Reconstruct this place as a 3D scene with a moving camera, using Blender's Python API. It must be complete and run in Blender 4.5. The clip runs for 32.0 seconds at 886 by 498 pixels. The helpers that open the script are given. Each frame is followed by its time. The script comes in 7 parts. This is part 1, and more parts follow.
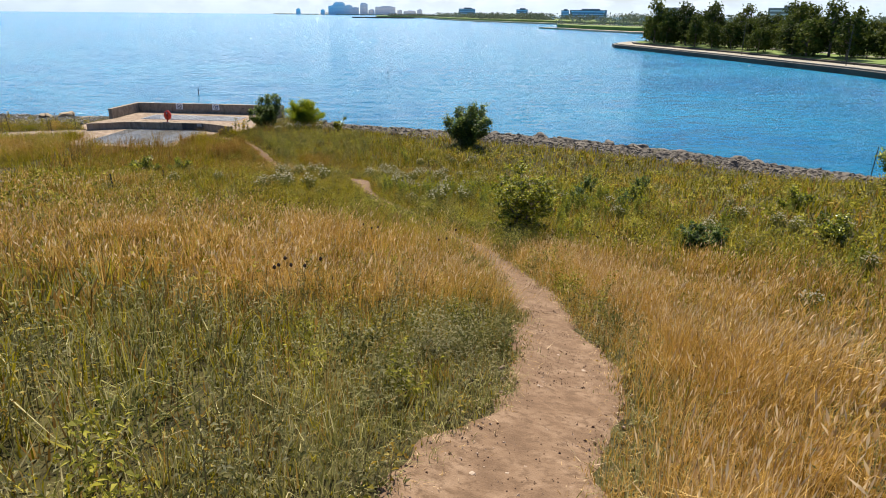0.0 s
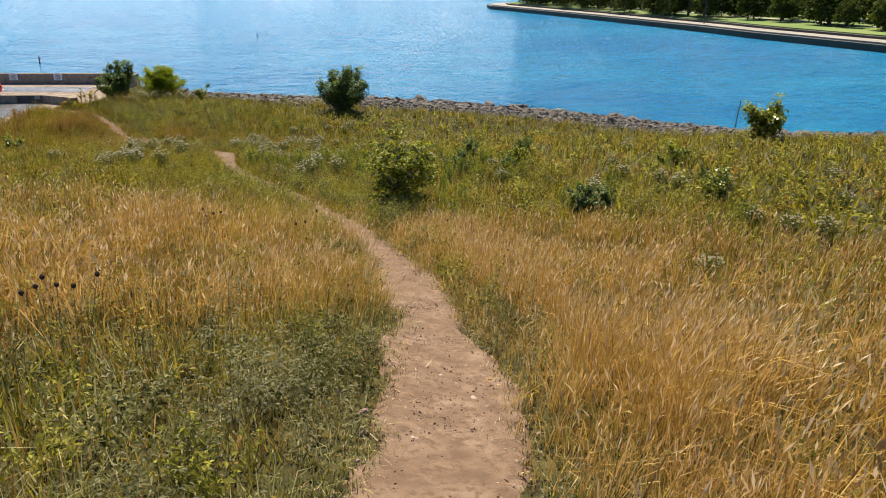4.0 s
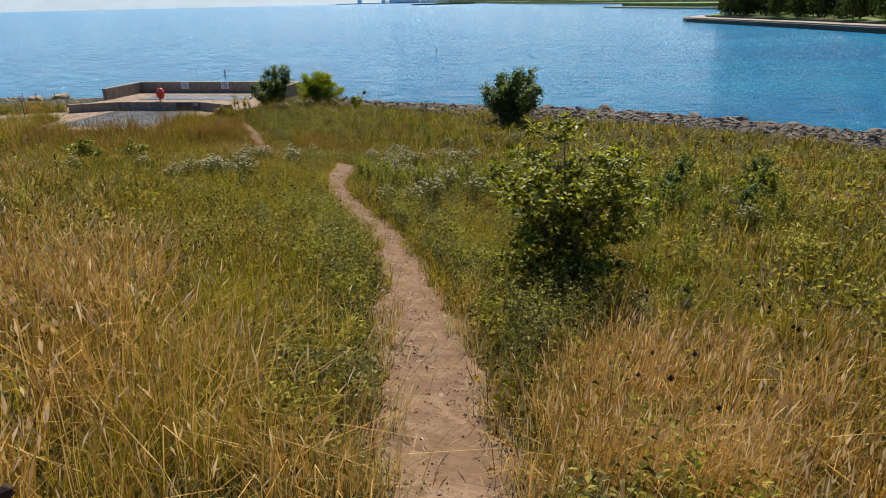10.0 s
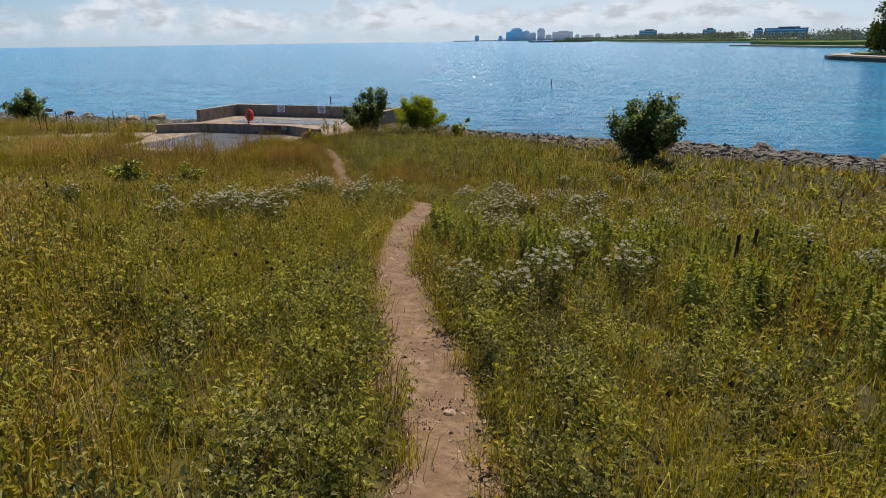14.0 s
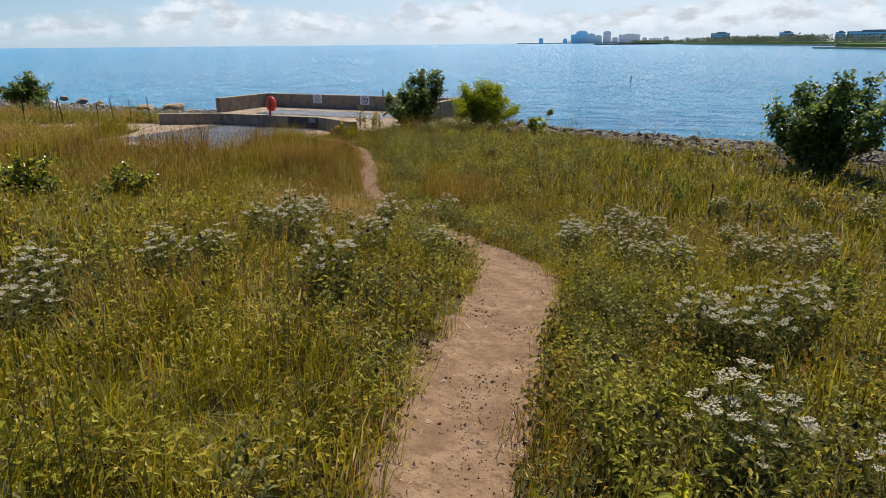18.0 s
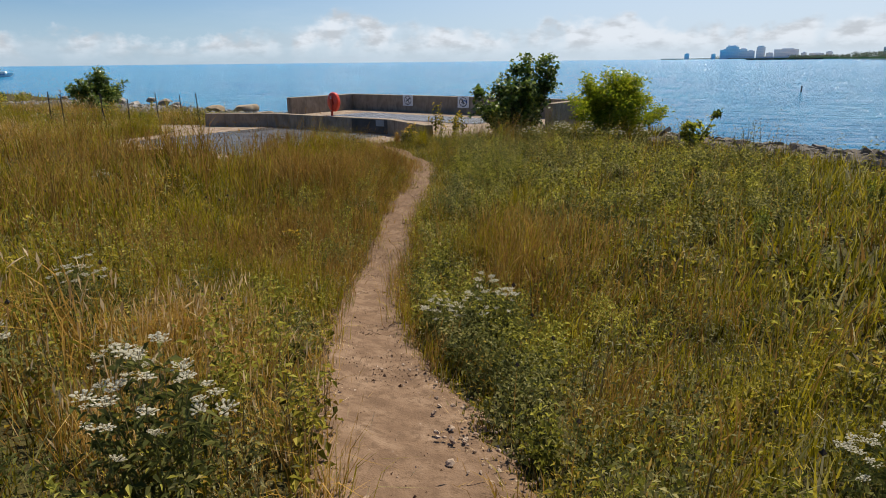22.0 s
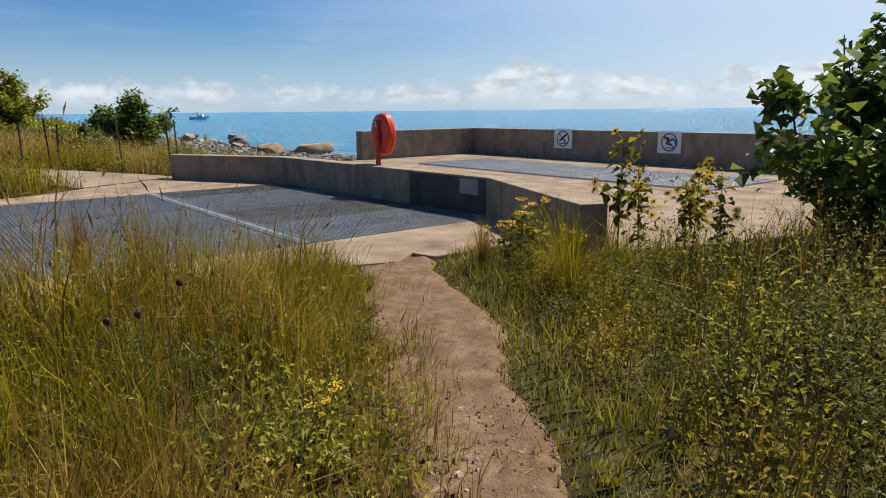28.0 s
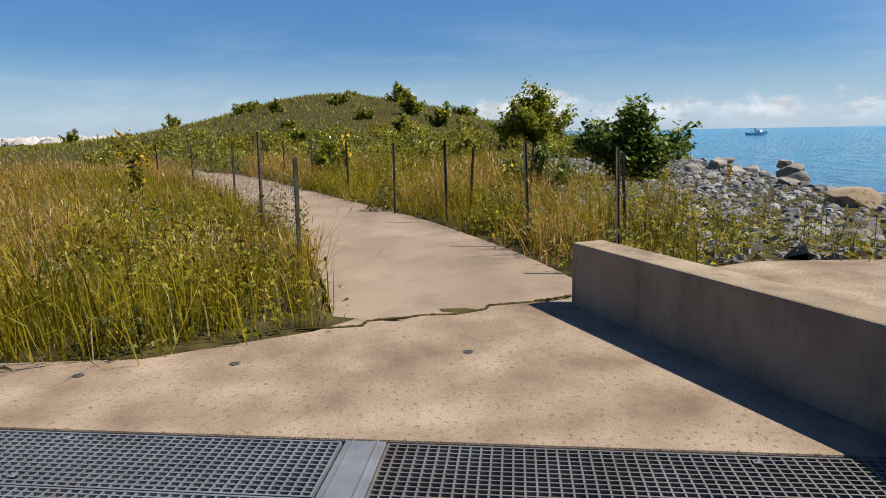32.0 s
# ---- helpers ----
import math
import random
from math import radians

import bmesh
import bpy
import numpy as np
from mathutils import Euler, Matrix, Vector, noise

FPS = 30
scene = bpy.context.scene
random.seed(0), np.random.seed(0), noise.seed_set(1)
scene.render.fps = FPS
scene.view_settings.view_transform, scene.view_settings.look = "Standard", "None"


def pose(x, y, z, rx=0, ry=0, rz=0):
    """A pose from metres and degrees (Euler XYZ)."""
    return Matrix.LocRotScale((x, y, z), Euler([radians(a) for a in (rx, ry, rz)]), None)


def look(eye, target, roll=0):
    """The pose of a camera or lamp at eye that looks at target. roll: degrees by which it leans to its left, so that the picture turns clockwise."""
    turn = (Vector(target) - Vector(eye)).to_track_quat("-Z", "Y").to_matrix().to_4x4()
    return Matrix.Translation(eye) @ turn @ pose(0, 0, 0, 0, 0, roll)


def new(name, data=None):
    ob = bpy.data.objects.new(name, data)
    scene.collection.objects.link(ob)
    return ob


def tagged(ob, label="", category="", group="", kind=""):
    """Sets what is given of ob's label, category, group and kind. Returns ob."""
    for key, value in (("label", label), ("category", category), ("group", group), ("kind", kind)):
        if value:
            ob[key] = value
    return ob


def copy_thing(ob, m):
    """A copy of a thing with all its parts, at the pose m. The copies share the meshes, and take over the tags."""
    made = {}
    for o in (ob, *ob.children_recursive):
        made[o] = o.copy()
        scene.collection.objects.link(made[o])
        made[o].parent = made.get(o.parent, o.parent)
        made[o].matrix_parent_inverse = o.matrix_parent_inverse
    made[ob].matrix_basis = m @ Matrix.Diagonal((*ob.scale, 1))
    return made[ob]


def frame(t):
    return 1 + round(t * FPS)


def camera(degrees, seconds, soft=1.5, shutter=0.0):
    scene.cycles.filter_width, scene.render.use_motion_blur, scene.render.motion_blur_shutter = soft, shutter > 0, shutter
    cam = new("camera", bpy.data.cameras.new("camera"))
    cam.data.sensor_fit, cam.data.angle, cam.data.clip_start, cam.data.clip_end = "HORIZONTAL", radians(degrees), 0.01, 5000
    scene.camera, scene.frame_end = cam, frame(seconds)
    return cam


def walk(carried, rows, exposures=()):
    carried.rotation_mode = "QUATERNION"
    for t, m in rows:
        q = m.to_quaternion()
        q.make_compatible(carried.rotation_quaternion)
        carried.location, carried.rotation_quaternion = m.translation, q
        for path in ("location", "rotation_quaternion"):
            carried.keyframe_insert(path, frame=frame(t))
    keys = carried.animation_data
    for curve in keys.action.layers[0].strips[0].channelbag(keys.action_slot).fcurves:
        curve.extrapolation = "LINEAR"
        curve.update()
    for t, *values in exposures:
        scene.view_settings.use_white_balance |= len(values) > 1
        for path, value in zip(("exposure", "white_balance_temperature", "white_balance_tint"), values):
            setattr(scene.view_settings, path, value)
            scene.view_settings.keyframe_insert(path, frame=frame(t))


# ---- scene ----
cam = camera(66.8, 32.0, soft=1.0)
PATH = [
    (0, (-0.360, -12.798, 8.018), (-0.226, -10.915, 7.358), 0.56),
    (0.5, (-0.327, -12.630, 7.989), (-0.105, -10.743, 7.367), 1.13),
    (1, (-0.247, -12.307, 7.934), (0.017, -10.439, 7.271), 0.37),
    (1.5, (-0.134, -12.008, 7.860), (0.263, -10.184, 7.143), 0.83),
    (2, (-0.077, -11.773, 7.790), (0.385, -9.991, 7.009), 1.10),
    (2.5, (-0.105, -11.761, 7.809), (0.299, -9.944, 7.076), 0.97),
    (4.5, (0.248, -11.030, 7.614), (0.710, -9.240, 6.850), 0.63),
    (5, (0.410, -10.617, 7.521), (0.862, -8.830, 6.745), 0.54),
    (5.5, (0.519, -10.226, 7.407), (0.914, -8.421, 6.641), 0.14),
    (6, (0.631, -9.745, 7.251), (0.932, -7.922, 6.485), -0.35),
    (6.5, (0.701, -9.197, 7.062), (0.968, -7.381, 6.268), -0.77),
    (7, (0.816, -8.503, 6.800), (1.080, -6.679, 6.023), -0.77),
    (7.5, (0.983, -7.768, 6.520), (1.253, -5.948, 5.735), -0.78),
    (8, (1.132, -7.000, 6.358), (1.412, -5.161, 5.623), 0.02),
    (8.5, (1.295, -6.148, 6.248), (1.479, -4.311, 5.480), -0.37),
    (9, (1.400, -5.538, 6.094), (1.461, -3.658, 5.415), -1.90),
    (9.5, (1.415, -4.881, 5.963), (1.432, -2.999, 5.286), -1.53),
    (10, (1.432, -4.410, 5.908), (1.384, -2.534, 5.215), -1.37),
    (10.5, (1.404, -3.547, 5.647), (1.274, -1.657, 5.006), -1.48),
    (11, (1.401, -2.873, 5.520), (1.205, -0.989, 4.877), -1.75),
    (11.5, (1.413, -2.342, 5.443), (1.255, -0.452, 4.809), -0.92),
    (12, (1.406, -1.562, 5.225), (1.142, 0.346, 4.688), -1.13),
    (12.5, (1.303, -0.989, 5.134), (0.961, 0.911, 4.612), -1.25),
    (13, (1.220, -0.277, 5.043), (0.880, 1.623, 4.521), -1.15),
    (13.5, (1.166, 0.598, 4.965), (0.826, 2.471, 4.352), -1.21),
    (14, (1.081, 1.248, 4.849), (0.728, 3.125, 4.257), -0.85),
    (14.5, (0.969, 2.114, 4.629), (0.583, 3.990, 4.053), -0.63),
    (16.5, (0.069, 6.658, 3.848), (-0.517, 8.476, 3.255), -0.85),
    (17, (-0.223, 7.600, 3.733), (-0.805, 9.421, 3.145), -0.76),
    (17.5, (-0.586, 8.518, 3.638), (-1.152, 10.346, 3.055), -0.67),
    (18, (-0.933, 9.549, 3.494), (-1.451, 11.390, 2.910), -0.51),
    (18.5, (-1.194, 10.536, 3.335), (-1.668, 12.389, 2.751), -0.34),
    (19, (-1.341, 11.523, 3.204), (-1.816, 13.384, 2.646), -0.70),
    (19.5, (-1.486, 12.540, 3.046), (-1.965, 14.400, 2.489), -0.27),
    (20, (-1.608, 13.511, 2.931), (-2.145, 15.360, 2.390), -0.43),
    (20.5, (-1.743, 14.619, 2.767), (-2.348, 16.438, 2.196), -0.52),
    (21, (-1.932, 15.526, 2.603), (-2.612, 17.328, 2.065), -0.72),
    (21.5, (-2.139, 16.576, 2.425), (-2.919, 18.359, 1.963), -1.70),
    (22, (-2.388, 17.469, 2.298), (-3.263, 19.185, 1.760), -0.61),
    (22.5, (-2.849, 18.243, 2.167), (-3.846, 19.884, 1.607), -1.01),
    (23, (-3.331, 18.956, 2.050), (-4.375, 20.545, 1.430), -0.70),
    (23.5, (-3.890, 19.646, 1.905), (-4.949, 21.248, 1.344), -0.71),
    (24, (-4.361, 20.421, 1.768), (-5.409, 22.050, 1.270), -1.24),
    (24.5, (-4.992, 21.363, 1.621), (-6.003, 23.003, 1.084), -0.47),
    (25, (-5.568, 22.423, 1.373), (-6.551, 24.106, 0.923), -0.76),
    (25.3, (-5.910, 23.133, 1.185), (-6.885, 24.815, 0.716), -0.46),
    (25.5, (-6.140, 23.642, 1.126), (-7.116, 25.334, 0.699), -0.67),
    (27.5, (-8.402, 28.741, 1.377), (-9.608, 30.291, 1.002), -0.61),
    (28, (-8.945, 29.848, 1.323), (-10.240, 31.318, 0.918), -0.54),
    (28.5, (-9.777, 30.843, 1.269), (-11.185, 32.194, 0.831), -0.63),
    (29, (-10.564, 31.625, 1.280), (-11.997, 32.930, 0.784), -0.60),
    (29.5, (-11.467, 32.472, 1.264), (-12.978, 33.710, 0.837), -0.02),
    (30, (-12.556, 33.304, 1.288), (-14.265, 34.302, 0.996), 0.07),
    (30.5, (-13.496, 33.871, 1.435), (-15.235, 34.802, 1.111), 0.01),
    (31, (-14.585, 34.340, 1.347), (-16.428, 35.045, 1.024), 0.06),
    (31.5, (-15.905, 34.868, 1.321), (-17.843, 35.231, 0.985), -0.53),
    (32, (-17.210, 35.168, 1.331), (-19.175, 35.310, 0.990), -0.92),
]
walk(cam, [(t, look(e, g, r)) for t, e, g, r in PATH], [(0, 0.88), (0.5, 0.70), (1, 0.45), (1.5, 0.68), (2, 0.80), (5, 0.95), (7, 1.02), (9, 0.86), (10, 0.55), (11, 0.5), (12, 0.46), (13.2, 0.33), (14, 0.38), (17, 0.6), (18, 0.55), (19, 0.66), (21, 0.6), (22, 0.45), (23, 0.36), (24, 0.58), (25, 0.6), (28, 0.5), (29, 0.55), (30, 0.45), (32, 0.5)])

# ---- light ----
SUN_AZIMUTH, SUN_HEIGHT = 9.0, 54.5      # degrees from +y towards +x, and above the horizon
az, el = radians(SUN_AZIMUTH), radians(SUN_HEIGHT)
sun_way = Vector((math.sin(az) * math.cos(el), math.cos(az) * math.cos(el), math.sin(el)))
world = bpy.data.worlds.new("sky")
scene.world = world
world.use_nodes = True
wt = world.node_tree
wt.nodes.clear()
w_out = wt.nodes.new("ShaderNodeOutputWorld")
w_bg = wt.nodes.new("ShaderNodeBackground")
w_sky = wt.nodes.new("ShaderNodeTexSky")
w_sky.sky_type = "NISHITA"
w_sky.sun_disc = False
w_sky.sun_elevation, w_sky.sun_rotation = radians(SUN_HEIGHT), radians(SUN_AZIMUTH)
w_sky.air_density, w_sky.dust_density, w_sky.ozone_density = 1.1, 0.5, 3.0
w_bg.inputs["Strength"].default_value = 0.05
# A bank of cumulus stands all round, low over the horizon, with thin veils above it.
w_geo = wt.nodes.new("ShaderNodeTexCoord")
w_sep = wt.nodes.new("ShaderNodeSeparateXYZ")
wt.links.new(w_geo.outputs["Generated"], w_sep.inputs[0])


def w_math(op, a, b=None, c=None, clamp=False):
    n = wt.nodes.new("ShaderNodeMath")
    n.operation, n.use_clamp = op, clamp
    for i, v in enumerate((a, b, c)):
        if v is None:
            continue
        if isinstance(v, (int, float)):
            n.inputs[i].default_value = v
        else:
            wt.links.new(v, n.inputs[i])
    return n.outputs[0]


def w_range(v, a, b, c=0.0, d=1.0):
    n = wt.nodes.new("ShaderNodeMapRange")
    n.interpolation_type = "SMOOTHSTEP"
    wt.links.new(v, n.inputs[0])
    for i, k in enumerate((a, b, c, d)):
        n.inputs[i + 1].default_value = k
    return n.outputs[0]


def w_noise(scale, zscale, detail, rough, shift=0.0):
    m = wt.nodes.new("ShaderNodeMapping")
    m.inputs["Scale"].default_value = (1, 1, zscale)
    m.inputs["Location"].default_value = (shift, shift * 0.7, 0)
    wt.links.new(w_geo.outputs["Generated"], m.inputs[0])
    n = wt.nodes.new("ShaderNodeTexNoise")
    n.inputs["Scale"].default_value, n.inputs["Detail"].default_value, n.inputs["Roughness"].default_value = scale, detail, rough
    wt.links.new(m.outputs[0], n.inputs["Vector"])
    return n.outputs["Fac"]


elev = w_sep.outputs["Z"]
puff = w_noise(26.0, 1.5, 7.0, 0.58)
mass = w_noise(4.5, 0.6, 3.0, 0.5, 3.1)
top = w_math("ADD", w_math("MULTIPLY", mass, 0.115), -0.012)
edge = w_math("ADD", w_math("SUBTRACT", top, elev), w_math("MULTIPLY", w_math("SUBTRACT", puff, 0.5), 0.055))
cumulus = w_range(edge, -0.003, 0.013)
cumulus = w_math("MULTIPLY", cumulus, w_range(elev, 0.004, 0.03, 0.15, 0.95))
cumulus = w_math("MULTIPLY", cumulus, w_range(w_noise(11.0, 1.0, 4.0, 0.55, 6.3), 0.36, 0.50, 0.25, 1.0))
cumulus = w_math("MULTIPLY", cumulus, w_range(w_sep.outputs["Y"], -0.30, 0.15, 0.15, 1.0))
veil = w_math("MULTIPLY", w_range(w_noise(3.0, 6.0, 5.0, 0.6, 8.0), 0.45, 0.72), w_range(elev, 0.20, 0.05))
veil = w_math("MULTIPLY", veil, 0.22)
haze = w_math("MULTIPLY", w_range(elev, 0.13, 0.0), 0.6)
shade = w_range(w_noise(24.0, 2.4, 4.0, 0.55, 5.0), 0.36, 0.60, 0.70, 1.0)


def w_mix(fac, a, b):
    n = wt.nodes.new("ShaderNodeMix")
    n.data_type = "RGBA"
    wt.links.new(fac, n.inputs[0])
    for v, s in ((a, n.inputs[6]), (b, n.inputs[7])):
        if isinstance(v, tuple):
            s.default_value = v
        else:
            wt.links.new(v, s)
    return n.outputs[2]


cloud = wt.nodes.new("ShaderNodeVectorMath")
cloud.operation = "SCALE"
cloud.inputs[0].default_value = (11.4, 12.2, 13.2)
wt.links.new(shade, cloud.inputs["Scale"])
tint = wt.nodes.new("ShaderNodeMix")
tint.data_type, tint.blend_type = "RGBA", "MULTIPLY"
tint.inputs[0].default_value = 1.0
tint.inputs[7].default_value = (0.56, 0.92, 1.40, 1)
wt.links.new(w_sky.outputs[0], tint.inputs[6])
col = w_mix(haze, tint.outputs[2], (8.6, 10.6, 12.8, 1))
w_dot = wt.nodes.new("ShaderNodeVectorMath")
w_dot.operation = "DOT_PRODUCT"
wt.links.new(w_geo.outputs["Generated"], w_dot.inputs[0])
w_dot.inputs[1].default_value = sun_way
# Bright haze on the sun's side of the sky.
col = w_mix(w_math("MULTIPLY", w_range(w_dot.outputs["Value"], 0.30, 0.80, 0.0, 0.85), w_range(elev, 0.75, 0.15)), col, (11.2, 12.2, 13.6, 1))
col = w_mix(veil, col, (10.5, 11.6, 13.0, 1))
col = w_mix(cumulus, col, cloud.outputs[0])
wt.links.new(col, w_bg.inputs[0])
wt.links.new(w_bg.outputs[0], w_out.inputs[0])

sun = new("sun", bpy.data.lights.new("sun", "SUN"))
sun.data.energy, sun.data.angle, sun.data.color = 5.0, radians(0.55), (1.0, 0.92, 0.78)
sun.matrix_world = look(sun_way * 60, (0, 0, 0))


# ---- materials ----
def surface(name, colours, scale=6.0, rough=0.85, metal=0.0, bump=0.3, detail=6.0, fine=60.0, island=0.0, random_hue=0.0, spec=0.3, thin=0.0, bump_scale=None, stops=None, stains=None, drip=0.0):
    """A material whose colour wanders between the given ones at a broad and a fine scale, with relief.
    island: how much of the colour is chosen for each loose piece; random_hue: for each object; thin: light let through (leaves)."""
    m = bpy.data.materials.new(name)
    m.use_nodes = True
    t = m.node_tree
    b = t.nodes["Principled BSDF"]
    link = t.links.new
    co = t.nodes.new("ShaderNodeTexCoord")
    geo = t.nodes.new("ShaderNodeNewGeometry")
    broad = t.nodes.new("ShaderNodeTexNoise")
    broad.inputs["Scale"].default_value, broad.inputs["Detail"].default_value = scale, detail
    grain = t.nodes.new("ShaderNodeTexNoise")
    grain.inputs["Scale"].default_value, grain.inputs["Detail"].default_value = fine, 4.0
    link(geo.outputs["Position"], broad.inputs["Vector"])
    link(geo.outputs["Position"], grain.inputs["Vector"])
    add = t.nodes.new("ShaderNodeMath")
    add.operation = "MULTIPLY_ADD"
    link(grain.outputs["Fac"], add.inputs[0])
    add.inputs[1].default_value = 0.45
    sub = t.nodes.new("ShaderNodeMath")
    sub.operation = "MULTIPLY_ADD"
    link(broad.outputs["Fac"], sub.inputs[0])
    sub.inputs[1].default_value, sub.inputs[2].default_value = 1.5, -0.47
    link(sub.outputs[0], add.inputs[2])
    fac = add.outputs[0]
    for amount, source in ((island, geo.outputs["Random Per Island"]), (random_hue, None)):
        if amount:
            if source is None:
                source = t.nodes.new("ShaderNodeObjectInfo").outputs["Random"]
            mx = t.nodes.new("ShaderNodeMix")
            mx.inputs[0].default_value = amount
            link(fac, mx.inputs[2])
            link(source, mx.inputs[3])
            fac = mx.outputs[0]
    ramp = t.nodes.new("ShaderNodeValToRGB")
    e = ramp.color_ramp.elements
    n = len(colours)
    while len(e) < n:
        e.new(0.5)
    for i, c in enumerate(colours):
        e[i].position = stops[i] if stops else 0.15 + 0.7 * i / max(1, n - 1)
        e[i].color = (*c, 1)
    link(fac, ramp.inputs[0])
    out = ramp.outputs[0]
    if stains:
        tone, s_scale, lo, hi = stains
        sn = t.nodes.new("ShaderNodeTexNoise")
        sn.inputs["Scale"].default_value, sn.inputs["Detail"].default_value, sn.inputs["Roughness"].default_value = s_scale, 8.0, 0.65
        if drip:
            mp = t.nodes.new("ShaderNodeMapping")
            mp.inputs["Scale"].default_value = (1, 1, drip)
            link(geo.outputs["Position"], mp.inputs[0])
            link(mp.outputs[0], sn.inputs["Vector"])
        else:
            link(geo.outputs["Position"], sn.inputs["Vector"])
        mr = t.nodes.new("ShaderNodeMapRange")
        link(sn.outputs["Fac"], mr.inputs[0])
        mr.inputs[1].default_value, mr.inputs[2].default_value = lo, hi
        mx = t.nodes.new("ShaderNodeMix")
        mx.data_type = "RGBA"
        link(mr.outputs[0], mx.inputs[0])
        link(out, mx.inputs[6])
        mx.inputs[7].default_value = (*tone, 1)
        out = mx.outputs[2]
    link(out, b.inputs["Base Color"])
    b.inputs["Roughness"].default_value, b.inputs["Metallic"].default_value = rough, metal
    b.inputs["Specular IOR Level"].default_value = spec
    if bump:
        bp = t.nodes.new("ShaderNodeBump")
        bp.inputs["Strength"].default_value, bp.inputs["Distance"].default_value = bump, 0.02
        if bump_scale:
            g2 = t.nodes.new("ShaderNodeTexNoise")
            g2.inputs["Scale"].default_value, g2.inputs["Detail"].default_value = bump_scale, 8.0
            link(geo.outputs["Position"], g2.inputs["Vector"])
            link(g2.outputs["Fac"], bp.inputs["Height"])
        else:
            link(add.outputs[0], bp.inputs["Height"])
        link(bp.outputs[0], b.inputs["Normal"])
    if thin:
        tr = t.nodes.new("ShaderNodeBsdfTranslucent")
        link(out, tr.inputs[0])
        ms = t.nodes.new("ShaderNodeMixShader")
        ms.inputs[0].default_value = thin
        link(b.outputs[0], ms.inputs[1])
        link(tr.outputs[0], ms.inputs[2])
        link(ms.outputs[0], t.nodes["Material Output"].inputs["Surface"])
    return m


M_SOIL = surface("meadow_soil", [(.024, .020, .008), (.052, .044, .015), (.09, .075, .025)], 3.5, 0.95, bump=0.9, fine=55, spec=0.1)
M_DIRT = surface("trodden_dirt", [(.115, .070, .042), (.178, .113, .069), (.25, .168, .108)], 5.0, 0.95, bump=0.5, fine=160, bump_scale=75, stains=((.125, .078, .047), 16.0, .48, .62), spec=0.1)
M_PEBBLE = surface("pebble", [(.24, .165, .115), (.36, .265, .19), (.48, .39, .30)], 8, 0.9, random_hue=0.3, island=0.8, spec=0.1)
M_GOLD = surface("golden_grass", [(.18, .10, .013), (.37, .212, .036), (.54, .325, .080), (.70, .485, .19)], 1.5, 0.7, bump=0, fine=7, island=0.5, thin=0.34, spec=0.14)
M_STRAW = surface("seed_heads", [(.30, .175, .065), (.53, .345, .15), (.72, .55, .32)], 0.6, 0.55, bump=0, fine=12, island=0.82, thin=0.34, spec=0.3)
M_GREEN = surface("meadow_grass", [(.044, .042, .003), (.155, .135, .006), (.325, .265, .012), (.50, .385, .045)], 1.5, 0.75, bump=0, fine=7, island=0.5, thin=0.38, spec=0.08)
M_PALE = surface("pale_grey_green_grass", [(.060, .066, .014), (.18, .175, .045), (.36, .325, .11), (.60, .51, .27)], 1.5, 0.7, bump=0, fine=7, island=0.5, thin=0.34, spec=0.2)
M_DRY = surface("withered_leaves", [(.13, .075, .018), (.28, .18, .028), (.48, .34, .045), (.50, .41, .15)], 1.5, 0.7, bump=0, fine=7, island=0.6, thin=0.4, spec=0.1)
M_BROWN = surface("dry_brown_grass", [(.074, .042, .010), (.195, .110, .022), (.36, .20, .05), (.42, .30, .08)], 1.5, 0.7, bump=0, fine=7, island=0.5, thin=0.34, spec=0.12)
M_WEED = surface("weed_leaves", [(.033, .034, .005), (.13, .118, .012), (.315, .268, .028), (.51, .42, .09)], 1.5, 0.65, bump=0, fine=7, island=0.5, thin=0.44, spec=0.10)
M_FRESH = surface("fresh_weed_leaves", [(.068, .074, .012), (.195, .19, .026), (.37, .34, .05), (.55, .49, .12)], 1.5, 0.55, bump=0, fine=7, island=0.5, thin=0.48, spec=0.10)
M_GREY = surface("grey_weed_leaves", [(.065, .068, .020), (.17, .165, .055), (.36, .33, .15), (.52, .47, .27)], 0.8, 0.75, bump=0, fine=10, island=0.6, thin=0.3, spec=0.1)
M_ASTER = surface("aster_leaves", [(.050, .060, .014), (.13, .138, .035), (.26, .25, .08)], 0.8, 0.65, bump=0, fine=10, island=0.6, thin=0.42, spec=0.15)
M_MUGWORT = surface("mugwort_leaves", [(.038, .042, .010), (.11, .112, .026), (.24, .222, .06), (.46, .41, .17)], 1.2, 0.6, bump=0, fine=9, island=0.6, thin=0.42, spec=0.15)
M_OAK = surface("oak_leaves", [(.045, .062, .005), (.13, .155, .010), (.30, .31, .016), (.56, .52, .03)], 1.3, 0.45, bump=0, fine=8, island=0.7, thin=0.52, spec=0.32)
M_SEEDS = surface("dark_seed_heads", [(.020, .014, .010), (.050, .034, .022), (.10, .065, .035)], 9, 0.9, bump=0, island=0.7)
M_STEM = surface("stems", [(.10, .10, .03), (.20, .15, .06), (.26, .2, .09)], 3, 0.8, bump=0)
M_FLOWER = surface("white_flowers", [(.47, .44, .32), (.62, .58, .45), (.78, .73, .60)], 9, 0.9, bump=0, island=0.6, thin=0.5, spec=0.1)
M_YELLOW = surface("yellow_petals", [(.75, .42, .015), (.85, .58, .03), (.9, .68, .08)], 9, 0.6, bump=0, island=0.5, thin=0.3)
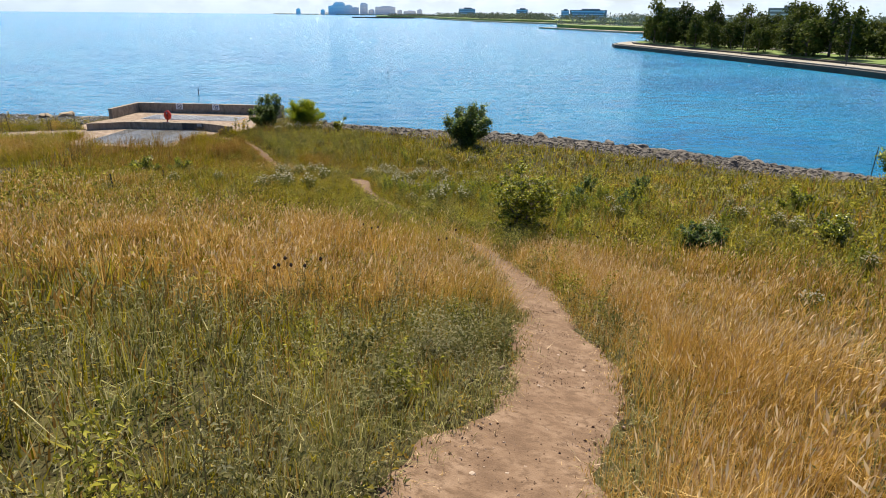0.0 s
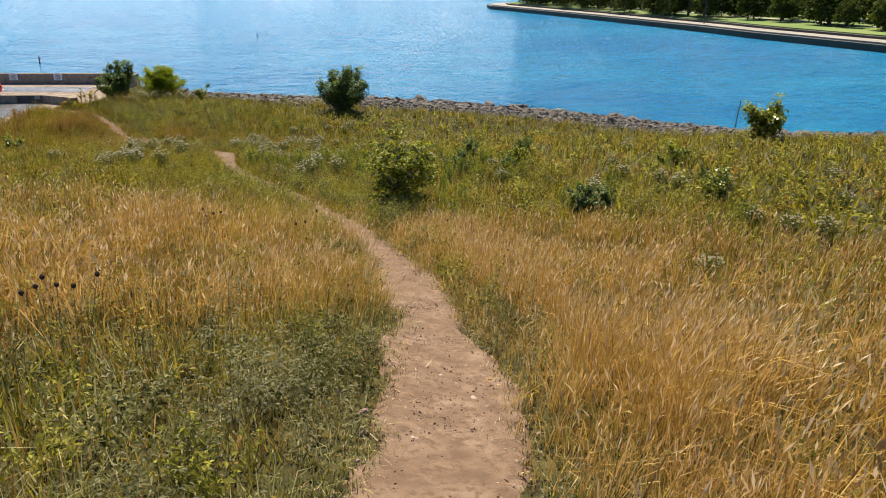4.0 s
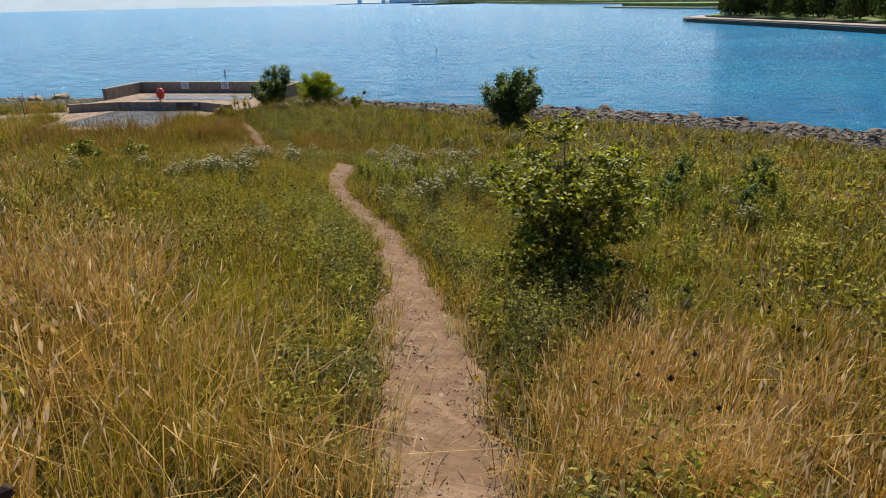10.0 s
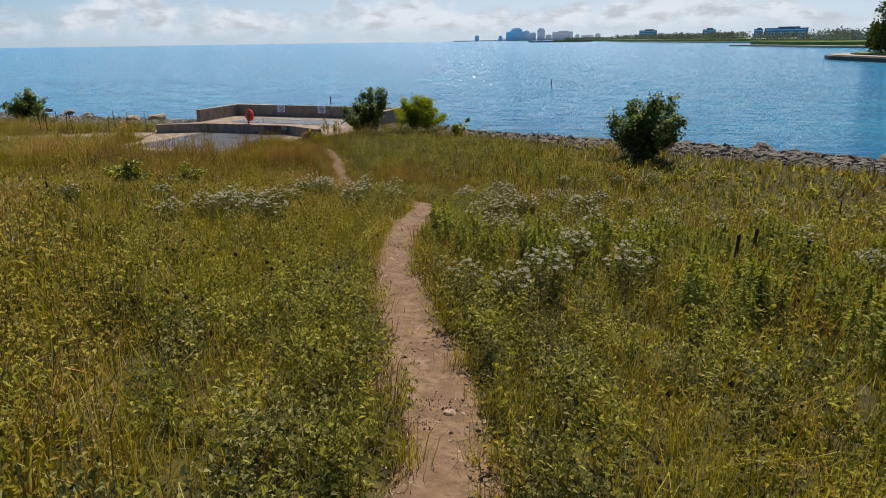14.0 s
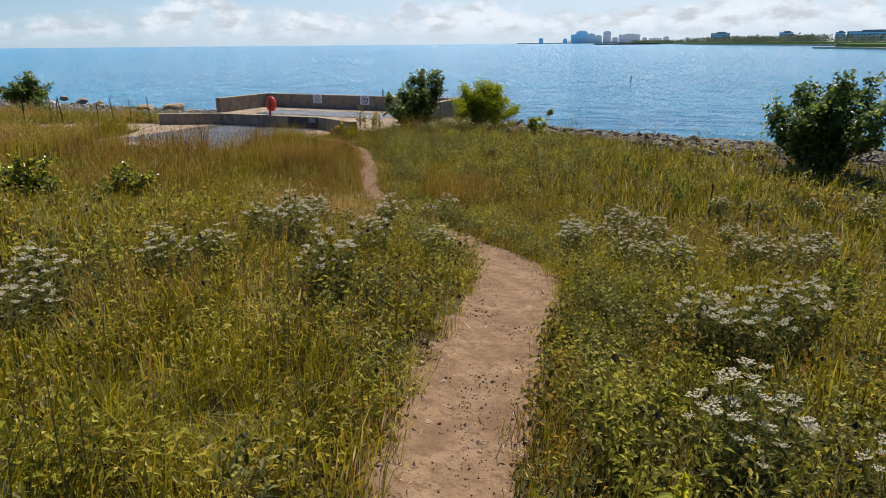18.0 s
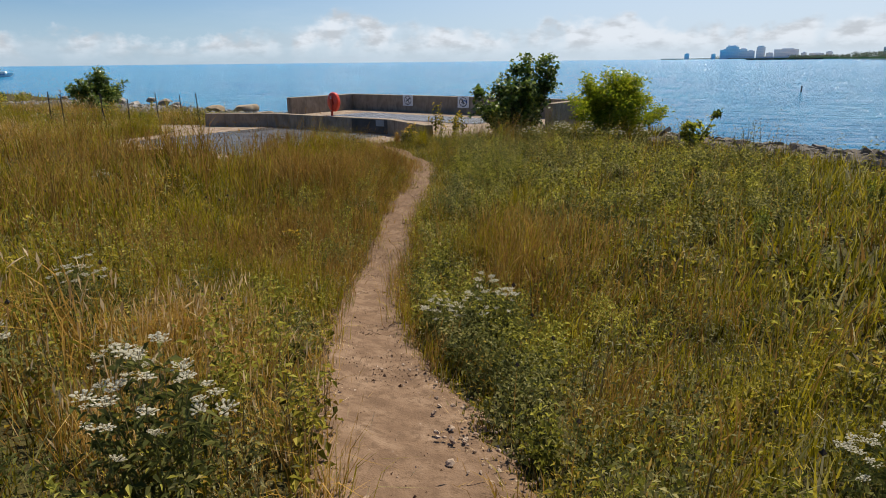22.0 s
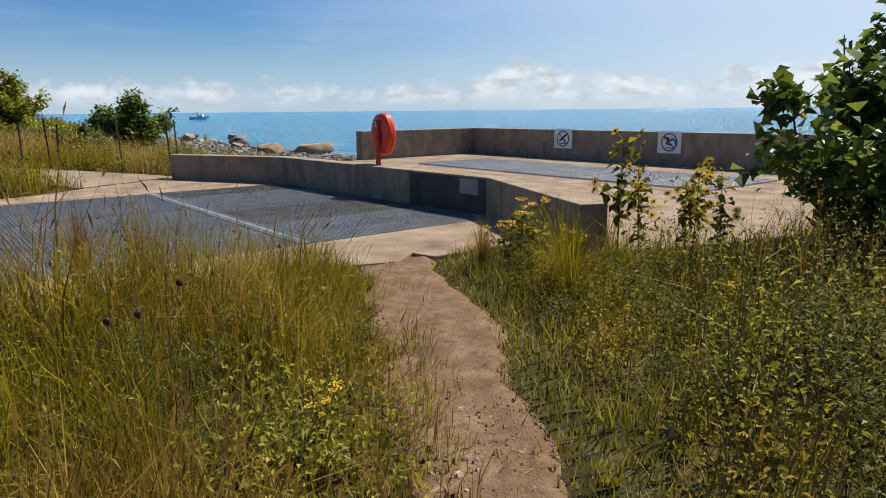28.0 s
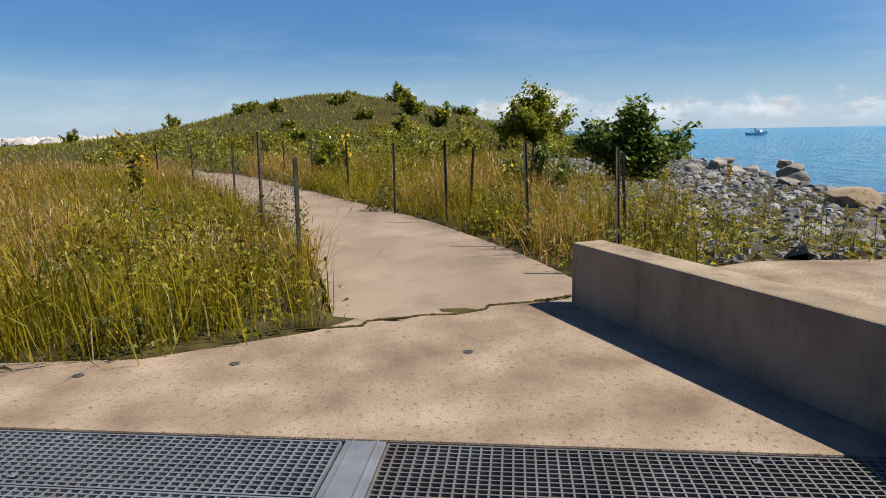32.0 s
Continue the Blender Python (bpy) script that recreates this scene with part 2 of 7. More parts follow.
M_RODS = surface("goldenrod_tips", [(.30, .32, .015), (.46, .43, .016), (.64, .50, .02)], 9, 0.7, bump=0, island=0.4, random_hue=0.35, thin=0.42, spec=0.1)
M_RODLEAF = surface("goldenrod_leaves", [(.080, .105, .022), (.18, .215, .042), (.32, .345, .075), (.46, .455, .13)], 0.9, 0.6, bump=0, fine=10, island=0.6, thin=0.55, spec=0.10)
M_CONE = surface("dark_seed_cones", [(.03, .018, .012), (.07, .04, .025)], 60, 0.9, bump=0.4)
M_LEAF = surface("shrub_leaves", [(.032, .048, .006), (.10, .125, .010), (.26, .28, .018), (.54, .51, .03)], 1.3, 0.34, bump=0, fine=8, island=0.65, thin=0.5, spec=0.6)
M_LEAF_DARK = surface("dark_shrub_leaves", [(.028, .055, .010), (.068, .11, .018), (.14, .19, .028), (.29, .33, .06)], 1.5, 0.45, bump=0, fine=8, island=0.6, thin=0.36, spec=0.35)
M_LEAF_WILLOW = surface("willow_leaves", [(.10, .15, .008), (.20, .27, .012), (.35, .39, .02), (.50, .46, .03)], 1.5, 0.55, bump=0, fine=8, island=0.6, thin=0.45, spec=0.2)
# Far leaves are lightened and greyed: distance haze is put into their colour.
M_FARTREE = surface("haze_greyed_leaves", [(.085, .105, .085), (.125, .15, .115), (.18, .20, .155)], 0.05, 0.9, bump=0, fine=0.6, island=0.5, thin=0.2, spec=0.05)
M_BARK = surface("bark", [(.07, .05, .035), (.15, .11, .08), (.24, .19, .14)], 9, 0.95, bump=0.8)
M_TREE = surface("far_tree_leaves", [(.020, .030, .006), (.045, .062, .010), (.085, .104, .015), (.16, .17, .028)], 0.25, 0.7, bump=0, fine=1.5, island=0.5, random_hue=0.35, thin=0.25, spec=0.1)
M_CONCRETE = surface("weathered_concrete", [(.148, .106, .072), (.265, .199, .144), (.38, .298, .226)], 2.0, 0.95, bump=0.4, fine=85, detail=9.0, bump_scale=150, stains=((.155, .110, .074), 30.0, .55, .66), spec=0.12)
M_WALL = surface("wall_concrete", [(.225, .172, .118), (.29, .228, .16), (.36, .29, .21)], 3.0, 0.92, bump=0.4, fine=120, bump_scale=70, stains=((.15, .118, .084), 5.0, .46, .74), drip=0.3, spec=0.15)
M_PATCH = surface("dark_repaint", [(.060, .056, .050), (.080, .075, .067), (.105, .098, .088)], 3, 0.9, bump=0.2, stains=((.045, .042, .038), 8, .5, .8), drip=0.15, spec=0.1)
M_GREYPAINT = surface("grey_paint_patch", [(.26, .26, .245), (.32, .32, .30)], 5, 0.85, bump=0.15, spec=0.1)
M_STEEL = surface("galvanised_steel", [(.20, .215, .23), (.27, .285, .30), (.34, .35, .365)], 3.5, 0.5, 0.55, bump=0.08, fine=60, random_hue=0.25, stains=((.20, .17, .14), 2.4, .58, .8))
M_STEELPALE = surface("pale_galvanised_steel", [(.36, .38, .40), (.44, .455, .475), (.52, .53, .545)], 3.5, 0.5, 0.5, bump=0.08, fine=60, random_hue=0.25, stains=((.34, .30, .26), 2.4, .58, .8))
M_RUST = surface("weathered_steel", [(.165, .16, .15), (.225, .215, .20), (.285, .275, .26)], 3.5, 0.5, 0.55, bump=0.1, fine=60, random_hue=0.2, stains=((.15, .105, .07), 2.4, .52, .8))
M_PIT_SHADE = surface("depth_shade_concrete", [(.040, .040, .040), (.072, .068, .064)], 2, 0.95)
M_RED = surface("red_plastic", [(.62, .035, .012), (.72, .05, .018), (.76, .07, .03)], 5, 0.32, bump=0.04, spec=0.5)
M_RED_PAINT = surface("red_paint", [(.42, .045, .022), (.55, .06, .03)], 12, 0.5, bump=0.1, stains=((.25, .05, .03), 9, .55, .8))
M_RED_SHADE = surface("recess_shade_red", [(.16, .012, .008), (.22, .016, .01)], 12, 0.5, bump=0.05)
M_BLACK = surface("black_plastic", [(.012, .012, .012), (.03, .03, .03)], 20, 0.5, bump=0.05)
M_WHITE = surface("white_paint", [(.68, .68, .66), (.80, .80, .78)], 12, 0.7, bump=0.1, stains=((.5, .48, .44), 9, .55, .85))
M_BLUE = surface("sign_blue", [(.05, .12, .30), (.08, .17, .36)], 20, 0.6, bump=0)
M_INK = surface("sign_ink", [(.02, .02, .025), (.05, .05, .055)], 20, 0.7, bump=0)
M_TEAL = surface("teal_spray_paint", [(.06, .36, .32), (.12, .45, .40)], 20, 0.7, bump=0)
M_POST = surface("fence_post_steel", [(.035, .035, .028), (.07, .065, .05), (.13, .10, .07)], 9, 0.7, 0.3, bump=0.3)
M_WIRE = surface("fence_wire", [(.10, .10, .09), (.2, .19, .17)], 9, 0.5, 0.7, bump=0)
M_BOULDER = surface("boulder_stone", [(.065, .054, .043), (.125, .105, .083), (.20, .172, .138)], 1.6, 0.92, bump=0.9, fine=18, random_hue=0.4, island=0.4, stains=((.05, .045, .038), 1.8, .50, .75), spec=0.15)
M_PALEROCK = surface("pale_grey_stone", [(.15, .135, .118), (.25, .228, .20), (.36, .33, .295)], 1.6, 0.92, bump=0.8, fine=18, random_hue=0.4, stains=((.10, .09, .078), 1.8, .54, .78), spec=0.12)
M_TAN = surface("tan_limestone", [(.20, .145, .088), (.30, .228, .148), (.40, .325, .225)], 1.6, 0.92, bump=0.9, fine=18, stains=((.11, .085, .06), 1.8, .52, .72))
M_RUBBLE = surface("grey_rubble", [(.105, .103, .10), (.19, .187, .18), (.31, .305, .295)], 2, 0.92, bump=0.5, fine=20, island=0.7, spec=0.1)
M_HILLROCK = surface("pale_far_rock", [(.320, .304, .280), (.480, .464, .432)], 0.5, 0.95, bump=0, island=0.6)
M_LAWN = surface("park_lawn", [(.080, .136, .024), (.136, .192, .036), (.192, .224, .056)], 0.08, 0.95, bump=0.1, fine=0.7)
M_SEAWALL = surface("seawall_concrete", [(.240, .208, .160), (.336, .296, .232)], 0.25, 0.95, bump=0.2, fine=3)
M_SEADARK = surface("dark_seawall_stone", [(.040, .036, .028), (.080, .068, .052)], 0.3, 0.8, bump=0.2, fine=3)
M_SAND = surface("far_sand", [(.336, .272, .176), (.416, .352, .240)], 0.02, 0.95, bump=0)
# Distance haze is put into both tower colours: pale, washed-out blue.
M_TOWER = surface("haze_painted_facade", [(.80, .85, .90), (.86, .89, .92), (.90, .92, .94)], 0.01, 0.9, bump=0, random_hue=0.6, spec=0.05)
M_TOWERGLASS = surface("haze_painted_bands", [(.68, .75, .83), (.74, .80, .86)], 0.01, 0.9, bump=0, random_hue=0.5, spec=0.05)
M_BLOCK = surface("far_block_facade", [(.192, .216, .232), (.272, .280, .280)], 0.02, 0.8, bump=0, random_hue=0.7)
M_BOATWHITE = surface("boat_gelcoat", [(.7, .7, .68), (.82, .82, .8)], 3, 0.35, bump=0)

# Lake water: broad waves, small ripples and single facets that catch the sun, over a deep blue body.
M_WATER = bpy.data.materials.new("lake_water")
M_WATER.use_nodes = True
t_ = M_WATER.node_tree
b_ = t_.nodes["Principled BSDF"]
b_.inputs["Roughness"].default_value = 0.13
b_.inputs["IOR"].default_value = 1.33
b_.inputs["Specular IOR Level"].default_value = 0.35
g_ = t_.nodes.new("ShaderNodeNewGeometry")
mp = t_.nodes.new("ShaderNodeMapping")
mp.inputs["Rotation"].default_value = (0, 0, radians(-18))
mp.inputs["Scale"].default_value = (0.7, 1.4, 1)
t_.links.new(g_.outputs["Position"], mp.inputs[0])


def water_node(kind, scale, detail=None):
    n = t_.nodes.new(kind)
    n.inputs["Scale"].default_value = scale
    if detail is not None:
        n.inputs["Detail"].default_value, n.inputs["Roughness"].default_value = detail, 0.62
    t_.links.new(mp.outputs[0], n.inputs["Vector"])
    return n


n1 = water_node("ShaderNodeTexNoise", 0.55, 7.0)
bw = t_.nodes.new("ShaderNodeBump")
bw.inputs["Strength"].default_value, bw.inputs["Distance"].default_value = 1.0, 1.6
t_.links.new(n1.outputs["Fac"], bw.inputs["Height"])


def vec(op, a, b=None, scale=None):
    n = t_.nodes.new("ShaderNodeVectorMath")
    n.operation = op
    for i, v in enumerate((a, b)):
        if v is None:
            continue
        if isinstance(v, tuple):
            n.inputs[i].default_value = v
        else:
            t_.links.new(v, n.inputs[i])
    if scale is not None:
        n.inputs["Scale"].default_value = scale
    return n.outputs[0]


cell = water_node("ShaderNodeTexVoronoi", 1.9)
pick_ = t_.nodes.new("ShaderNodeSeparateColor")
t_.links.new(cell.outputs["Color"], pick_.inputs[0])
rare = t_.nodes.new("ShaderNodeMapRange")
rare.inputs[1].default_value, rare.inputs[2].default_value, rare.inputs[3].default_value, rare.inputs[4].default_value = 0.90, 0.92, 0.16, 1.0
t_.links.new(pick_.outputs["Blue"], rare.inputs[0])
steep = t_.nodes.new("ShaderNodeVectorMath")
steep.operation = "SCALE"
t_.links.new(vec("MULTIPLY", vec("SUBTRACT", cell.outputs["Color"], (.5, .5, .5)), (.7, 1.25, 0)), steep.inputs[0])
t_.links.new(rare.outputs[0], steep.inputs["Scale"])
tilt2_ = vec("MULTIPLY", vec("SUBTRACT", water_node("ShaderNodeTexVoronoi", 0.6).outputs["Color"], (.5, .5, .5)), (.34, .34, 0))
facet = vec("ADD", steep.outputs[0], tilt2_)
t_.links.new(vec("NORMALIZE", vec("ADD", bw.outputs[0], facet)), b_.inputs["Normal"])
n2 = water_node("ShaderNodeTexNoise", 0.035, 9.0)
n2.inputs["Roughness"].default_value = 0.75
r_ = t_.nodes.new("ShaderNodeValToRGB")
r_.color_ramp.elements[0].position, r_.color_ramp.elements[0].color = 0.36, (.012, .19, .40, 1)
r_.color_ramp.elements[1].position, r_.color_ramp.elements[1].color = 0.66, (.024, .30, .50, 1)
t_.links.new(n2.outputs["Fac"], r_.inputs[0])
t_.links.new(r_.outputs[0], b_.inputs["Base Color"])


# ---- building blocks ----
rng = np.random.default_rng(7)


def thing(name, at=(0, 0, 0), label="", category="", group="", kind="", turn=0.0):
    ob = new(name)
    ob.empty_display_size = 0.1
    ob.matrix_basis = pose(*at, 0, 0, turn)
    return tagged(ob, label, category, group, kind)


def part(name, bm, material, parent=None, label="", smooth=False):
    """Links a bmesh (or a ready mesh) as one mesh object under a thing or a part."""
    if isinstance(bm, bpy.types.Mesh):
        me = bm
    else:
        me = bpy.data.meshes.new(name)
        bm.to_mesh(me)
        bm.free()
    if not me.materials:
        me.materials.append(material)
    if smooth:
        me.polygons.foreach_set("use_smooth", [True] * len(me.polygons))
    ob = new(name, me)
    if parent is not None:
        ob.parent = parent
    if label:
        ob["label"] = label
    return ob


def mesh_of(name, verts, tris, materials, index=None, smooth=False):
    """A mesh from numpy arrays of places and triangles."""
    me = bpy.data.meshes.new(name)
    verts, tris = np.ascontiguousarray(verts, np.float32), np.ascontiguousarray(tris, np.int32)
    me.vertices.add(len(verts))
    me.vertices.foreach_set("co", verts.ravel())
    me.loops.add(3 * len(tris))
    me.loops.foreach_set("vertex_index", tris.ravel())
    me.polygons.add(len(tris))
    me.polygons.foreach_set("loop_start", np.arange(0, 3 * len(tris), 3, dtype=np.int32))
    me.polygons.foreach_set("loop_total", np.full(len(tris), 3, np.int32))
    for m in materials:
        me.materials.append(m)
    if index is not None:
        me.polygons.foreach_set("material_index", np.ascontiguousarray(index, np.int32))
    me.polygons.foreach_set("use_smooth", np.full(len(tris), smooth))
    me.update(calc_edges=True)
    return me


def box(bm, size, at=(0, 0, 0), turn=0.0, bevel=0.0, tilt=(0, 0)):
    m = pose(*at, tilt[0], tilt[1], turn) @ Matrix.Diagonal((*size, 1))
    made = bmesh.ops.create_cube(bm, size=1, matrix=m)
    if bevel:
        edges = list({e for v in made["verts"] for e in v.link_edges})
        bmesh.ops.bevel(bm, geom=edges, offset=bevel, segments=2, affect="EDGES", profile=0.6)
    return bm


def rod(bm, a, b, r0, r1=None, sides=6):
    """A tapered rod from a to b."""
    a, b = Vector(a), Vector(b)
    d = b - a
    m = Matrix.Translation((a + b) / 2) @ d.to_track_quat("Z", "Y").to_matrix().to_4x4()
    bmesh.ops.create_cone(bm, cap_ends=True, segments=sides, radius1=r0, radius2=r0 if r1 is None else r1, depth=d.length, matrix=m)
    return bm


def smoothstep(a, b, v):
    s = np.clip((np.asarray(v, float) - a) / (b - a), 0, 1)
    return s * s * (3 - 2 * s)


def wave_noise(x, y, scale, seed=0):
    """Cheap smooth noise, about -1 to 1, for arrays."""
    r = np.random.default_rng(100 + seed)
    out = np.zeros(np.broadcast(x, y).shape)
    for k in range(7):
        a, f, p = r.uniform(0, 6.283), scale * r.uniform(0.5, 1.9), r.uniform(0, 6.283)
        out += np.sin((x * math.cos(a) + y * math.sin(a)) * f + p + 1.3 * np.sin((y * math.cos(a) - x * math.sin(a)) * f * 0.6 + 2 * p))
    return out / 4.0


# ---- the lie of the land ----
LAKE = -1.25
TRAIL = [(-1.2, -15), (-0.55, -12.2), (0.05, -10.2), (0.7, -9.0), (1.15, -7.6), (1.35, -5.9), (1.45, -4.2), (1.42, -2.2), (1.15, .3), (.8, 2.8), (.45, 4.6), (0, 6), (-.7, 8), (-1.1, 9.5), (-1.4, 10.9), (-1.65, 12.3), (-1.8, 14.2), (-2.0, 16.5), (-2.45, 17.9), (-3.15, 18.95), (-3.95, 20.1), (-4.75, 21.1), (-5.45, 22.05), (-6.1, 23.0), (-7.2, 25.3), (-8.1, 27.1), (-9.15, 29.7), (-10.24, 31.62), (-10.92, 32.2), (-11.55, 32.72), (-12.2, 33.25), (-12.75, 33.66), (-13.3, 34.05)]


def along_trail(step=0.12):
    """The trail's middle line as a smooth dense row of points, with its directions."""
    p = np.array(TRAIL)
    s = np.r_[0, np.cumsum(np.hypot(*np.diff(p, axis=0).T))]
    q = np.arange(0, s[-1], step)
    xy = np.stack([np.interp(q, s, p[:, 0]), np.interp(q, s, p[:, 1])], 1)
    for _ in range(12):
        xy[1:-1] = 0.25 * xy[:-2] + 0.5 * xy[1:-1] + 0.25 * xy[2:]
    d = np.gradient(xy, axis=0)
    return xy, d / np.hypot(*d.T)[:, None], q


T_XY, T_DIR, T_S = along_trail()


def trail_half(s):
    """Half the trail's width along its length."""
    return np.interp(s, [0, 3, 6, 9, 14, 20, 26, 31, 36, 40, 46, 50, 53], [.55, .52, .42, .33, .29, .24, .25, .42, .42, .27, .25, .27, .33])


def off_trail(x, y):
    """Signed distance from the trail (to its right is positive), and the way along it, for arrays."""
    x, y = np.asarray(x, float).ravel(), np.asarray(y, float).ravel()
    best, side, at = np.full(x.shape, 1e9), np.zeros(x.shape), np.zeros(x.shape)
    for (px, py), (dx, dy), s in zip(T_XY[::3], T_DIR[::3], T_S[::3]):
        ax, ay = x - px, y - py
        d = np.hypot(ax, ay)
        near = d < best
        best = np.where(near, d, best)
        side = np.where(near, np.sign(ax * dy - ay * dx), side)
        at = np.where(near, s, at)
    return best * side, at


def shore_y(x):
    """Where the water's edge lies."""
    return np.interp(x, [-400, -240, -90, -58, -46, -38, -31, -25, -22, -9, -5, -2, 2, 7, 12, 15.7, 19.5, 24, 27.5, 33, 40, 55, 80], [120, 92, 60, 55, 52, 50, 48.5, 47.5, 47.5, 46.8, 43.0, 41.6, 40.0, 38.4, 35.8, 32.9, 30.0, 26.3, 23.4, 17.3, 7, -15, -60])


def land(x, y):
    """Height of the meadow: a slope that falls towards the lake and the slab, and a green mound in the north."""
    x, y = np.asarray(x, float), np.asarray(y, float)
    cx = np.interp(y, [-14, -6, 0, 8, 16, 23, 31], [-.3, 1.1, 1.3, -.3, -2, -6.2, -10.8])
    off = x - cx
    fall = np.clip(1 - (y + 4) / 40, 0.15, 1)
    right, left = np.maximum(off, 0), np.maximum(-off, 0)
    w = y + fall * (5.0 * (1 - np.exp(-right / 7)) + 0.12 * right - 2.2 * (1 - np.exp(-left / 5)))
    z = np.interp(w, [-60, -24, -14, -6.9, -5.6, -.3, 3.8, 7.6, 11.5, 15.5, 19, 21, 22.5, 24, 26, 28.5, 31], [6.5, 7.6, 6.75, 5.05, 4.72, 3.62, 2.85, 2.33, 1.8, 1.2, .62, .30, .03, -.20, -.16, -.05, -.03])
    z = -0.03 + (z + 0.03) * (1 - smoothstep(10, 28, -x))
    z = z + 0.05 * wave_noise(x, y, 0.7, 1) * smoothstep(0.3, 2.0, np.abs(off)) * (1 - smoothstep(26, 32, y))
    hill = 6.3 * np.exp(-(((x + 112) / 34) ** 2 + ((y - 26.5) / 15.5) ** 2)) + 2.0 * np.exp(-(((x + 88) / 24) ** 2 + ((y - 40) / 10) ** 2)) + 0.5 * np.exp(-(((x + 95) / 28) ** 2 + ((y - 5) / 16) ** 2))
    return z + hill


def walk_mid(x):
    """The middle line of the concrete walk that leads north."""
    return np.interp(x, [-47, -43, -40, -37, -32.2, -27.3, -24.2, -21], [22, 26.5, 29, 30.5, 32.5, 34.6, 35.5, 36.0])


def ground_z(x, y):
    x, y = np.asarray(x, float), np.asarray(y, float)
    s = shore_y(x) - y
    up = smoothstep(-0.5, 4.2, s)
    z = (LAKE - 0.12) + (land(x, y) - LAKE + 0.12) * up
    z = np.where(s < 0, np.maximum(LAKE - 0.12 + 0.22 * s, -5.0), z)
    # The ground drops under the slab, the pit and the concrete walk.
    u, v = slab_uv(x, y)
    under = ((u > -0.35) & (u < 6.0) & (v > -3.9) & (v < 2.4)) | ((u > -2.0) & (u < 7.2) & (v > 2.5) & (v < 9.4))
    z = np.where((x < -22.6) & (x > -46) & (np.abs(y - walk_mid(x)) < 1.1), z - 0.09, z)
    return np.where(under, np.minimum(z, -1.0), z)


G0, GU, GV = np.array([-20.0, 35.0]), np.array([5.53, -1.01]) / 5.6215, np.array([1.01, 5.53]) / 5.6215


def slab_uv(x, y):
    """Places on the slab: u towards the meadow along the steel strip, v towards the lake."""
    dx, dy = np.asarray(x, float) - G0[0], np.asarray(y, float) - G0[1]
    return dx * GU[0] + dy * GU[1], dx * GV[0] + dy * GV[1]


def slab_xy(u, v):
    return G0 + GU * u + GV * v


SLAB_TURN = math.degrees(math.atan2(GU[1], GU[0]))


def stretched(lo, hi, step, far, grow=1.35):
    mid = list(np.arange(lo, hi + step / 2, step))
    a, b, d = [], [], step
    edge = hi
    while edge < far:
        d = d * grow
        edge += d
        b.append(edge)
    d, edge = step, lo
    while edge > -far:
        d = d * grow
        edge -= d
        a.append(edge)
    return np.array(a[::-1] + mid + b)


def build_ground():
    xs, ys = stretched(-36, 36, 0.34, 4800), stretched(-17, 48, 0.34, 4800)
    xs = np.unique(np.r_[xs, np.arange(-150, -36, 2.0)])
    ys = np.unique(np.r_[ys, np.arange(-40, -17, 1.5), np.arange(48.8, 70, 1.5)])
    gx, gy = np.meshgrid(xs, ys)
    z = ground_z(gx, gy)
    d, s = off_trail(gx, gy)
    d = d.reshape(gx.shape)
    z = z - 0.10 * np.exp(-(d / 0.40) ** 4) * (z > -0.6)
    near = (np.abs(gx) < 40) & (np.abs(gy) < 60)
    z = z + np.where(near, 0.02 * wave_noise(gx, gy, 4.0, 3) * (np.abs(d) > 0.5) * (z > -0.4), 0)
    n, m = gx.shape
    idx = np.arange(n * m).reshape(n, m)
    a, b, c, e = idx[:-1, :-1].ravel(), idx[:-1, 1:].ravel(), idx[1:, 1:].ravel(), idx[1:, :-1].ravel()
    tris = np.concatenate([np.stack([a, b, c], 1), np.stack([a, c, e], 1)])
    me = mesh_of("ground", np.stack([gx.ravel(), gy.ravel(), z.ravel()], 1), tris, [M_SOIL], smooth=True)
    return tagged(part("ground", me, M_SOIL), "earth meadow slope that runs down to the lake", "ground", kind="structure")


ground = build_ground()

lake_bm = bmesh.new()
bmesh.ops.create_grid(lake_bm, x_segments=1, y_segments=1, size=4850, matrix=Matrix.Translation((0, 0, LAKE)))
tagged(part("lake_water", lake_bm, M_WATER), "blue rippled lake water glittering in the sun", "water", kind="structure")


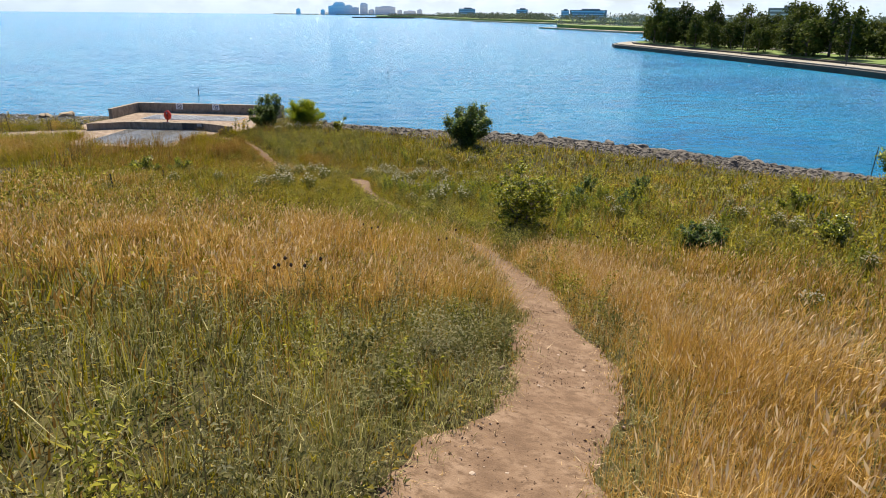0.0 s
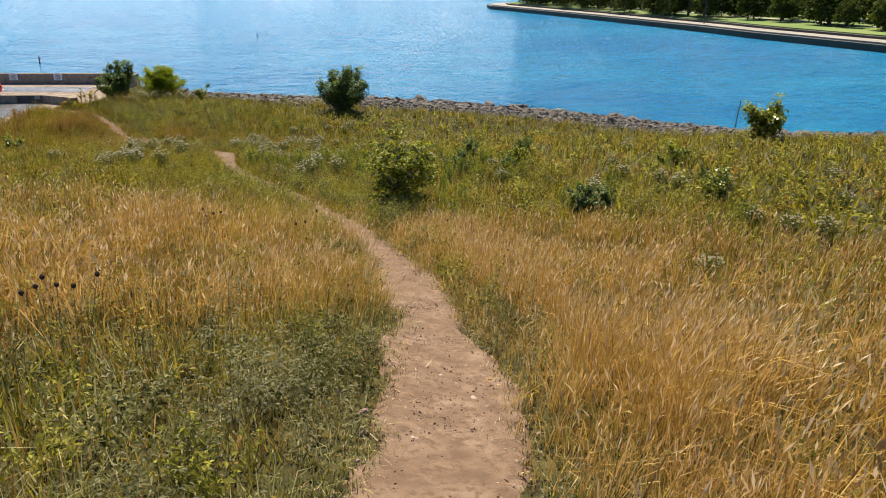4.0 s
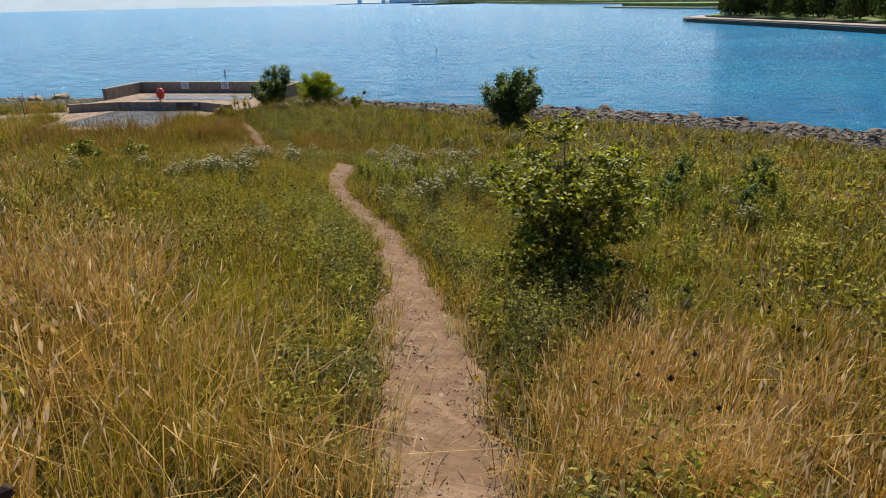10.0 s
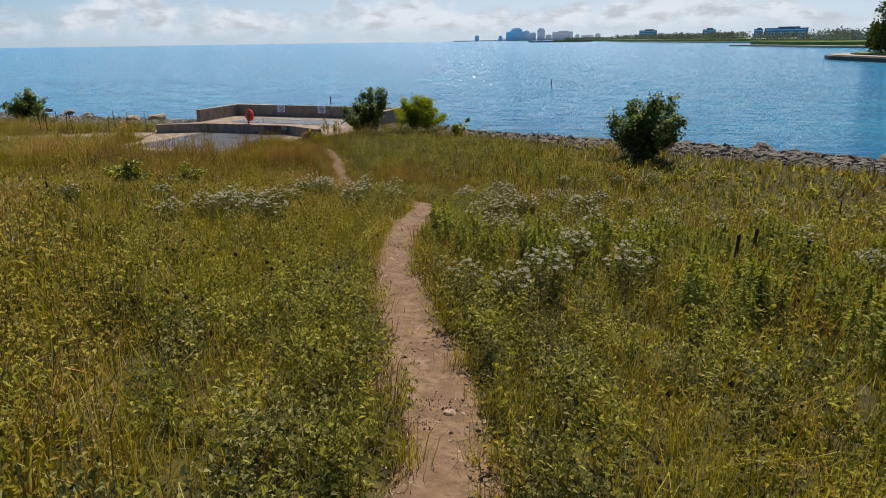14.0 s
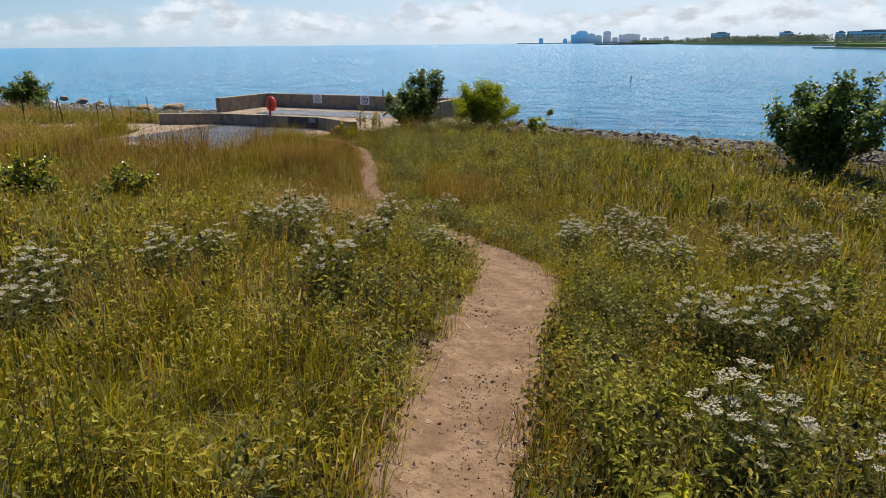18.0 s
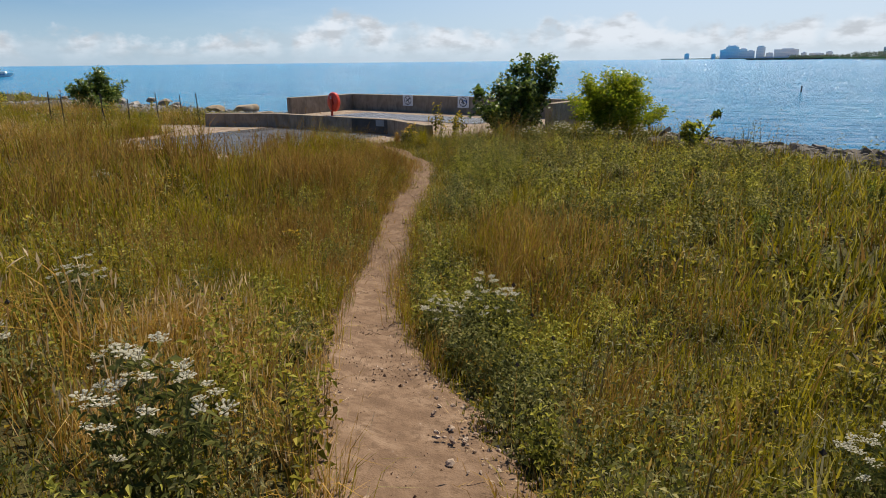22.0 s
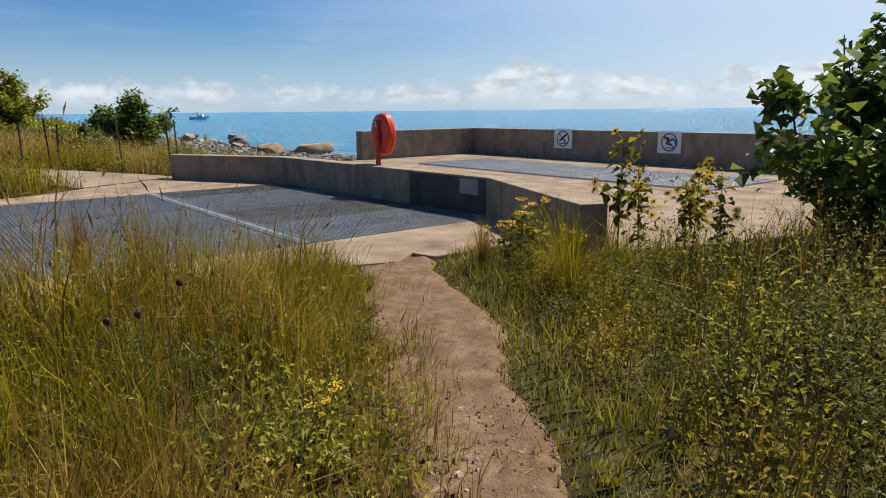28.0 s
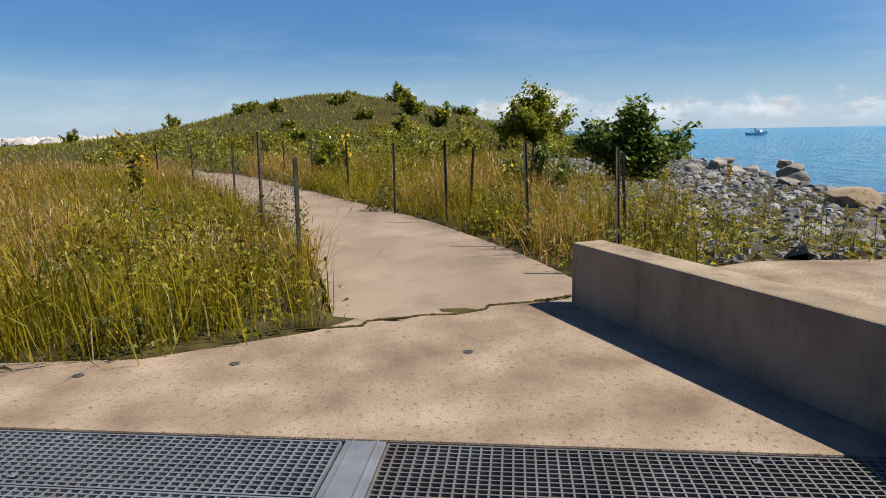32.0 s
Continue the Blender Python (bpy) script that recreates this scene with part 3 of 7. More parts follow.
def trail_mesh():
    """A trodden ribbon, hollow in the middle, with frayed edges."""
    n = len(T_XY)
    nor = np.stack([T_DIR[:, 1], -T_DIR[:, 0]], 1)
    cols = np.array([-1.25, -1.0, -.82, -.65, -.48, -.32, -.16, 0, .16, .32, .48, .65, .82, 1.0, 1.25])
    half = trail_half(T_S)
    k = np.arange(n)
    left = half * (1 + 0.26 * wave_noise(T_S, T_S * 0, 2.2, 5) + 0.2 * wave_noise(T_S, T_S * 0, 7.0, 6))
    right = half * (1 + 0.26 * wave_noise(T_S, T_S * 0 + 9, 2.4, 7) + 0.2 * wave_noise(T_S, T_S * 0, 7.0, 8))
    verts = np.zeros((n, len(cols), 3))
    for j, c in enumerate(cols):
        w = np.where(c < 0, left, right) * c
        xy = T_XY + nor * w[:, None]
        end = smoothstep(32.2, 33.3, xy[:, 1])
        z = ground_z(xy[:, 0], xy[:, 1]) - 0.05 * np.exp(-(w / 0.42) ** 2) * (1 - end)
        z = np.where(xy[:, 1] > 30, np.maximum(z, -0.10 + 0.065 * end), z) + 0.024 - 0.05 * max(0, abs(c) - 1.0) / 0.25
        z = z + 0.009 * wave_noise(xy[:, 0], xy[:, 1], 4.0, 9) + 0.005 * wave_noise(xy[:, 0], xy[:, 1], 15.0, 10)
        verts[:, j] = np.stack([xy[:, 0], xy[:, 1], z], 1)
    m = len(cols)
    idx = np.arange(n * m).reshape(n, m)
    a, b, c, e = idx[:-1, :-1].ravel(), idx[:-1, 1:].ravel(), idx[1:, 1:].ravel(), idx[1:, :-1].ravel()
    return mesh_of("dirt_path", verts.reshape(-1, 3), np.concatenate([np.stack([a, b, c], 1), np.stack([a, c, e], 1)]), [M_DIRT], smooth=True)


tagged(part("dirt_path", trail_mesh(), M_DIRT), "narrow trodden path of pale reddish dirt through the meadow", "path", kind="structure")


# ---- the concrete platform ----
def prism(bm, outline, z0, z1, bevel=0.0):
    """An upright prism over an outline of (x, y)."""
    lo = [bm.verts.new((x, y, z0)) for x, y in outline]
    hi = [bm.verts.new((x, y, z1)) for x, y in outline]
    n = len(outline)
    bm.faces.new(hi)
    bm.faces.new(lo[::-1])
    for i in range(n):
        bm.faces.new((lo[i], lo[(i + 1) % n], hi[(i + 1) % n], hi[i]))
    bmesh.ops.recalc_face_normals(bm, faces=bm.faces)
    if bevel:
        edges = [e for e in bm.edges if all(v.co.z > z1 - 1e-4 for v in e.verts) or (abs(e.verts[0].co.z - e.verts[1].co.z) > 0.1)]
        bmesh.ops.bevel(bm, geom=edges, offset=bevel, segments=2, affect="EDGES", profile=0.6)
    return bm


def uv_line(pairs):
    return [tuple(slab_xy(u, v)) for u, v in pairs]


# Four slabs lie round the grating, butted end to end, and one behind the low wall.
SLABS = [
    ("slab_far", [(-0.6, -4.2), (-0.02, -4.2), (-0.02, 2.17), (-0.02, 2.9), (-2.6, 2.2), (-2.5, .55), (-2.15, .3), (-2.2, -.02), (-1.9, -.15), (-1.95, -.5), (-1.62, -.72), (-1.0, -1.6)], -0.35, 0.0),
    ("slab_near", [(5.66, -4.2), (6.2, -4.2), (6.5, -3.2), (6.7, -1.6), (6.62, -.9), (6.78, -.2), (6.95, .25), (6.72, .55), (6.98, .62), (7.05, 1.6), (7.6, 2.0), (7.9, 2.9), (5.66, 2.9)], -0.35, 0.0),
    ("slab_north", [(0, -4.2), (5.64, -4.2), (5.64, -3.46), (0, -3.46)], -0.35, 0.0),
]
for name_, line_, z0_, z1_ in SLABS:
    bm = prism(bmesh.new(), uv_line(line_), z0_, z1_, 0.012)
    tagged(part(name_, bm, M_CONCRETE), "pale sandy concrete slab, worn and stained", "slab", kind="structure")
PLAZA = [(-22.35, 36.75), (-19.55, 37.62), (-14.2, 36.95), (-11.7, 35.5), (-10.6, 37.5), (-9.75, 43.9), (-21.8, 45.9), (-22.5, 42.1), (-23.4, 40.2), (-23.5, 38.7), (-22.9, 37.3)]
tagged(part("slab_upper", prism(bmesh.new(), PLAZA, -0.35, 0.03, 0.012), M_CONCRETE), "broad sunlit concrete terrace above the lake", "slab", kind="structure")
# The shade below the bars is put into the pit's near-black colour.
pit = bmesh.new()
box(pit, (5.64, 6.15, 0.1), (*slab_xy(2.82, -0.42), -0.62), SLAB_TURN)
tagged(part("grating_pit", pit, M_PIT_SHADE), "concrete pit under the steel gratings, coloured dark for its shade", "pit", kind="structure")


def wall_run(name, points, z0, z1, thick, label, side=1.0):
    """A wall along a bent line, its given face on the line and its thickness to one side."""
    p = [Vector((x, y)) for x, y in points]
    inner = []
    for i, a in enumerate(p):
        ns = []
        for k, j in ((i - 1, i), (i, i + 1)):
            if 0 <= k and j < len(p):
                d = (p[j] - p[k]).normalized()
                ns.append(Vector((-d.y, d.x)) * side)
        n = sum(ns, Vector((0, 0))).normalized()
        inner.append(a + n * thick / max(0.5, n.dot(ns[0])))
    bm = bmesh.new()
    prism(bm, [tuple(v) for v in p] + [tuple(v) for v in inner[::-1]], z0, z1, 0.018)
    return tagged(part(name, bm, M_WALL), label, "wall", kind="structure")


LOW = [(-22.2, 36.52), (-19.53, 37.35), (-14.08, 36.54), (-11.95, 35.11)]
wall_run("wall_low", LOW, -0.3, 0.49, 0.28, "low bent concrete wall, stained, in its own shade")
HIGH = [(-22.56, 42.07), (-21.87, 45.95), (-9.9, 43.95), (-10.35, 41.4)]
wall_run("wall_high", HIGH, -1.6, 0.79, 0.3, "higher grey concrete parapet above the lake")


def bar_boxes(boxes):
    """Joined plain bars from rows of centre and size."""
    c = np.array([[-1, -1, -1], [1, -1, -1], [1, 1, -1], [-1, 1, -1], [-1, -1, 1], [1, -1, 1], [1, 1, 1], [-1, 1, 1]]) / 2
    f = np.array([[0, 2, 1], [0, 3, 2], [4, 5, 6], [4, 6, 7], [0, 1, 5], [0, 5, 4], [1, 2, 6], [1, 6, 5], [2, 3, 7], [2, 7, 6], [3, 0, 4], [3, 4, 7]])
    b = np.array(boxes, float)
    v = b[:, None, :3] + c[None] * b[:, None, 3:]
    t = f[None] + 8 * np.arange(len(b))[:, None, None]
    return v.reshape(-1, 3), t.reshape(-1, 3)


def grating_mesh(length, width, material, pitch=0.045, cross=0.033):
    rows = [(0, s * (width / 2 - 0.005), -0.018, length, 0.01, 0.036) for s in (-1, 1)]
    rows += [(s * (length / 2 - 0.005), 0, -0.018, 0.01, width - 0.02, 0.036) for s in (-1, 1)]
    n = int(width / pitch)
    rows += [(0, -width / 2 + i * width / n, -0.018, length - 0.02, 0.0085, 0.032) for i in range(1, n)]
    m = int(length / cross)
    rows += [(-length / 2 + i * length / m, 0, -0.007, 0.0075, width - 0.02, 0.012) for i in range(1, m)]
    v, t = bar_boxes(rows)
    return mesh_of("grating_panel", v, t, [material])


def clip_mesh():
    bm = bmesh.new()
    box(bm, (0.034, 0.03, 0.004), (0, 0, 0.004), bevel=0.0012)
    rod(bm, (0, 0, 0.004), (0, 0, 0.012), 0.008, 0.006, 8)
    me = bpy.data.meshes.new("clip")
    bm.to_mesh(me)
    bm.free()
    me.materials.append(M_STEEL)
    return me


ROWS_G = 12
LEN_G = 5.62 / ROWS_G
CLIP = clip_mesh()
G_RIGHT, G_RUSTY, G_LEFT = (grating_mesh(LEN_G - 0.008, w, m) for w, m in ((2.46, M_STEEL), (2.46, M_RUST), (3.3, M_STEEL)))
for i in range(ROWS_G):
    for half_, v_ in (("right", 1.345), ("left", -1.74)):
        w_ = 2.46 if half_ == "right" else 3.3
        me_ = G_LEFT if half_ == "left" else (G_RUSTY if i in (0, 1, 6, 7, 8) else G_RIGHT)
        g_ob = thing("floor_grating", (*slab_xy((i + 0.5) * LEN_G, v_), -0.004), "galvanised steel floor grating panel, " + ("weathered brown" if me_ is G_RUSTY else "grey and worn"), "grating", "gratings over the pit", turn=SLAB_TURN)
        part("bar_grid", me_, None, g_ob)
        for cx_ in (-0.36, 0.36):
            for cy_ in (-0.47, 0.12, 0.47):
                if (i * 7 + int(cy_ * 50) + int(cx_ * 9)) % 3 != 0:
                    continue
                c_ob = part("clip", CLIP, None, g_ob)
                c_ob.location = (cx_ * LEN_G, cy_ * w_, 0)
strip = bmesh.new()
box(strip, (5.62, 0.18, 0.02), (0, 0, 0), 0, 0.003)
for s_ in (-1, 1):
    box(strip, (5.62, 0.006, 0.012), (0, s_ * 0.055, 0.012))
strip_ob = part("steel_strip", strip, M_STEEL)
strip_ob.matrix_basis = pose(*slab_xy(2.82, 0.02), -0.004, 0, 0, SLAB_TURN)
tagged(strip_ob, "flat galvanised steel strip between two rows of gratings", "strip", kind="structure")
# Gratings let into the upper terrace.
G_UP = grating_mesh(1.28, 1.1, M_STEELPALE, 0.045, 0.06)
for i in range(6):
    for j in range(2):
        a_ = Vector((-20.35, 41.95)) + Vector(GU) * (i * 1.29 + 0.65) + Vector(GV) * (j * 1.11 + 0.5)
        g_ob = thing("terrace_grating", (a_.x, a_.y, 0.062), "grey steel grating panel let into the terrace", "grating", "terrace gratings", turn=SLAB_TURN)
        part("bar_grid", G_UP, None, g_ob)


# ---- meadow plants ----
def inside(x, y, outline):
    """True where places lie within an outline."""
    hit = np.zeros(np.shape(x), bool)
    n = len(outline)
    for (x0, y0), (x1, y1) in ((outline[i], outline[(i + 1) % n]) for i in range(n)):
        if y0 != y1:
            hit ^= ((y0 > y) != (y1 > y)) & (x < (x1 - x0) * (y - y0) / (y1 - y0) + x0)
    return hit


BUILT = [uv_line([(-.62, -4.25), (6.25, -4.25), (6.5, -3.3), (6.7, -1.6), (6.7, -.5), (6.95, .2), (7.05, 1.6), (7.7, 2.0), (8.0, 3.0), (-2.9, 2.6), (-2.6, .5), (-1.64, -.72), (-1.02, -1.6)]), PLAZA]


def clear_of_built(x, y):
    """True where plants may grow: off the trail, the platform, the concrete walk, the rocks and the water."""
    ok = shore_y(x) - y > np.where(x > -6, 6.4 + 1.5 * smoothstep(2, 9, x), 3.2)
    for line in BUILT:
        ok &= ~inside(x, y, line)
    wy = walk_mid(x)
    ok &= ~((x < -21.5) & (np.abs(y - wy) < 1.2) & (x > -44))
    return ok


def scatter(n, x0, x1, y0, y1, seed):
    r = np.random.default_rng(seed)
    return r.uniform(x0, x1, n), r.uniform(y0, y1, n), r


# ---- where clumps and bushy weeds stand ----
CLUMPS = [(-4.3, 11.0), (-3.5, 10.9), (-4.9, 13.1), (-4.8, 14.3), (-4.6, 16.2), (-3.3, 14.4), (-1.8, 20.7), (-1.1, 21.2), (0.8, 21.4), (1.0, 19.5), (2.0, 20.6), (-0.1, 14.0), (0.3, 14.6), (-0.4, 12.2), (0.2, 12.1), (0.5, 11.1), (1.4, 14.7), (-5.8, 18.4), (-5.4, 18.6), (-5.5, 17.1), (-3.7, 16.4), (-4.4, 19.0), (-0.8, 22.8), (-0.6, 21.9), (-1.6, 18.7), (-0.5, 19.7), (-0.2, 18.9), (-0.9, 18.2), (-0.7, 17.6), (-0.3, 18.0), (-3.0, 16.6), (-5.2, 10.8), (-5.2, 11.9), (-4.8, 12.2), (-4.9, 15.2), (-1.6, 19.3), (-1.0, 21.8), (0.6, 18.6)]
CLUMPS += [(0.1, 7.7), (0.0, 10.9), (1.2, 9.5), (1.6, 12.3), (2.2, 11.9), (0.6, 7.2), (0.9, 7.9), (1.8, 8.7), (3.4, 17.4), (4.4, 16.6), (5.5, 17.2), (4.8, 12.1), (5.3, 10.9), (-4.7, 22.0), (10.2, 6.5), (10.8, 5.4), (9.7, 0.0), (9.9, -0.8), (10.3, -1.3), (12.4, 4.6), (13.7, 1.7), (5.9, -3.8), (1.1, 9.9), (1.2, 18.7), (5.5, 9.8), (6.8, 8.8), (-8.2, 36.4), (-7.4, 36.2), (-8.7, 36.0), (-6.6, 36.5), (-7.9, 35.5), (-5.9, 36.2), (-9.2, 35.6), (-5.2, 36.6), (-8.6, 35.0), (-4.4, 22.2), (-7.0, 20.5), (-14.4, 26.2)]
clump_r = random.Random(5)
clump_at = [(x, y, 1.0) for x, y in CLUMPS]
for k in range(34):
    q_ = clump_r.random()
    if q_ < 0.55:
        clump_at.append((clump_r.gauss(2.0, 1.4), clump_r.uniform(12.7, 25.5), 0.8))
    elif q_ < 0.8:
        clump_at.append((clump_r.uniform(-9, -4.5), clump_r.uniform(11, 21), 0.8))
    else:
        clump_at.append((clump_r.uniform(5, 17), clump_r.uniform(0, 14), 0.9))


def bush_places():
    """Bushy weeds: along both edges of the path and in loose patches; place, radius, height, kind."""
    r = np.random.default_rng(71)
    nor = np.stack([T_DIR[:, 1], -T_DIR[:, 0]], 1)
    k = r.integers(30, len(T_XY) - 25, 2600)
    o = (r.gamma(1.25, 0.42, 2600) + 0.14) * r.choice([-1, 1], 2600)
    o = o + np.sign(o) * trail_half(T_S[k])
    x, y = T_XY[k, 0] + nor[k, 0] * o, T_XY[k, 1] + nor[k, 1] * o
    n2 = 1900
    x, y = np.concatenate([x, r.uniform(-9, 12, n2)]), np.concatenate([y, r.uniform(-12, 27, n2)])
    x, y = np.concatenate([x, r.uniform(-12, -2, 620)]), np.concatenate([y, r.uniform(26.5, 35.5, 620)])
    d, w = off_trail(x, y)
    far = np.abs(d) - trail_half(w)
    left = smoothstep(-2.5, 1.5, y) * (1 - 0.8 * smoothstep(17.6, 19.4, y)) * (1 - 0.6 * smoothstep(7.5, 9.5, y) * (1 - smoothstep(16, 18, y)))
    right = smoothstep(-1.5, 2.0, y) * (1 - 0.35 * smoothstep(24, 27, y))
    edge = np.exp(-np.maximum(far - 0.15, 0) / 0.5)
    like = np.where(d < 0, left, right) * (0.22 + 0.5 * edge + 0.6 * wave_noise(x, y, 0.75, 72)) + 0.18 * edge * (y > -7) * (y < 0) + (0.28 + 0.25 * wave_noise(x, y, 0.9, 74)) * (d < 0) * smoothstep(-6.2, -7.6, y)
    like = np.where((y > 26.5) & (d > 0), 0.9 * smoothstep(0.35 + 0.4 * smoothstep(30.8, 31.8, y), 0.75 + 0.4 * smoothstep(30.8, 31.8, y), far), like)
    ok = (r.random(len(x)) < like) & (far > 0.10) & clear_of_built(x, y) & (x > -12.5) & (y < 34)
    x, y, far = x[ok], y[ok], far[ok]
    rad = r.uniform(0.11, 0.25, len(x)) * (0.65 + 0.35 * smoothstep(0.1, 0.5, far)) * (1 + 0.35 * smoothstep(26, 28, y) * smoothstep(0.3, 0.8, far))
    tall = rad * r.uniform(1.5, 2.5, len(x)) + 0.06
    kind = np.where((y < -5) & (r.random(len(x)) < 0.7), 3, r.integers(0, 3, len(x)))
    return x, y, rad, tall, kind


BUSH_X, BUSH_Y, BUSH_R, BUSH_H, BUSH_KIND = bush_places()


def cover_field():
    """A raster of how far clumps and bushes crowd out the grass, ten cells to the metre."""
    g = np.zeros((500, 340))
    rows = [(x, y, 0.30 * s) for x, y, s in clump_at] + list(zip(BUSH_X, BUSH_Y, BUSH_R * 0.85))
    for x, y, rad in rows:
        i0, j0 = (y + 12) * 10, (x + 18) * 10
        m = int(rad * 22) + 2
        i, j = np.mgrid[max(0, int(i0) - m):min(500, int(i0) + m + 1), max(0, int(j0) - m):min(340, int(j0) + m + 1)]
        if i.size:
            q = np.hypot(i - i0, j - j0) / (10 * rad)
            g[i, j] = np.maximum(g[i, j], 1 - smoothstep(0.75, 1.9, q))
    return g


COVER = cover_field()


def crowded(x, y):
    i, j = np.clip(((y + 12) * 10).astype(int), 0, 499), np.clip(((x + 18) * 10).astype(int), 0, 339)
    return np.where((x > -18) & (x < 16) & (y > -12) & (y < 38), COVER[i, j], 0.0)


def blades(x, y, z, height, width, r, lean=0.35, drift=(0.12, -0.05), away=None):
    """Bent tapering blades, five corners each."""
    n = len(x)
    a = r.uniform(0, 2 * np.pi, n)
    l = np.abs(r.normal(0, lean, n))
    b = r.uniform(0, 2 * np.pi, n)
    side = np.stack([np.cos(a), np.sin(a), 0 * a], 1) * (width / 2)[:, None]
    way = np.stack([np.cos(b) * l + drift[0], np.sin(b) * l + drift[1], 0 * b], 1) * height[:, None]
    if away is not None:
        way[:, :2] += away * height[:, None]
    base = np.stack([x, y, z - 0.03], 1)
    mid = base + way * 0.32 + np.stack([0 * a, 0 * a, height * 0.58], 1)
    tip = base + way * 1.0 + np.stack([0 * a, 0 * a, height * (1 - 0.55 * np.minimum(l, 1))], 1)
    v = np.stack([base - side, base + side, mid - side * 0.75, mid + side * 0.75, tip], 1).reshape(-1, 3)
    k = 5 * np.arange(n)[:, None]
    t = np.stack([k + [0, 1, 3], k + [0, 3, 2], k + [2, 3, 4]], 1).reshape(-1, 3)
    return v, t, tip, way


def heads(tip, way, length, width, r):
    """Seed heads: slim diamonds that nod over at the tip."""
    n = len(tip)
    a = r.uniform(0, 2 * np.pi, n)
    side = np.stack([np.cos(a), np.sin(a), 0 * a], 1) * (width / 2)[:, None]
    d = way * 0.7 + np.stack([0 * a, 0 * a, np.full(n, 0.42)], 1)
    d /= np.linalg.norm(d, axis=1)[:, None]
    lo = tip - d * (length * 0.45)[:, None]
    hi = tip + d * (length * 0.55)[:, None] - np.stack([0 * a, 0 * a, length * 0.12], 1)
    v = np.stack([lo, tip - side, tip + side, hi], 1).reshape(-1, 3)
    k = 4 * np.arange(n)[:, None]
    return v, np.stack([k + [0, 1, 2], k + [1, 3, 2]], 1).reshape(-1, 3)


def join(rows):
    """Joins arrays of places, triangles and material numbers."""
    vs, ts, ms, n = [], [], [], 0
    for v, t, m in rows:
        vs.append(v), ts.append(t + n), ms.append(np.full(len(t), m))
        n += len(v)
    return np.concatenate(vs), np.concatenate(ts), np.concatenate(ms)


def gold_share(x, y, d):
    """How much of the grass is ripe and golden."""
    n = wave_noise(x, y, 0.55, 21)
    right = 1.15 * (1 - smoothstep(-2.0, 2.5, y + 0.3 * (d - 3))) * (1 - smoothstep(8, 12, d))
    left = 1 - 0.9 * smoothstep(-1.0, 6.0, y - 1.6 * (-d - 1.6))
    left = left * (0.20 + 0.80 * smoothstep(-8.9, -6.2, y + 0.4 * d))
    g = np.where(d > 0, right, left) + (0.26 * n + 0.22 * wave_noise(x, y, 1.9, 22)) * (1 - 0.7 * smoothstep(23, 27, y))
    g = g + 0.85 * np.exp(-(((x + 5.4) / 1.8) ** 2 + ((y - 20.0) / 1.7) ** 2)) + 0.55 * np.exp(-(((x + 1.0) / 2.2) ** 2 + ((y - 23.0) / 1.3) ** 2))
    g = g + 0.65 * np.exp(-(((x - 9.3) / 3.2) ** 2 + ((y - 8) / 2.2) ** 2))
    g = np.where(x < -20, 0.46 + 0.5 * n, g)
    return np.clip(g, 0.02, 0.97) * 0.82


def weed_share(x, y, d):
    near_path = np.exp(-np.maximum(np.abs(d) - 0.3, 0) / 0.5)
    mid = smoothstep(np.where(d > 0, 0, -1.5), np.where(d > 0, 5, 3.0), y) * (1 - np.where(d > 0, 0.45, 0.78) * smoothstep(20.5, 23.5, y))
    low = smoothstep(1.5, 5, d) * smoothstep(-3, 2, y) * (1 - 0.3 * smoothstep(20.5, 23.5, y))
    end = smoothstep(28, 30, y) * np.where(d > 0, 1.0, 0.18) * (x > -14.5)
    north = 0.5 * (x < -20) + 0.40 * smoothstep(-4.8, -7.0, y) * (d < -0.4)
    return np.clip(north + 0.10 + 0.45 * near_path * (y > -8) + 0.75 * mid + 0.7 * low + 0.8 * end + 0.2 * wave_noise(x, y, 0.8, 31), 0, 1)


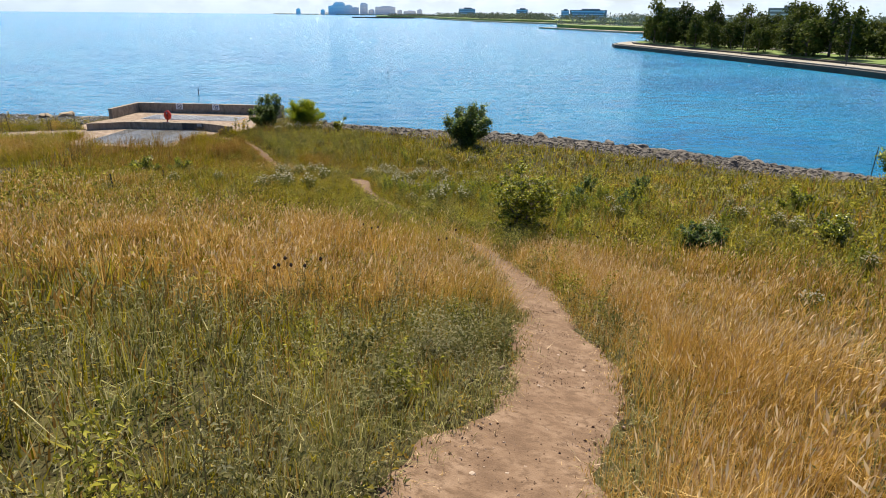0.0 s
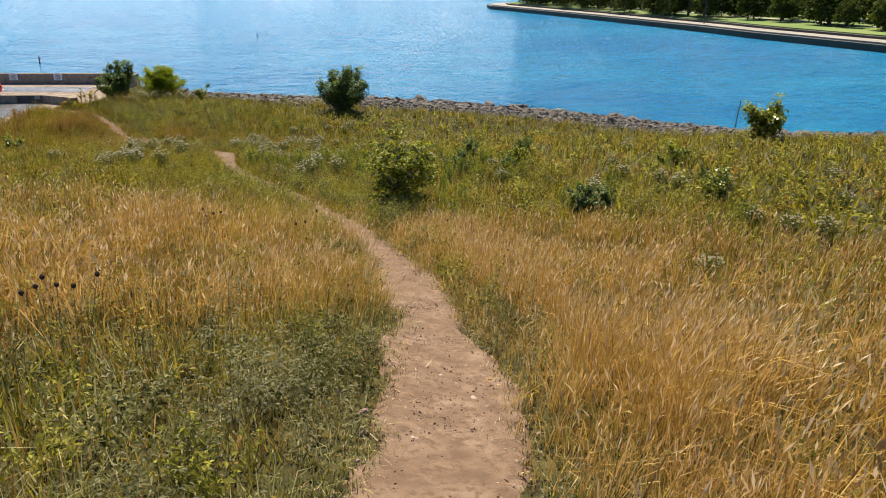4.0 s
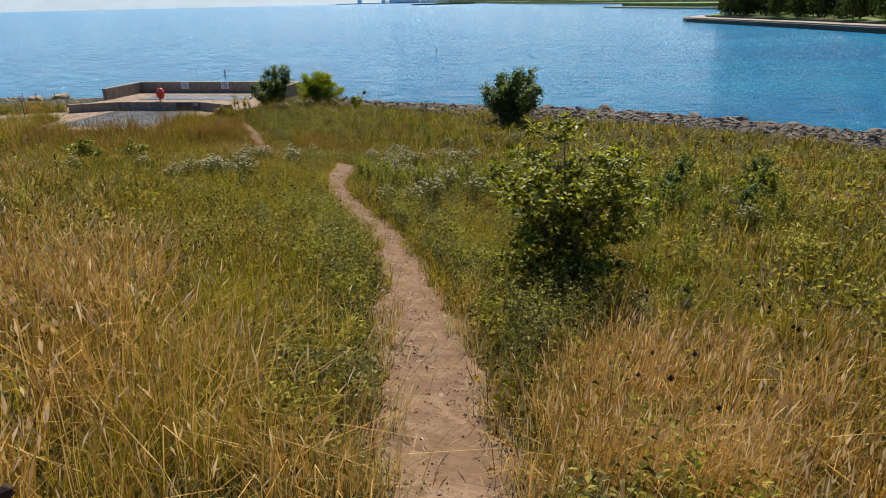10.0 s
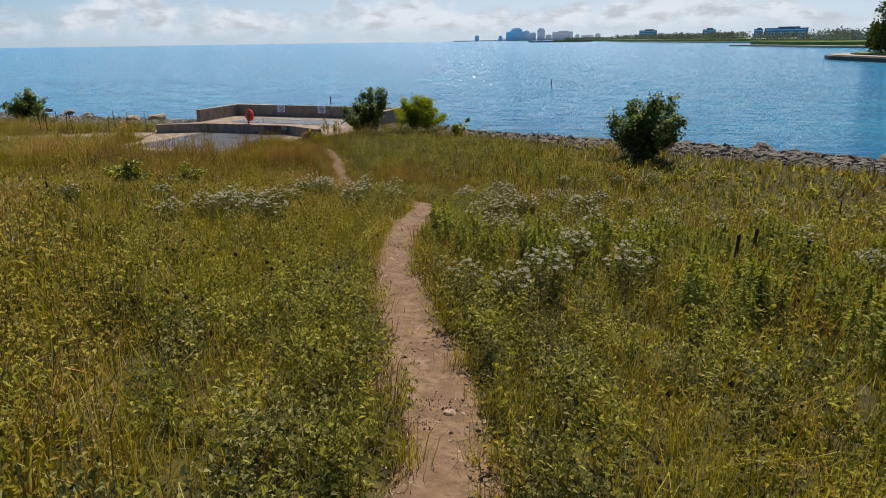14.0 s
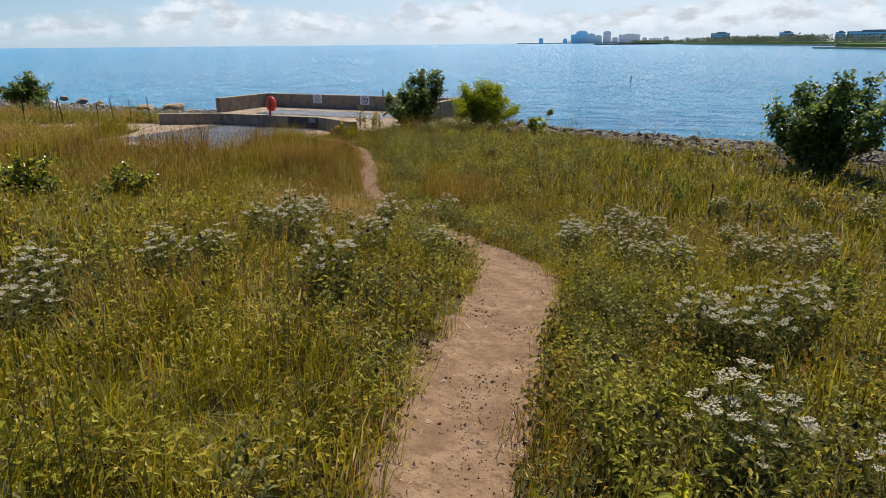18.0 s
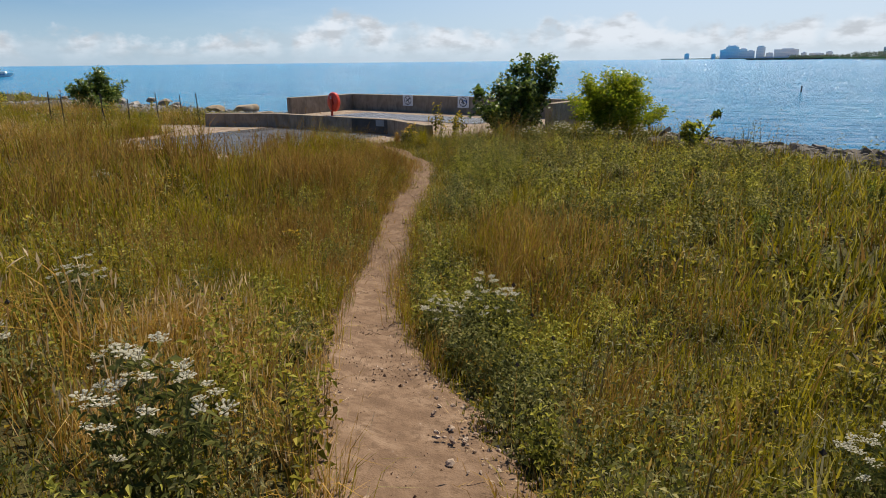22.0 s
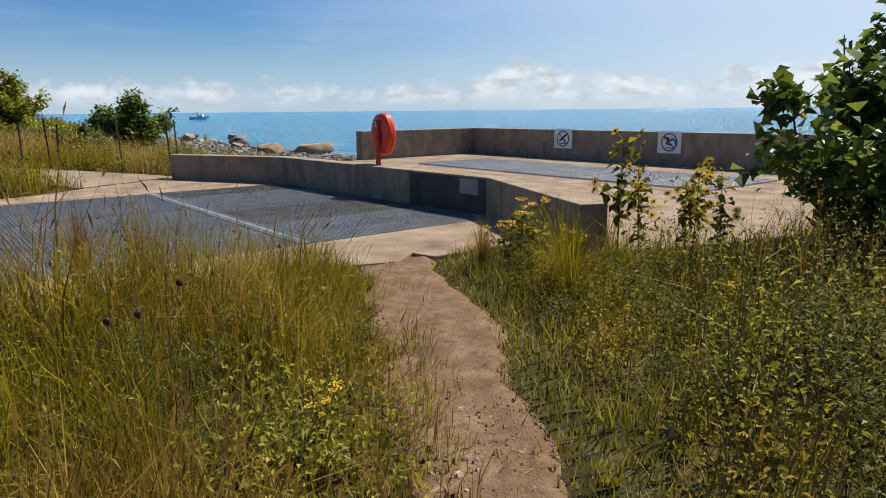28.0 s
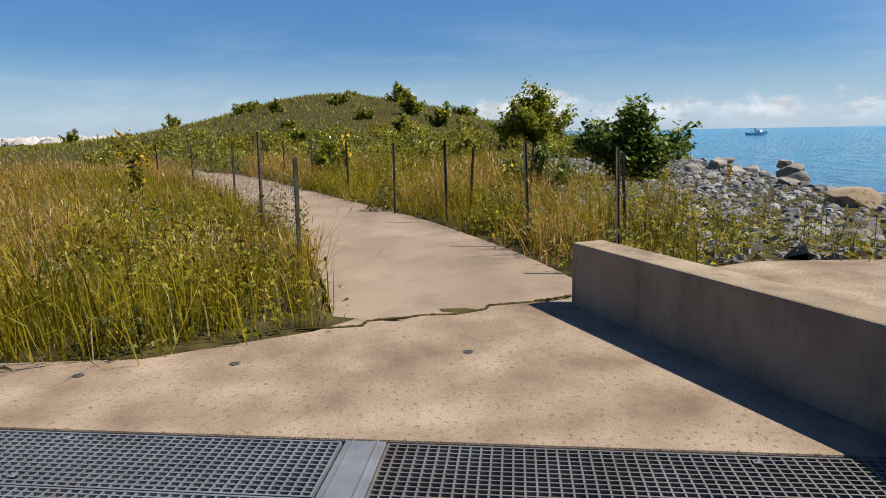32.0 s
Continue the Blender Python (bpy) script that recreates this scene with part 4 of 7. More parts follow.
def meadow_grass():
    gold, green, brown, pale = [], [], [], []
    # tufts and blades in each, region, band beside the trail, blade width, seed
    for tufts, each, x0, x1, y0, y1, lo, hi, wide, spread, seed in (
        (92000, 19, -14.5, 4.5, -13.5, 34.6, 0.0, 1.6, 0.0044, 0.05, 1),
        (9500, 15, -15.0, -4.0, 20.5, 34.6, 0.0, 2.0, 0.0042, 0.06, 7),
        (43000, 14, -16.5, 6.5, -13.5, 36, 1.6, 3.6, 0.0084, 0.05, 5),
        (27000, 13, -20, 14, -13.5, 38, 3.6, 9.0, 0.0115, 0.09, 2),
        (34000, 7, -36, 36, -12, 44, 9.0, 60, 0.026, 0.14, 3),
        (10000, 12, -40, -20.5, 24, 38.3, 0, 60, 0.008, 0.06, 4),
    ):
        tx, ty, r = scatter(tufts, x0, x1, y0, y1, seed)
        if seed == 3:
            keep = tx > -20.5
            tx, ty = tx[keep], ty[keep]
        ok = clear_of_built(tx, ty)
        tx, ty = tx[ok], ty[ok]
        d, s = off_trail(tx, ty)
        far = np.abs(d) - trail_half(s)
        dens = (0.74 + 0.4 * wave_noise(tx, ty, 1.7, 11)) * (1 - 0.52 * weed_share(tx, ty, d) * (tx > -20))
        ok = (far > -0.01 - 0.13 * smoothstep(27, 29.5, ty) * (tx > -20) - 0.5 * smoothstep(T_S[-1] - 1.5, T_S[-1] - 0.7, s) + 0.06 * wave_noise(tx, ty, 6, 13)) & (np.abs(d) >= lo) & (np.abs(d) < hi) & (r.random(len(tx)) < dens * (1 - 0.85 * crowded(tx, ty)))
        tx, ty, d, far = tx[ok], ty[ok], d[ok], far[ok]
        tuft_tall = np.repeat(r.uniform(0.6, 1.25, len(tx)), each)
        tuft_pick = np.repeat(r.random(len(tx)), each)
        tuft_lean = np.repeat(r.normal(0, 0.12, (len(tx), 2)), each, 0)
        out = r.normal(0, 1, (len(tx) * each, 2)) * spread
        x, y = np.repeat(tx, each) + out[:, 0], np.repeat(ty, each) + out[:, 1]
        d, far = np.repeat(d, each), np.repeat(far, each)
        away = tuft_lean + out / spread * 0.16
        z = ground_z(x, y)
        g = gold_share(x, y, d)
        crowd = crowded(x, y)
        k = len(x)
        patch = np.clip(0.5 + 0.55 * wave_noise(x, y, 1.5, 26), 0, 1)
        pick = 0.32 * tuft_pick + 0.40 * patch + 0.28 * r.random(k)
        is_gold = pick < g
        br = 0.15 + 0.3 * smoothstep(-3.5, -5.5, y) * (d < 0) + 0.14 * wave_noise(x, y, 1.1, 23) + 0.22 * np.maximum(0, wave_noise(x, y, 0.42, 24)) * (np.abs(d) > 2) + 0.36 * smoothstep(17, 24, y) * (d < 0) - 0.1 * smoothstep(28, 31, y) * (d < 0) + 0.24 * smoothstep(13, 20, y) * (d > 0) * (1 - smoothstep(4, 8, d))
        is_pale = (r.random(k) < 0.66 * smoothstep(-5.0, -7.5, y - 0.25 * d) * (d < 0) + 0.6 * np.exp(-np.maximum(far, 0) / 0.3) * (y < 1) + 0.8 * smoothstep(26.5, 28, y) * (d > 0) * (1 - smoothstep(0.35, 0.75, far)) * (x > -20) + 0.10) & ~(is_gold & (d > 0) & (far > 0.5))
        is_gold = is_gold & ~is_pale
        is_brown = ~is_gold & ~is_pale & (0.5 * r.random(k) + 0.5 * np.clip(0.5 + 0.5 * wave_noise(x, y, 1.2, 27), 0, 1) < br * np.where(x < -20, 0.35, 1.0))
        edge = smoothstep(0.0, 0.45, far)
        tight = smoothstep(-4.5, -1.5, y) * (1 - smoothstep(24, 27, y))
        tall = (1 - 0.62 * smoothstep(26.5, 28, y) * (d > 0) * (1 - smoothstep(0.3, 0.8, far)) * (x > -20)) * (1 - 0.35 * smoothstep(31.6, 33.0, y) * (np.abs(d) < 1.6) * (x > -20)) * (1 + 0.5 * (x < -20.5) + (x > -20.5) * (0.22 * smoothstep(19, 23, y) + (0.4 + 0.2 * smoothstep(-12.4, -13.2, x)) * smoothstep(26, 30, y) * (d < 0)) + 0.28 * np.exp(-((y + 1.5) / 4.5) ** 2) * (d < 0) + 0.45 * smoothstep(22.5, 25, y) * (1 - smoothstep(29.5, 31, y)) * smoothstep(1.5, 3.0, -d) * (x > -20.5)) * (0.32 + 0.36 * tight + (0.68 - 0.36 * tight) * edge) * (0.86 + 0.32 * wave_noise(x, y, 1.3, 15) + 0.16 * wave_noise(x, y, 3.6, 16)) * tuft_tall * (1 - 0.55 * crowd) * (1 - 0.38 * smoothstep(5, 10, d) * smoothstep(-2, 3, y))
        for rows, mask, h0, h1 in ((gold, is_gold, .40, .66), (brown, is_brown, .40, .70), (pale, is_pale, .20, .46), (green, ~is_gold & ~is_brown & ~is_pale, .26, .56)):
            if not mask.any():
                continue
            h = r.uniform(h0, h1, mask.sum()) * tall[mask]
            h = np.minimum(h, 0.28 + 0.24 * tight[mask] + 1.0 * np.maximum(far[mask], 0))
            w = np.full(mask.sum(), wide) * r.uniform(0.45, 1.65, mask.sum())
            v, t, tip, way = blades(x[mask], y[mask], z[mask], h, w, r, 0.46 if rows is gold else 0.3 if rows is brown else 0.62 if rows is pale else 0.42, away=away[mask])
            rows.append((v, t, 0))
            if rows is gold or rows is brown:
                some = (r.random(len(tip)) < (0.55 if rows is gold else 0.35)) & (h > 0.22)
                if some.any():
                    v, t = heads(tip[some], way[some], r.uniform(.07, .15, some.sum()), w[some] * r.uniform(1.2, 2.2, some.sum()), r)
                    rows.append((v, t, 1))
    for rows, name, mats, label in (
        (gold, "golden_grass", [M_GOLD, M_STRAW], "tall ripe golden grass with nodding seed heads"),
        (green, "green_grass", [M_GREEN], "green meadow grass growing between the weeds"),
        (pale, "pale_grass", [M_PALE], "low arching grey-green grass with pale dry blades"),
        (brown, "brown_grass", [M_BROWN, M_BROWN], "tall reddish brown prairie grass"),
    ):
        v, t, m = join(rows)
        tagged(part(name, mesh_of(name, v, t, mats, m), None), label, "grass", kind="stuff")


meadow_grass()


def leaves(at, r, size, up=0.5, fold=0.25, slim=0.42):
    """Folded leaves at the given places: four corners, two faces each."""
    n = len(at)
    a = r.uniform(0, 2 * np.pi, n)
    tilt = r.normal(0.0, 0.55, n) - 0.25
    d = np.stack([np.cos(a) * np.cos(tilt), np.sin(a) * np.cos(tilt), np.sin(tilt)], 1)
    s = np.stack([-np.sin(a), np.cos(a), r.normal(0, 1 - up, n)], 1)
    s /= np.linalg.norm(s, axis=1)[:, None]
    size = np.asarray(size) * r.uniform(0.65, 1.3, n)
    mid = at + d * (size * 0.5)[:, None]
    lift = np.stack([0 * a, 0 * a, size * fold], 1)
    v = np.stack([at, mid - s * (size * slim)[:, None] + lift, mid + s * (size * slim)[:, None] + lift, at + d * size[:, None]], 1).reshape(-1, 3)
    k = 4 * np.arange(n)[:, None]
    return v, np.stack([k + [0, 3, 1], k + [0, 2, 3]], 1).reshape(-1, 3)


def meadow_weeds():
    rows = {"weed": [], "fresh": [], "grey": [], "dry": []}
    for n, x0, x1, y0, y1, lo, hi, size, count, seed in (
        (54000, -14, 5.5, -12, 34.8, 0, 3.2, 0.050, 17, 41),
        (23000, -20, 13, -12, 38, 3.2, 9, 0.10, 10, 42),
        (18000, -20, 34, -8, 44, 9, 60, 0.18, 7, 43),
        (5000, -14.5, -6.5, 27.5, 35.6, 0, 4.2, 0.055, 20, 45),
        (8000, -44, -20.5, 25, 40.5, 0, 99, 0.075, 13, 44),
    ):
        many = 7
        x, y, r = scatter(n // many, x0, x1, y0, y1, seed)
        bush = np.repeat(r.random(len(x)), many)
        bush_tall = np.repeat(r.uniform(0.5, 1.65, len(x)), many)
        reach = 0.09 if size < 0.06 else 0.16
        x, y = np.repeat(x, many) + r.normal(0, reach, n // many * many), np.repeat(y, many) + r.normal(0, reach, n // many * many)
        ok = clear_of_built(x, y)
        x, y, bush, bush_tall = x[ok], y[ok], bush[ok], bush_tall[ok]
        d, s = off_trail(x, y)
        far = np.abs(d) - trail_half(s)
        ok = (far > 0.02 + 0.42 * smoothstep(26.5, 28, y) * (d > 0) * (x > -20)) & (np.abs(d) >= lo) & (np.abs(d) < hi) & (r.random(len(x)) < weed_share(x, y, d) * (1 - 0.8 * crowded(x, y)))
        x, y, d, far, bush, bush_tall = x[ok], y[ok], d[ok], far[ok], bush[ok], bush_tall[ok]
        k = len(x)
        z = ground_z(x, y)
        tight = smoothstep(-4.5, -1.5, y) * (1 - smoothstep(24, 27, y))
        h = bush_tall * r.uniform(0.30, 0.56, k) * (1 - 0.62 * smoothstep(31.8, 33.2, y) * (x > -14) * (x < -10.2)) * (0.40 + 0.32 * tight + (0.60 - 0.32 * tight) * smoothstep(0, 0.4, far)) * (0.86 + 0.36 * wave_noise(x, y, 1.5, 33)) * (1 + 0.75 * smoothstep(28, 30.5, y) * (d > 0) * smoothstep(0.35, 0.8, far))
        grey = 0.75 * bush + 0.25 * r.random(k) < np.where(y < -6, 0.7, 0.24 + 0.16 * smoothstep(15, 19, y) * (d > 0))
        dry = ~grey & (0.7 * bush + 0.3 * r.random(k) > 0.66 - 0.10 * (wave_noise(x, y, 1.5, 35) > 0.4))
        fresh = ~grey & ~dry & (np.sin(bush * 999) + 0.9 * wave_noise(x, y, 0.9, 36) + 0.9 * smoothstep(2, 5, d) + 0.6 * smoothstep(7, 10, d) > 0.3)
        for key, mask in (("weed", ~grey & ~dry & ~fresh), ("fresh", fresh), ("grey", grey), ("dry", dry)):
            i = np.flatnonzero(mask)
            if not len(i):
                continue
            v, t, tip, way = blades(x[i], y[i], z[i], h[i], np.full(len(i), 0.007 if size < 0.06 else 0.012), r, 0.25)
            rows[key].append((v, t, 1))
            j = np.repeat(i, count)
            q = np.tile(np.arange(count) / count, len(i)) + r.uniform(-.03, .03, len(j))
            spread = 0.05 * (1 - q) + 0.015
            at = np.stack([x[j] + r.normal(0, 1, len(j)) * spread * (2.2 if size > 0.06 else 1), y[j] + r.normal(0, 1, len(j)) * spread * (2.2 if size > 0.06 else 1), z[j] + h[j] * (0.12 + 0.86 * q)], 1)
            at += np.repeat(way, count, 0) * (np.clip(q, 0, 1) ** 1.5)[:, None]
            v, t = leaves(at, r, size * (1 - 0.32 * smoothstep(26, 29, y[j]) * (x[j] > -20)) * (1.15 - 0.5 * q) * (0.8 if key in ("grey", "dry") else 1), slim=0.3 if key == "weed" else (0.13 if key == "grey" else 0.2))
            rows[key].append((v, t, 0))
    for key, name, mats, label in (
        ("weed", "leafy_weeds", [M_WEED, M_STEM], "thick green leafy weeds beside the trodden path"),
        ("fresh", "fresh_weeds", [M_FRESH, M_STEM], "fresh bright green weeds with slim leaves beside the path"),
        ("grey", "grey_weeds", [M_GREY, M_STEM], "grey-green wormwood weeds with narrow leaves"),
        ("dry", "dry_weeds", [M_DRY, M_STEM], "withered brown weeds among the green ones"),
    ):
        v, t, m = join(rows[key])
        tagged(part(name, mesh_of(name, v, t, mats, m), None), label, "weeds", kind="stuff")


meadow_weeds()


def bushy_weeds():
    """Waist-low leafy bushes: each a bunch of leaning shoots with leaves all the way up."""
    r = np.random.default_rng(73)
    rows = []
    for x, y, z, rad, tall, kind in zip(BUSH_X, BUSH_Y, ground_z(BUSH_X, BUSH_Y), BUSH_R, BUSH_H, BUSH_KIND):
        near = abs(off_trail([x], [y])[0][0]) < 2.2
        m = int((170 if near else 85) * (rad / 0.18) ** 1.5)
        shoots = int(r.integers(7, 12))
        a, q = r.uniform(0, 6.283, shoots), np.sqrt(r.random(shoots)) * rad
        top = tall * r.uniform(0.7, 1.15, shoots) * (1 - 0.35 * (q / rad) ** 2)
        j, f = r.integers(0, shoots, m), r.random(m) ** 0.75
        reach = q[j] * (0.35 + 0.75 * f)
        p = np.stack([x + np.cos(a[j]) * reach, y + np.sin(a[j]) * reach, z + top[j] * (0.06 + 0.94 * f)], 1) + r.normal(0, 1, (m, 3)) * [0.03, 0.03, 0.012]
        size = (0.046 if near else 0.066) * (1.25 - 0.55 * f) * (0.9, 1.0, 0.85, 0.85)[kind]
        v, t = leaves(p, r, size, up=0.45, slim=(0.30, 0.24, 0.15, 0.13)[kind])
        rows.append((v, t, int(kind)))
    v, t, m = join(rows)
    tagged(part("bushy_weeds", mesh_of("bushy_weeds", v, t, [M_MUGWORT, M_FRESH, M_ASTER, M_GREY], m), None), "bushy dark and grey-green leafy weeds crowding the path", "weeds", kind="stuff")


bushy_weeds()


def north_scrub():
    """Thick leafy scrub along the fence, on the lake side of the mound and scattered over its foot."""
    r = np.random.default_rng(75)
    rows = []
    x, y = np.r_[r.uniform(-62, -22, 900), r.uniform(-27, -19, 160)], np.r_[r.uniform(22, 46, 900), r.uniform(29.5, 35, 160)]
    top = np.interp(x, [-46, -34, -27, -23], [41.2, 37.9, 37.2, 37.6])
    wy = walk_mid(x)
    lake_side = y > wy
    ok = clear_of_built(x, y) & (shore_y(x) - y > 3.0) & ((y < top) | (x < -46)) & (r.random(len(x)) < np.where(lake_side, 0.75, np.where(x < -34, 0.25, 0.55)))
    x, y, lake_side = x[ok], y[ok], lake_side[ok]
    away = np.abs(x + 17)
    rad = r.uniform(0.16, 0.42, len(x)) * np.where(lake_side, 1.0, np.where(x > -30, 1.15, 0.7)) * (1 + 1.3 * smoothstep(20, 40, away))
    for bx, by, bz, q, far in zip(x, y, ground_z(x, y), rad, away):
        m = int(150 * (q / 0.3) ** 1.1)
        way = r.normal(0, 1, (m, 3))
        way /= np.linalg.norm(way, axis=1)[:, None]
        p = way * (r.random(m) ** 0.4)[:, None] * [q, q, q * r.uniform(0.7, 1.2)] * r.uniform(0.8, 1.15, (m, 1))
        p[:, 2] = np.abs(p[:, 2]) * 1.35 + 0.03
        p += np.sin(p * 9 / q + bx * 7) * 0.12 * q * [1, 1, 0]
        v, t = leaves(p + [bx, by, bz], r, np.full(m, 0.05 + 0.0028 * far), up=0.45, slim=0.3)
        rows.append((v, t, int(r.integers(0, 4))))
    v, t, m = join(rows)
    tagged(part("fence_scrub", mesh_of("fence_scrub", v, t, [M_MUGWORT, M_FRESH, M_LEAF, M_WEED], m), None), "thick leafy green scrub along the fence and the mound", "scrub", kind="stuff")


north_scrub()


# ---- shrubs ----
def shrub(name, at, height, radius, stems, twigs, per_twig, leaf, material, label, category="shrub", seed=1, slim=0.42, spike=0.0, low=0.15, lift=1.0, group="", spires=1, upright=0.45):
    """A shrub: stems that fork from the base, twigs on them, and clumps of leaves on the twigs."""
    r = np.random.default_rng(seed)
    ob = thing(name, (at[0], at[1], float(ground_z(at[0], at[1])) - 0.04 if len(at) < 3 else at[2]), label, category, group)
    wood = bmesh.new()
    clump = []
    for i in range(stems):
        a = 2 * math.pi * (i + r.uniform(-.3, .3)) / stems
        out = radius * r.uniform(0.1, 0.95)
        top = height * r.uniform(0.52 + 0.4 * (upright - 0.45), 1.08) * (1 - 0.22 * (out / radius) ** 2 * lift)
        if i < spires and spike:
            out, top = radius * (0.15 + 0.5 * (i > 0)), height + spike * (1 - 0.14 * i)
        while out > 0.1 and abs(off_trail([at[0] + math.cos(a) * out], [at[1] + math.sin(a) * out])[0][0]) < 0.72:
            out *= 0.85
        p0 = Vector((r.normal(0, .05) * radius, r.normal(0, .05) * radius, 0))
        p1 = Vector((math.cos(a) * out * upright, math.sin(a) * out * upright, top * 0.5))
        p2 = Vector((math.cos(a) * out, math.sin(a) * out, top))
        thick = 0.011 * height + 0.004
        rod(wood, p0, p1, thick, thick * 0.65, 5)
        rod(wood, p1, p2, thick * 0.65, thick * 0.2, 5)
        for k in range(twigs):
            q = r.uniform(low, 1.0)
            base = p0.lerp(p1, q * 2) if q < 0.5 else p1.lerp(p2, q * 2 - 1)
            b = r.uniform(0, 2 * math.pi)
            long = radius * r.uniform(0.12, 0.34) * (1.2 - 0.65 * q)
            end = base + Vector((math.cos(b) * long, math.sin(b) * long, long * r.uniform(-0.1, 1.1)))
            if k % 2 == 0 and abs(off_trail([end.x + at[0]], [end.y + at[1]])[0][0]) > 0.6:
                rod(wood, base, end, thick * 0.25, thick * 0.1, 3)
            m = int(per_twig * r.uniform(0.6, 1.4))
            f = r.random((m, 1)) ** 0.7
            c = np.array(base)[None] * (1 - f) + np.array(end)[None] * f
            clump.append(c + r.normal(0, radius * 0.05, (m, 3)))
    p = np.concatenate(clump)
    p = p[p[:, 2] > 0.03 * height]
    p = p[np.abs(off_trail(p[:, 0] + at[0], p[:, 1] + at[1])[0]) > 0.55]
    v, t = leaves(p, r, np.full(len(p), leaf), up=0.55, slim=slim)
    part("trunk", wood, M_BARK, ob)
    part("foliage", mesh_of("foliage", v, t, [material]), None, ob)
    return ob


def lobed_leaves(at, way, r, size):
    """Deeply lobed leaves, three pointed lobes on each side, drooping a little towards the tip."""
    n = len(at)
    d = way / np.linalg.norm(way, axis=1)[:, None]
    up = np.array([0, 0, 1.0]) + r.normal(0, 0.42, (n, 3))
    side = np.cross(d, up)
    side /= np.linalg.norm(side, axis=1)[:, None]
    nor = np.cross(side, d)
    shape = np.array([(0, 0), (.28, 0), (.42, 0), (.54, 0), (.74, 0), (1, 0), (.40, .30), (.40, -.30), (.74, .40), (.74, -.40), (.93, .19), (.93, -.19)])
    long = (np.asarray(size) * r.uniform(0.7, 1.25, n))[:, None]
    u, w = shape[:, 0] + r.uniform(-.05, .05, (n, 12)), shape[:, 1] * r.uniform(.8, 1.2, (n, 12))
    lift = 0.35 * np.abs(w) - r.uniform(0.0, 0.35, (n, 1)) * u ** 2
    v = at[:, None] + d[:, None] * (u * long)[..., None] + side[:, None] * (w * long)[..., None] + nor[:, None] * (lift * long)[..., None]
    f = np.array([[0, 2, 6], [0, 7, 2], [1, 4, 8], [1, 9, 4], [3, 5, 10], [3, 11, 5]])
    return v.reshape(-1, 3), (f[None] + 12 * np.arange(n)[:, None, None]).reshape(-1, 3)


def oak_sapling(at):
    """A waist-high oak: one trunk, tiers of rising branches, leaves bunched along the outer twigs."""
    r = np.random.default_rng(3)
    base_z = float(ground_z(at[0], at[1])) - 0.04
    ob = thing("oak_sapling", (at[0], at[1], base_z), "bushy young oak with lobed yellow-green leaves and dark shaded inside", "sapling")
    wood, pos, ways = bmesh.new(), [], []
    tops = [(-0.02, 0.28, 1.80), (-0.62, -0.25, 1.42), (0.48, 0.05, 1.52), (0.30, -0.45, 1.36), (-0.30, 0.50, 1.45), (0.75, 0.35, 1.40)]
    for k, (tx, ty, tz) in enumerate(tops):
        root, top = Vector((tx * .06, ty * .06, 0)), Vector((tx, ty, tz))
        bend = Vector((tx * .35, ty * .35, tz * .55))
        rod(wood, root, bend, 0.020, 0.013, 6)
        rod(wood, bend, top, 0.013, 0.003, 5)
        for i in range(18):
            q = 0.10 + 0.90 * (i + r.uniform(0, 1)) / 18
            start = root.lerp(bend, q * 2) if q < 0.5 else bend.lerp(top, q * 2 - 1)
            a = 2.4 * i + r.uniform(-.5, .5)
            reach = (0.56 if q < 0.72 else 0.56 - 1.45 * (q - 0.72)) * r.uniform(0.5, 1.3)
            end = start + Vector((math.cos(a) * reach, math.sin(a) * reach, reach * r.uniform(0.0, 0.65)))
            if abs(off_trail([end.x + at[0]], [end.y + at[1]])[0][0]) < 0.85:
                end = start.lerp(end, 0.45)
            rod(wood, start, end, 0.006, 0.002, 4)
            for j in range(int(5 + 6 * reach)):
                f = r.uniform(0.2, 1.0)
                p = start.lerp(end, f)
                b = r.uniform(0, 6.283)
                tip = p + Vector((math.cos(b), math.sin(b), r.uniform(-.1, .7))) * (0.13 * r.uniform(.5, 1.2))
                if j % 2 == 0:
                    rod(wood, p, tip, 0.002, 0.001, 3)
                m = int(r.integers(5, 9))
                g = r.uniform(0.2, 1.0, (m, 1))
                pos.append(np.array(p) * (1 - g) + np.array(tip) * g)
                out = np.array(tip - p) / 0.13
                ways.append(out * 0.55 + r.normal(0, 0.75, (m, 3)) * [1, 1, 0.55] + [0, 0, -0.1])
    p, way = np.concatenate(pos), np.concatenate(ways)
    ok = (p[:, 2] > 0.10) & (np.abs(off_trail(p[:, 0] + at[0], p[:, 1] + at[1])[0]) > 0.62)
    p, way = p[ok], way[ok]
    v, t = lobed_leaves(p, way, r, np.full(len(p), 0.078))
    part("trunk", wood, M_BARK, ob)
    part("foliage", mesh_of("foliage", v, t, [M_OAK]), None, ob)


oak_sapling((2.5, 1.95))
shrub("shore_shrub", (4.17, 30.4), 2.15, 1.7, 18, 34, 18, 0.14, M_LEAF_DARK, "dense dark green shrub standing alone by the shore rocks", seed=4, spike=0.45, low=0.04, spires=7, upright=0.85)
shrub("poplar_shrub", (-9.7, 36.9), 2.05, 1.4, 17, 32, 15, 0.13, M_LEAF_DARK, "tall dark poplar shrub with broad leaves beside the terrace", seed=5, spike=0.5, spires=8, upright=0.85, slim=0.5, low=0.04)
shrub("willow_bush", (-7.2, 38.6), 1.95, 1.7, 34, 44, 26, 0.11, M_LEAF_WILLOW, "rounded yellow-green willow bush with narrow leaves", seed=6, slim=0.15, low=0.0, lift=2.6)
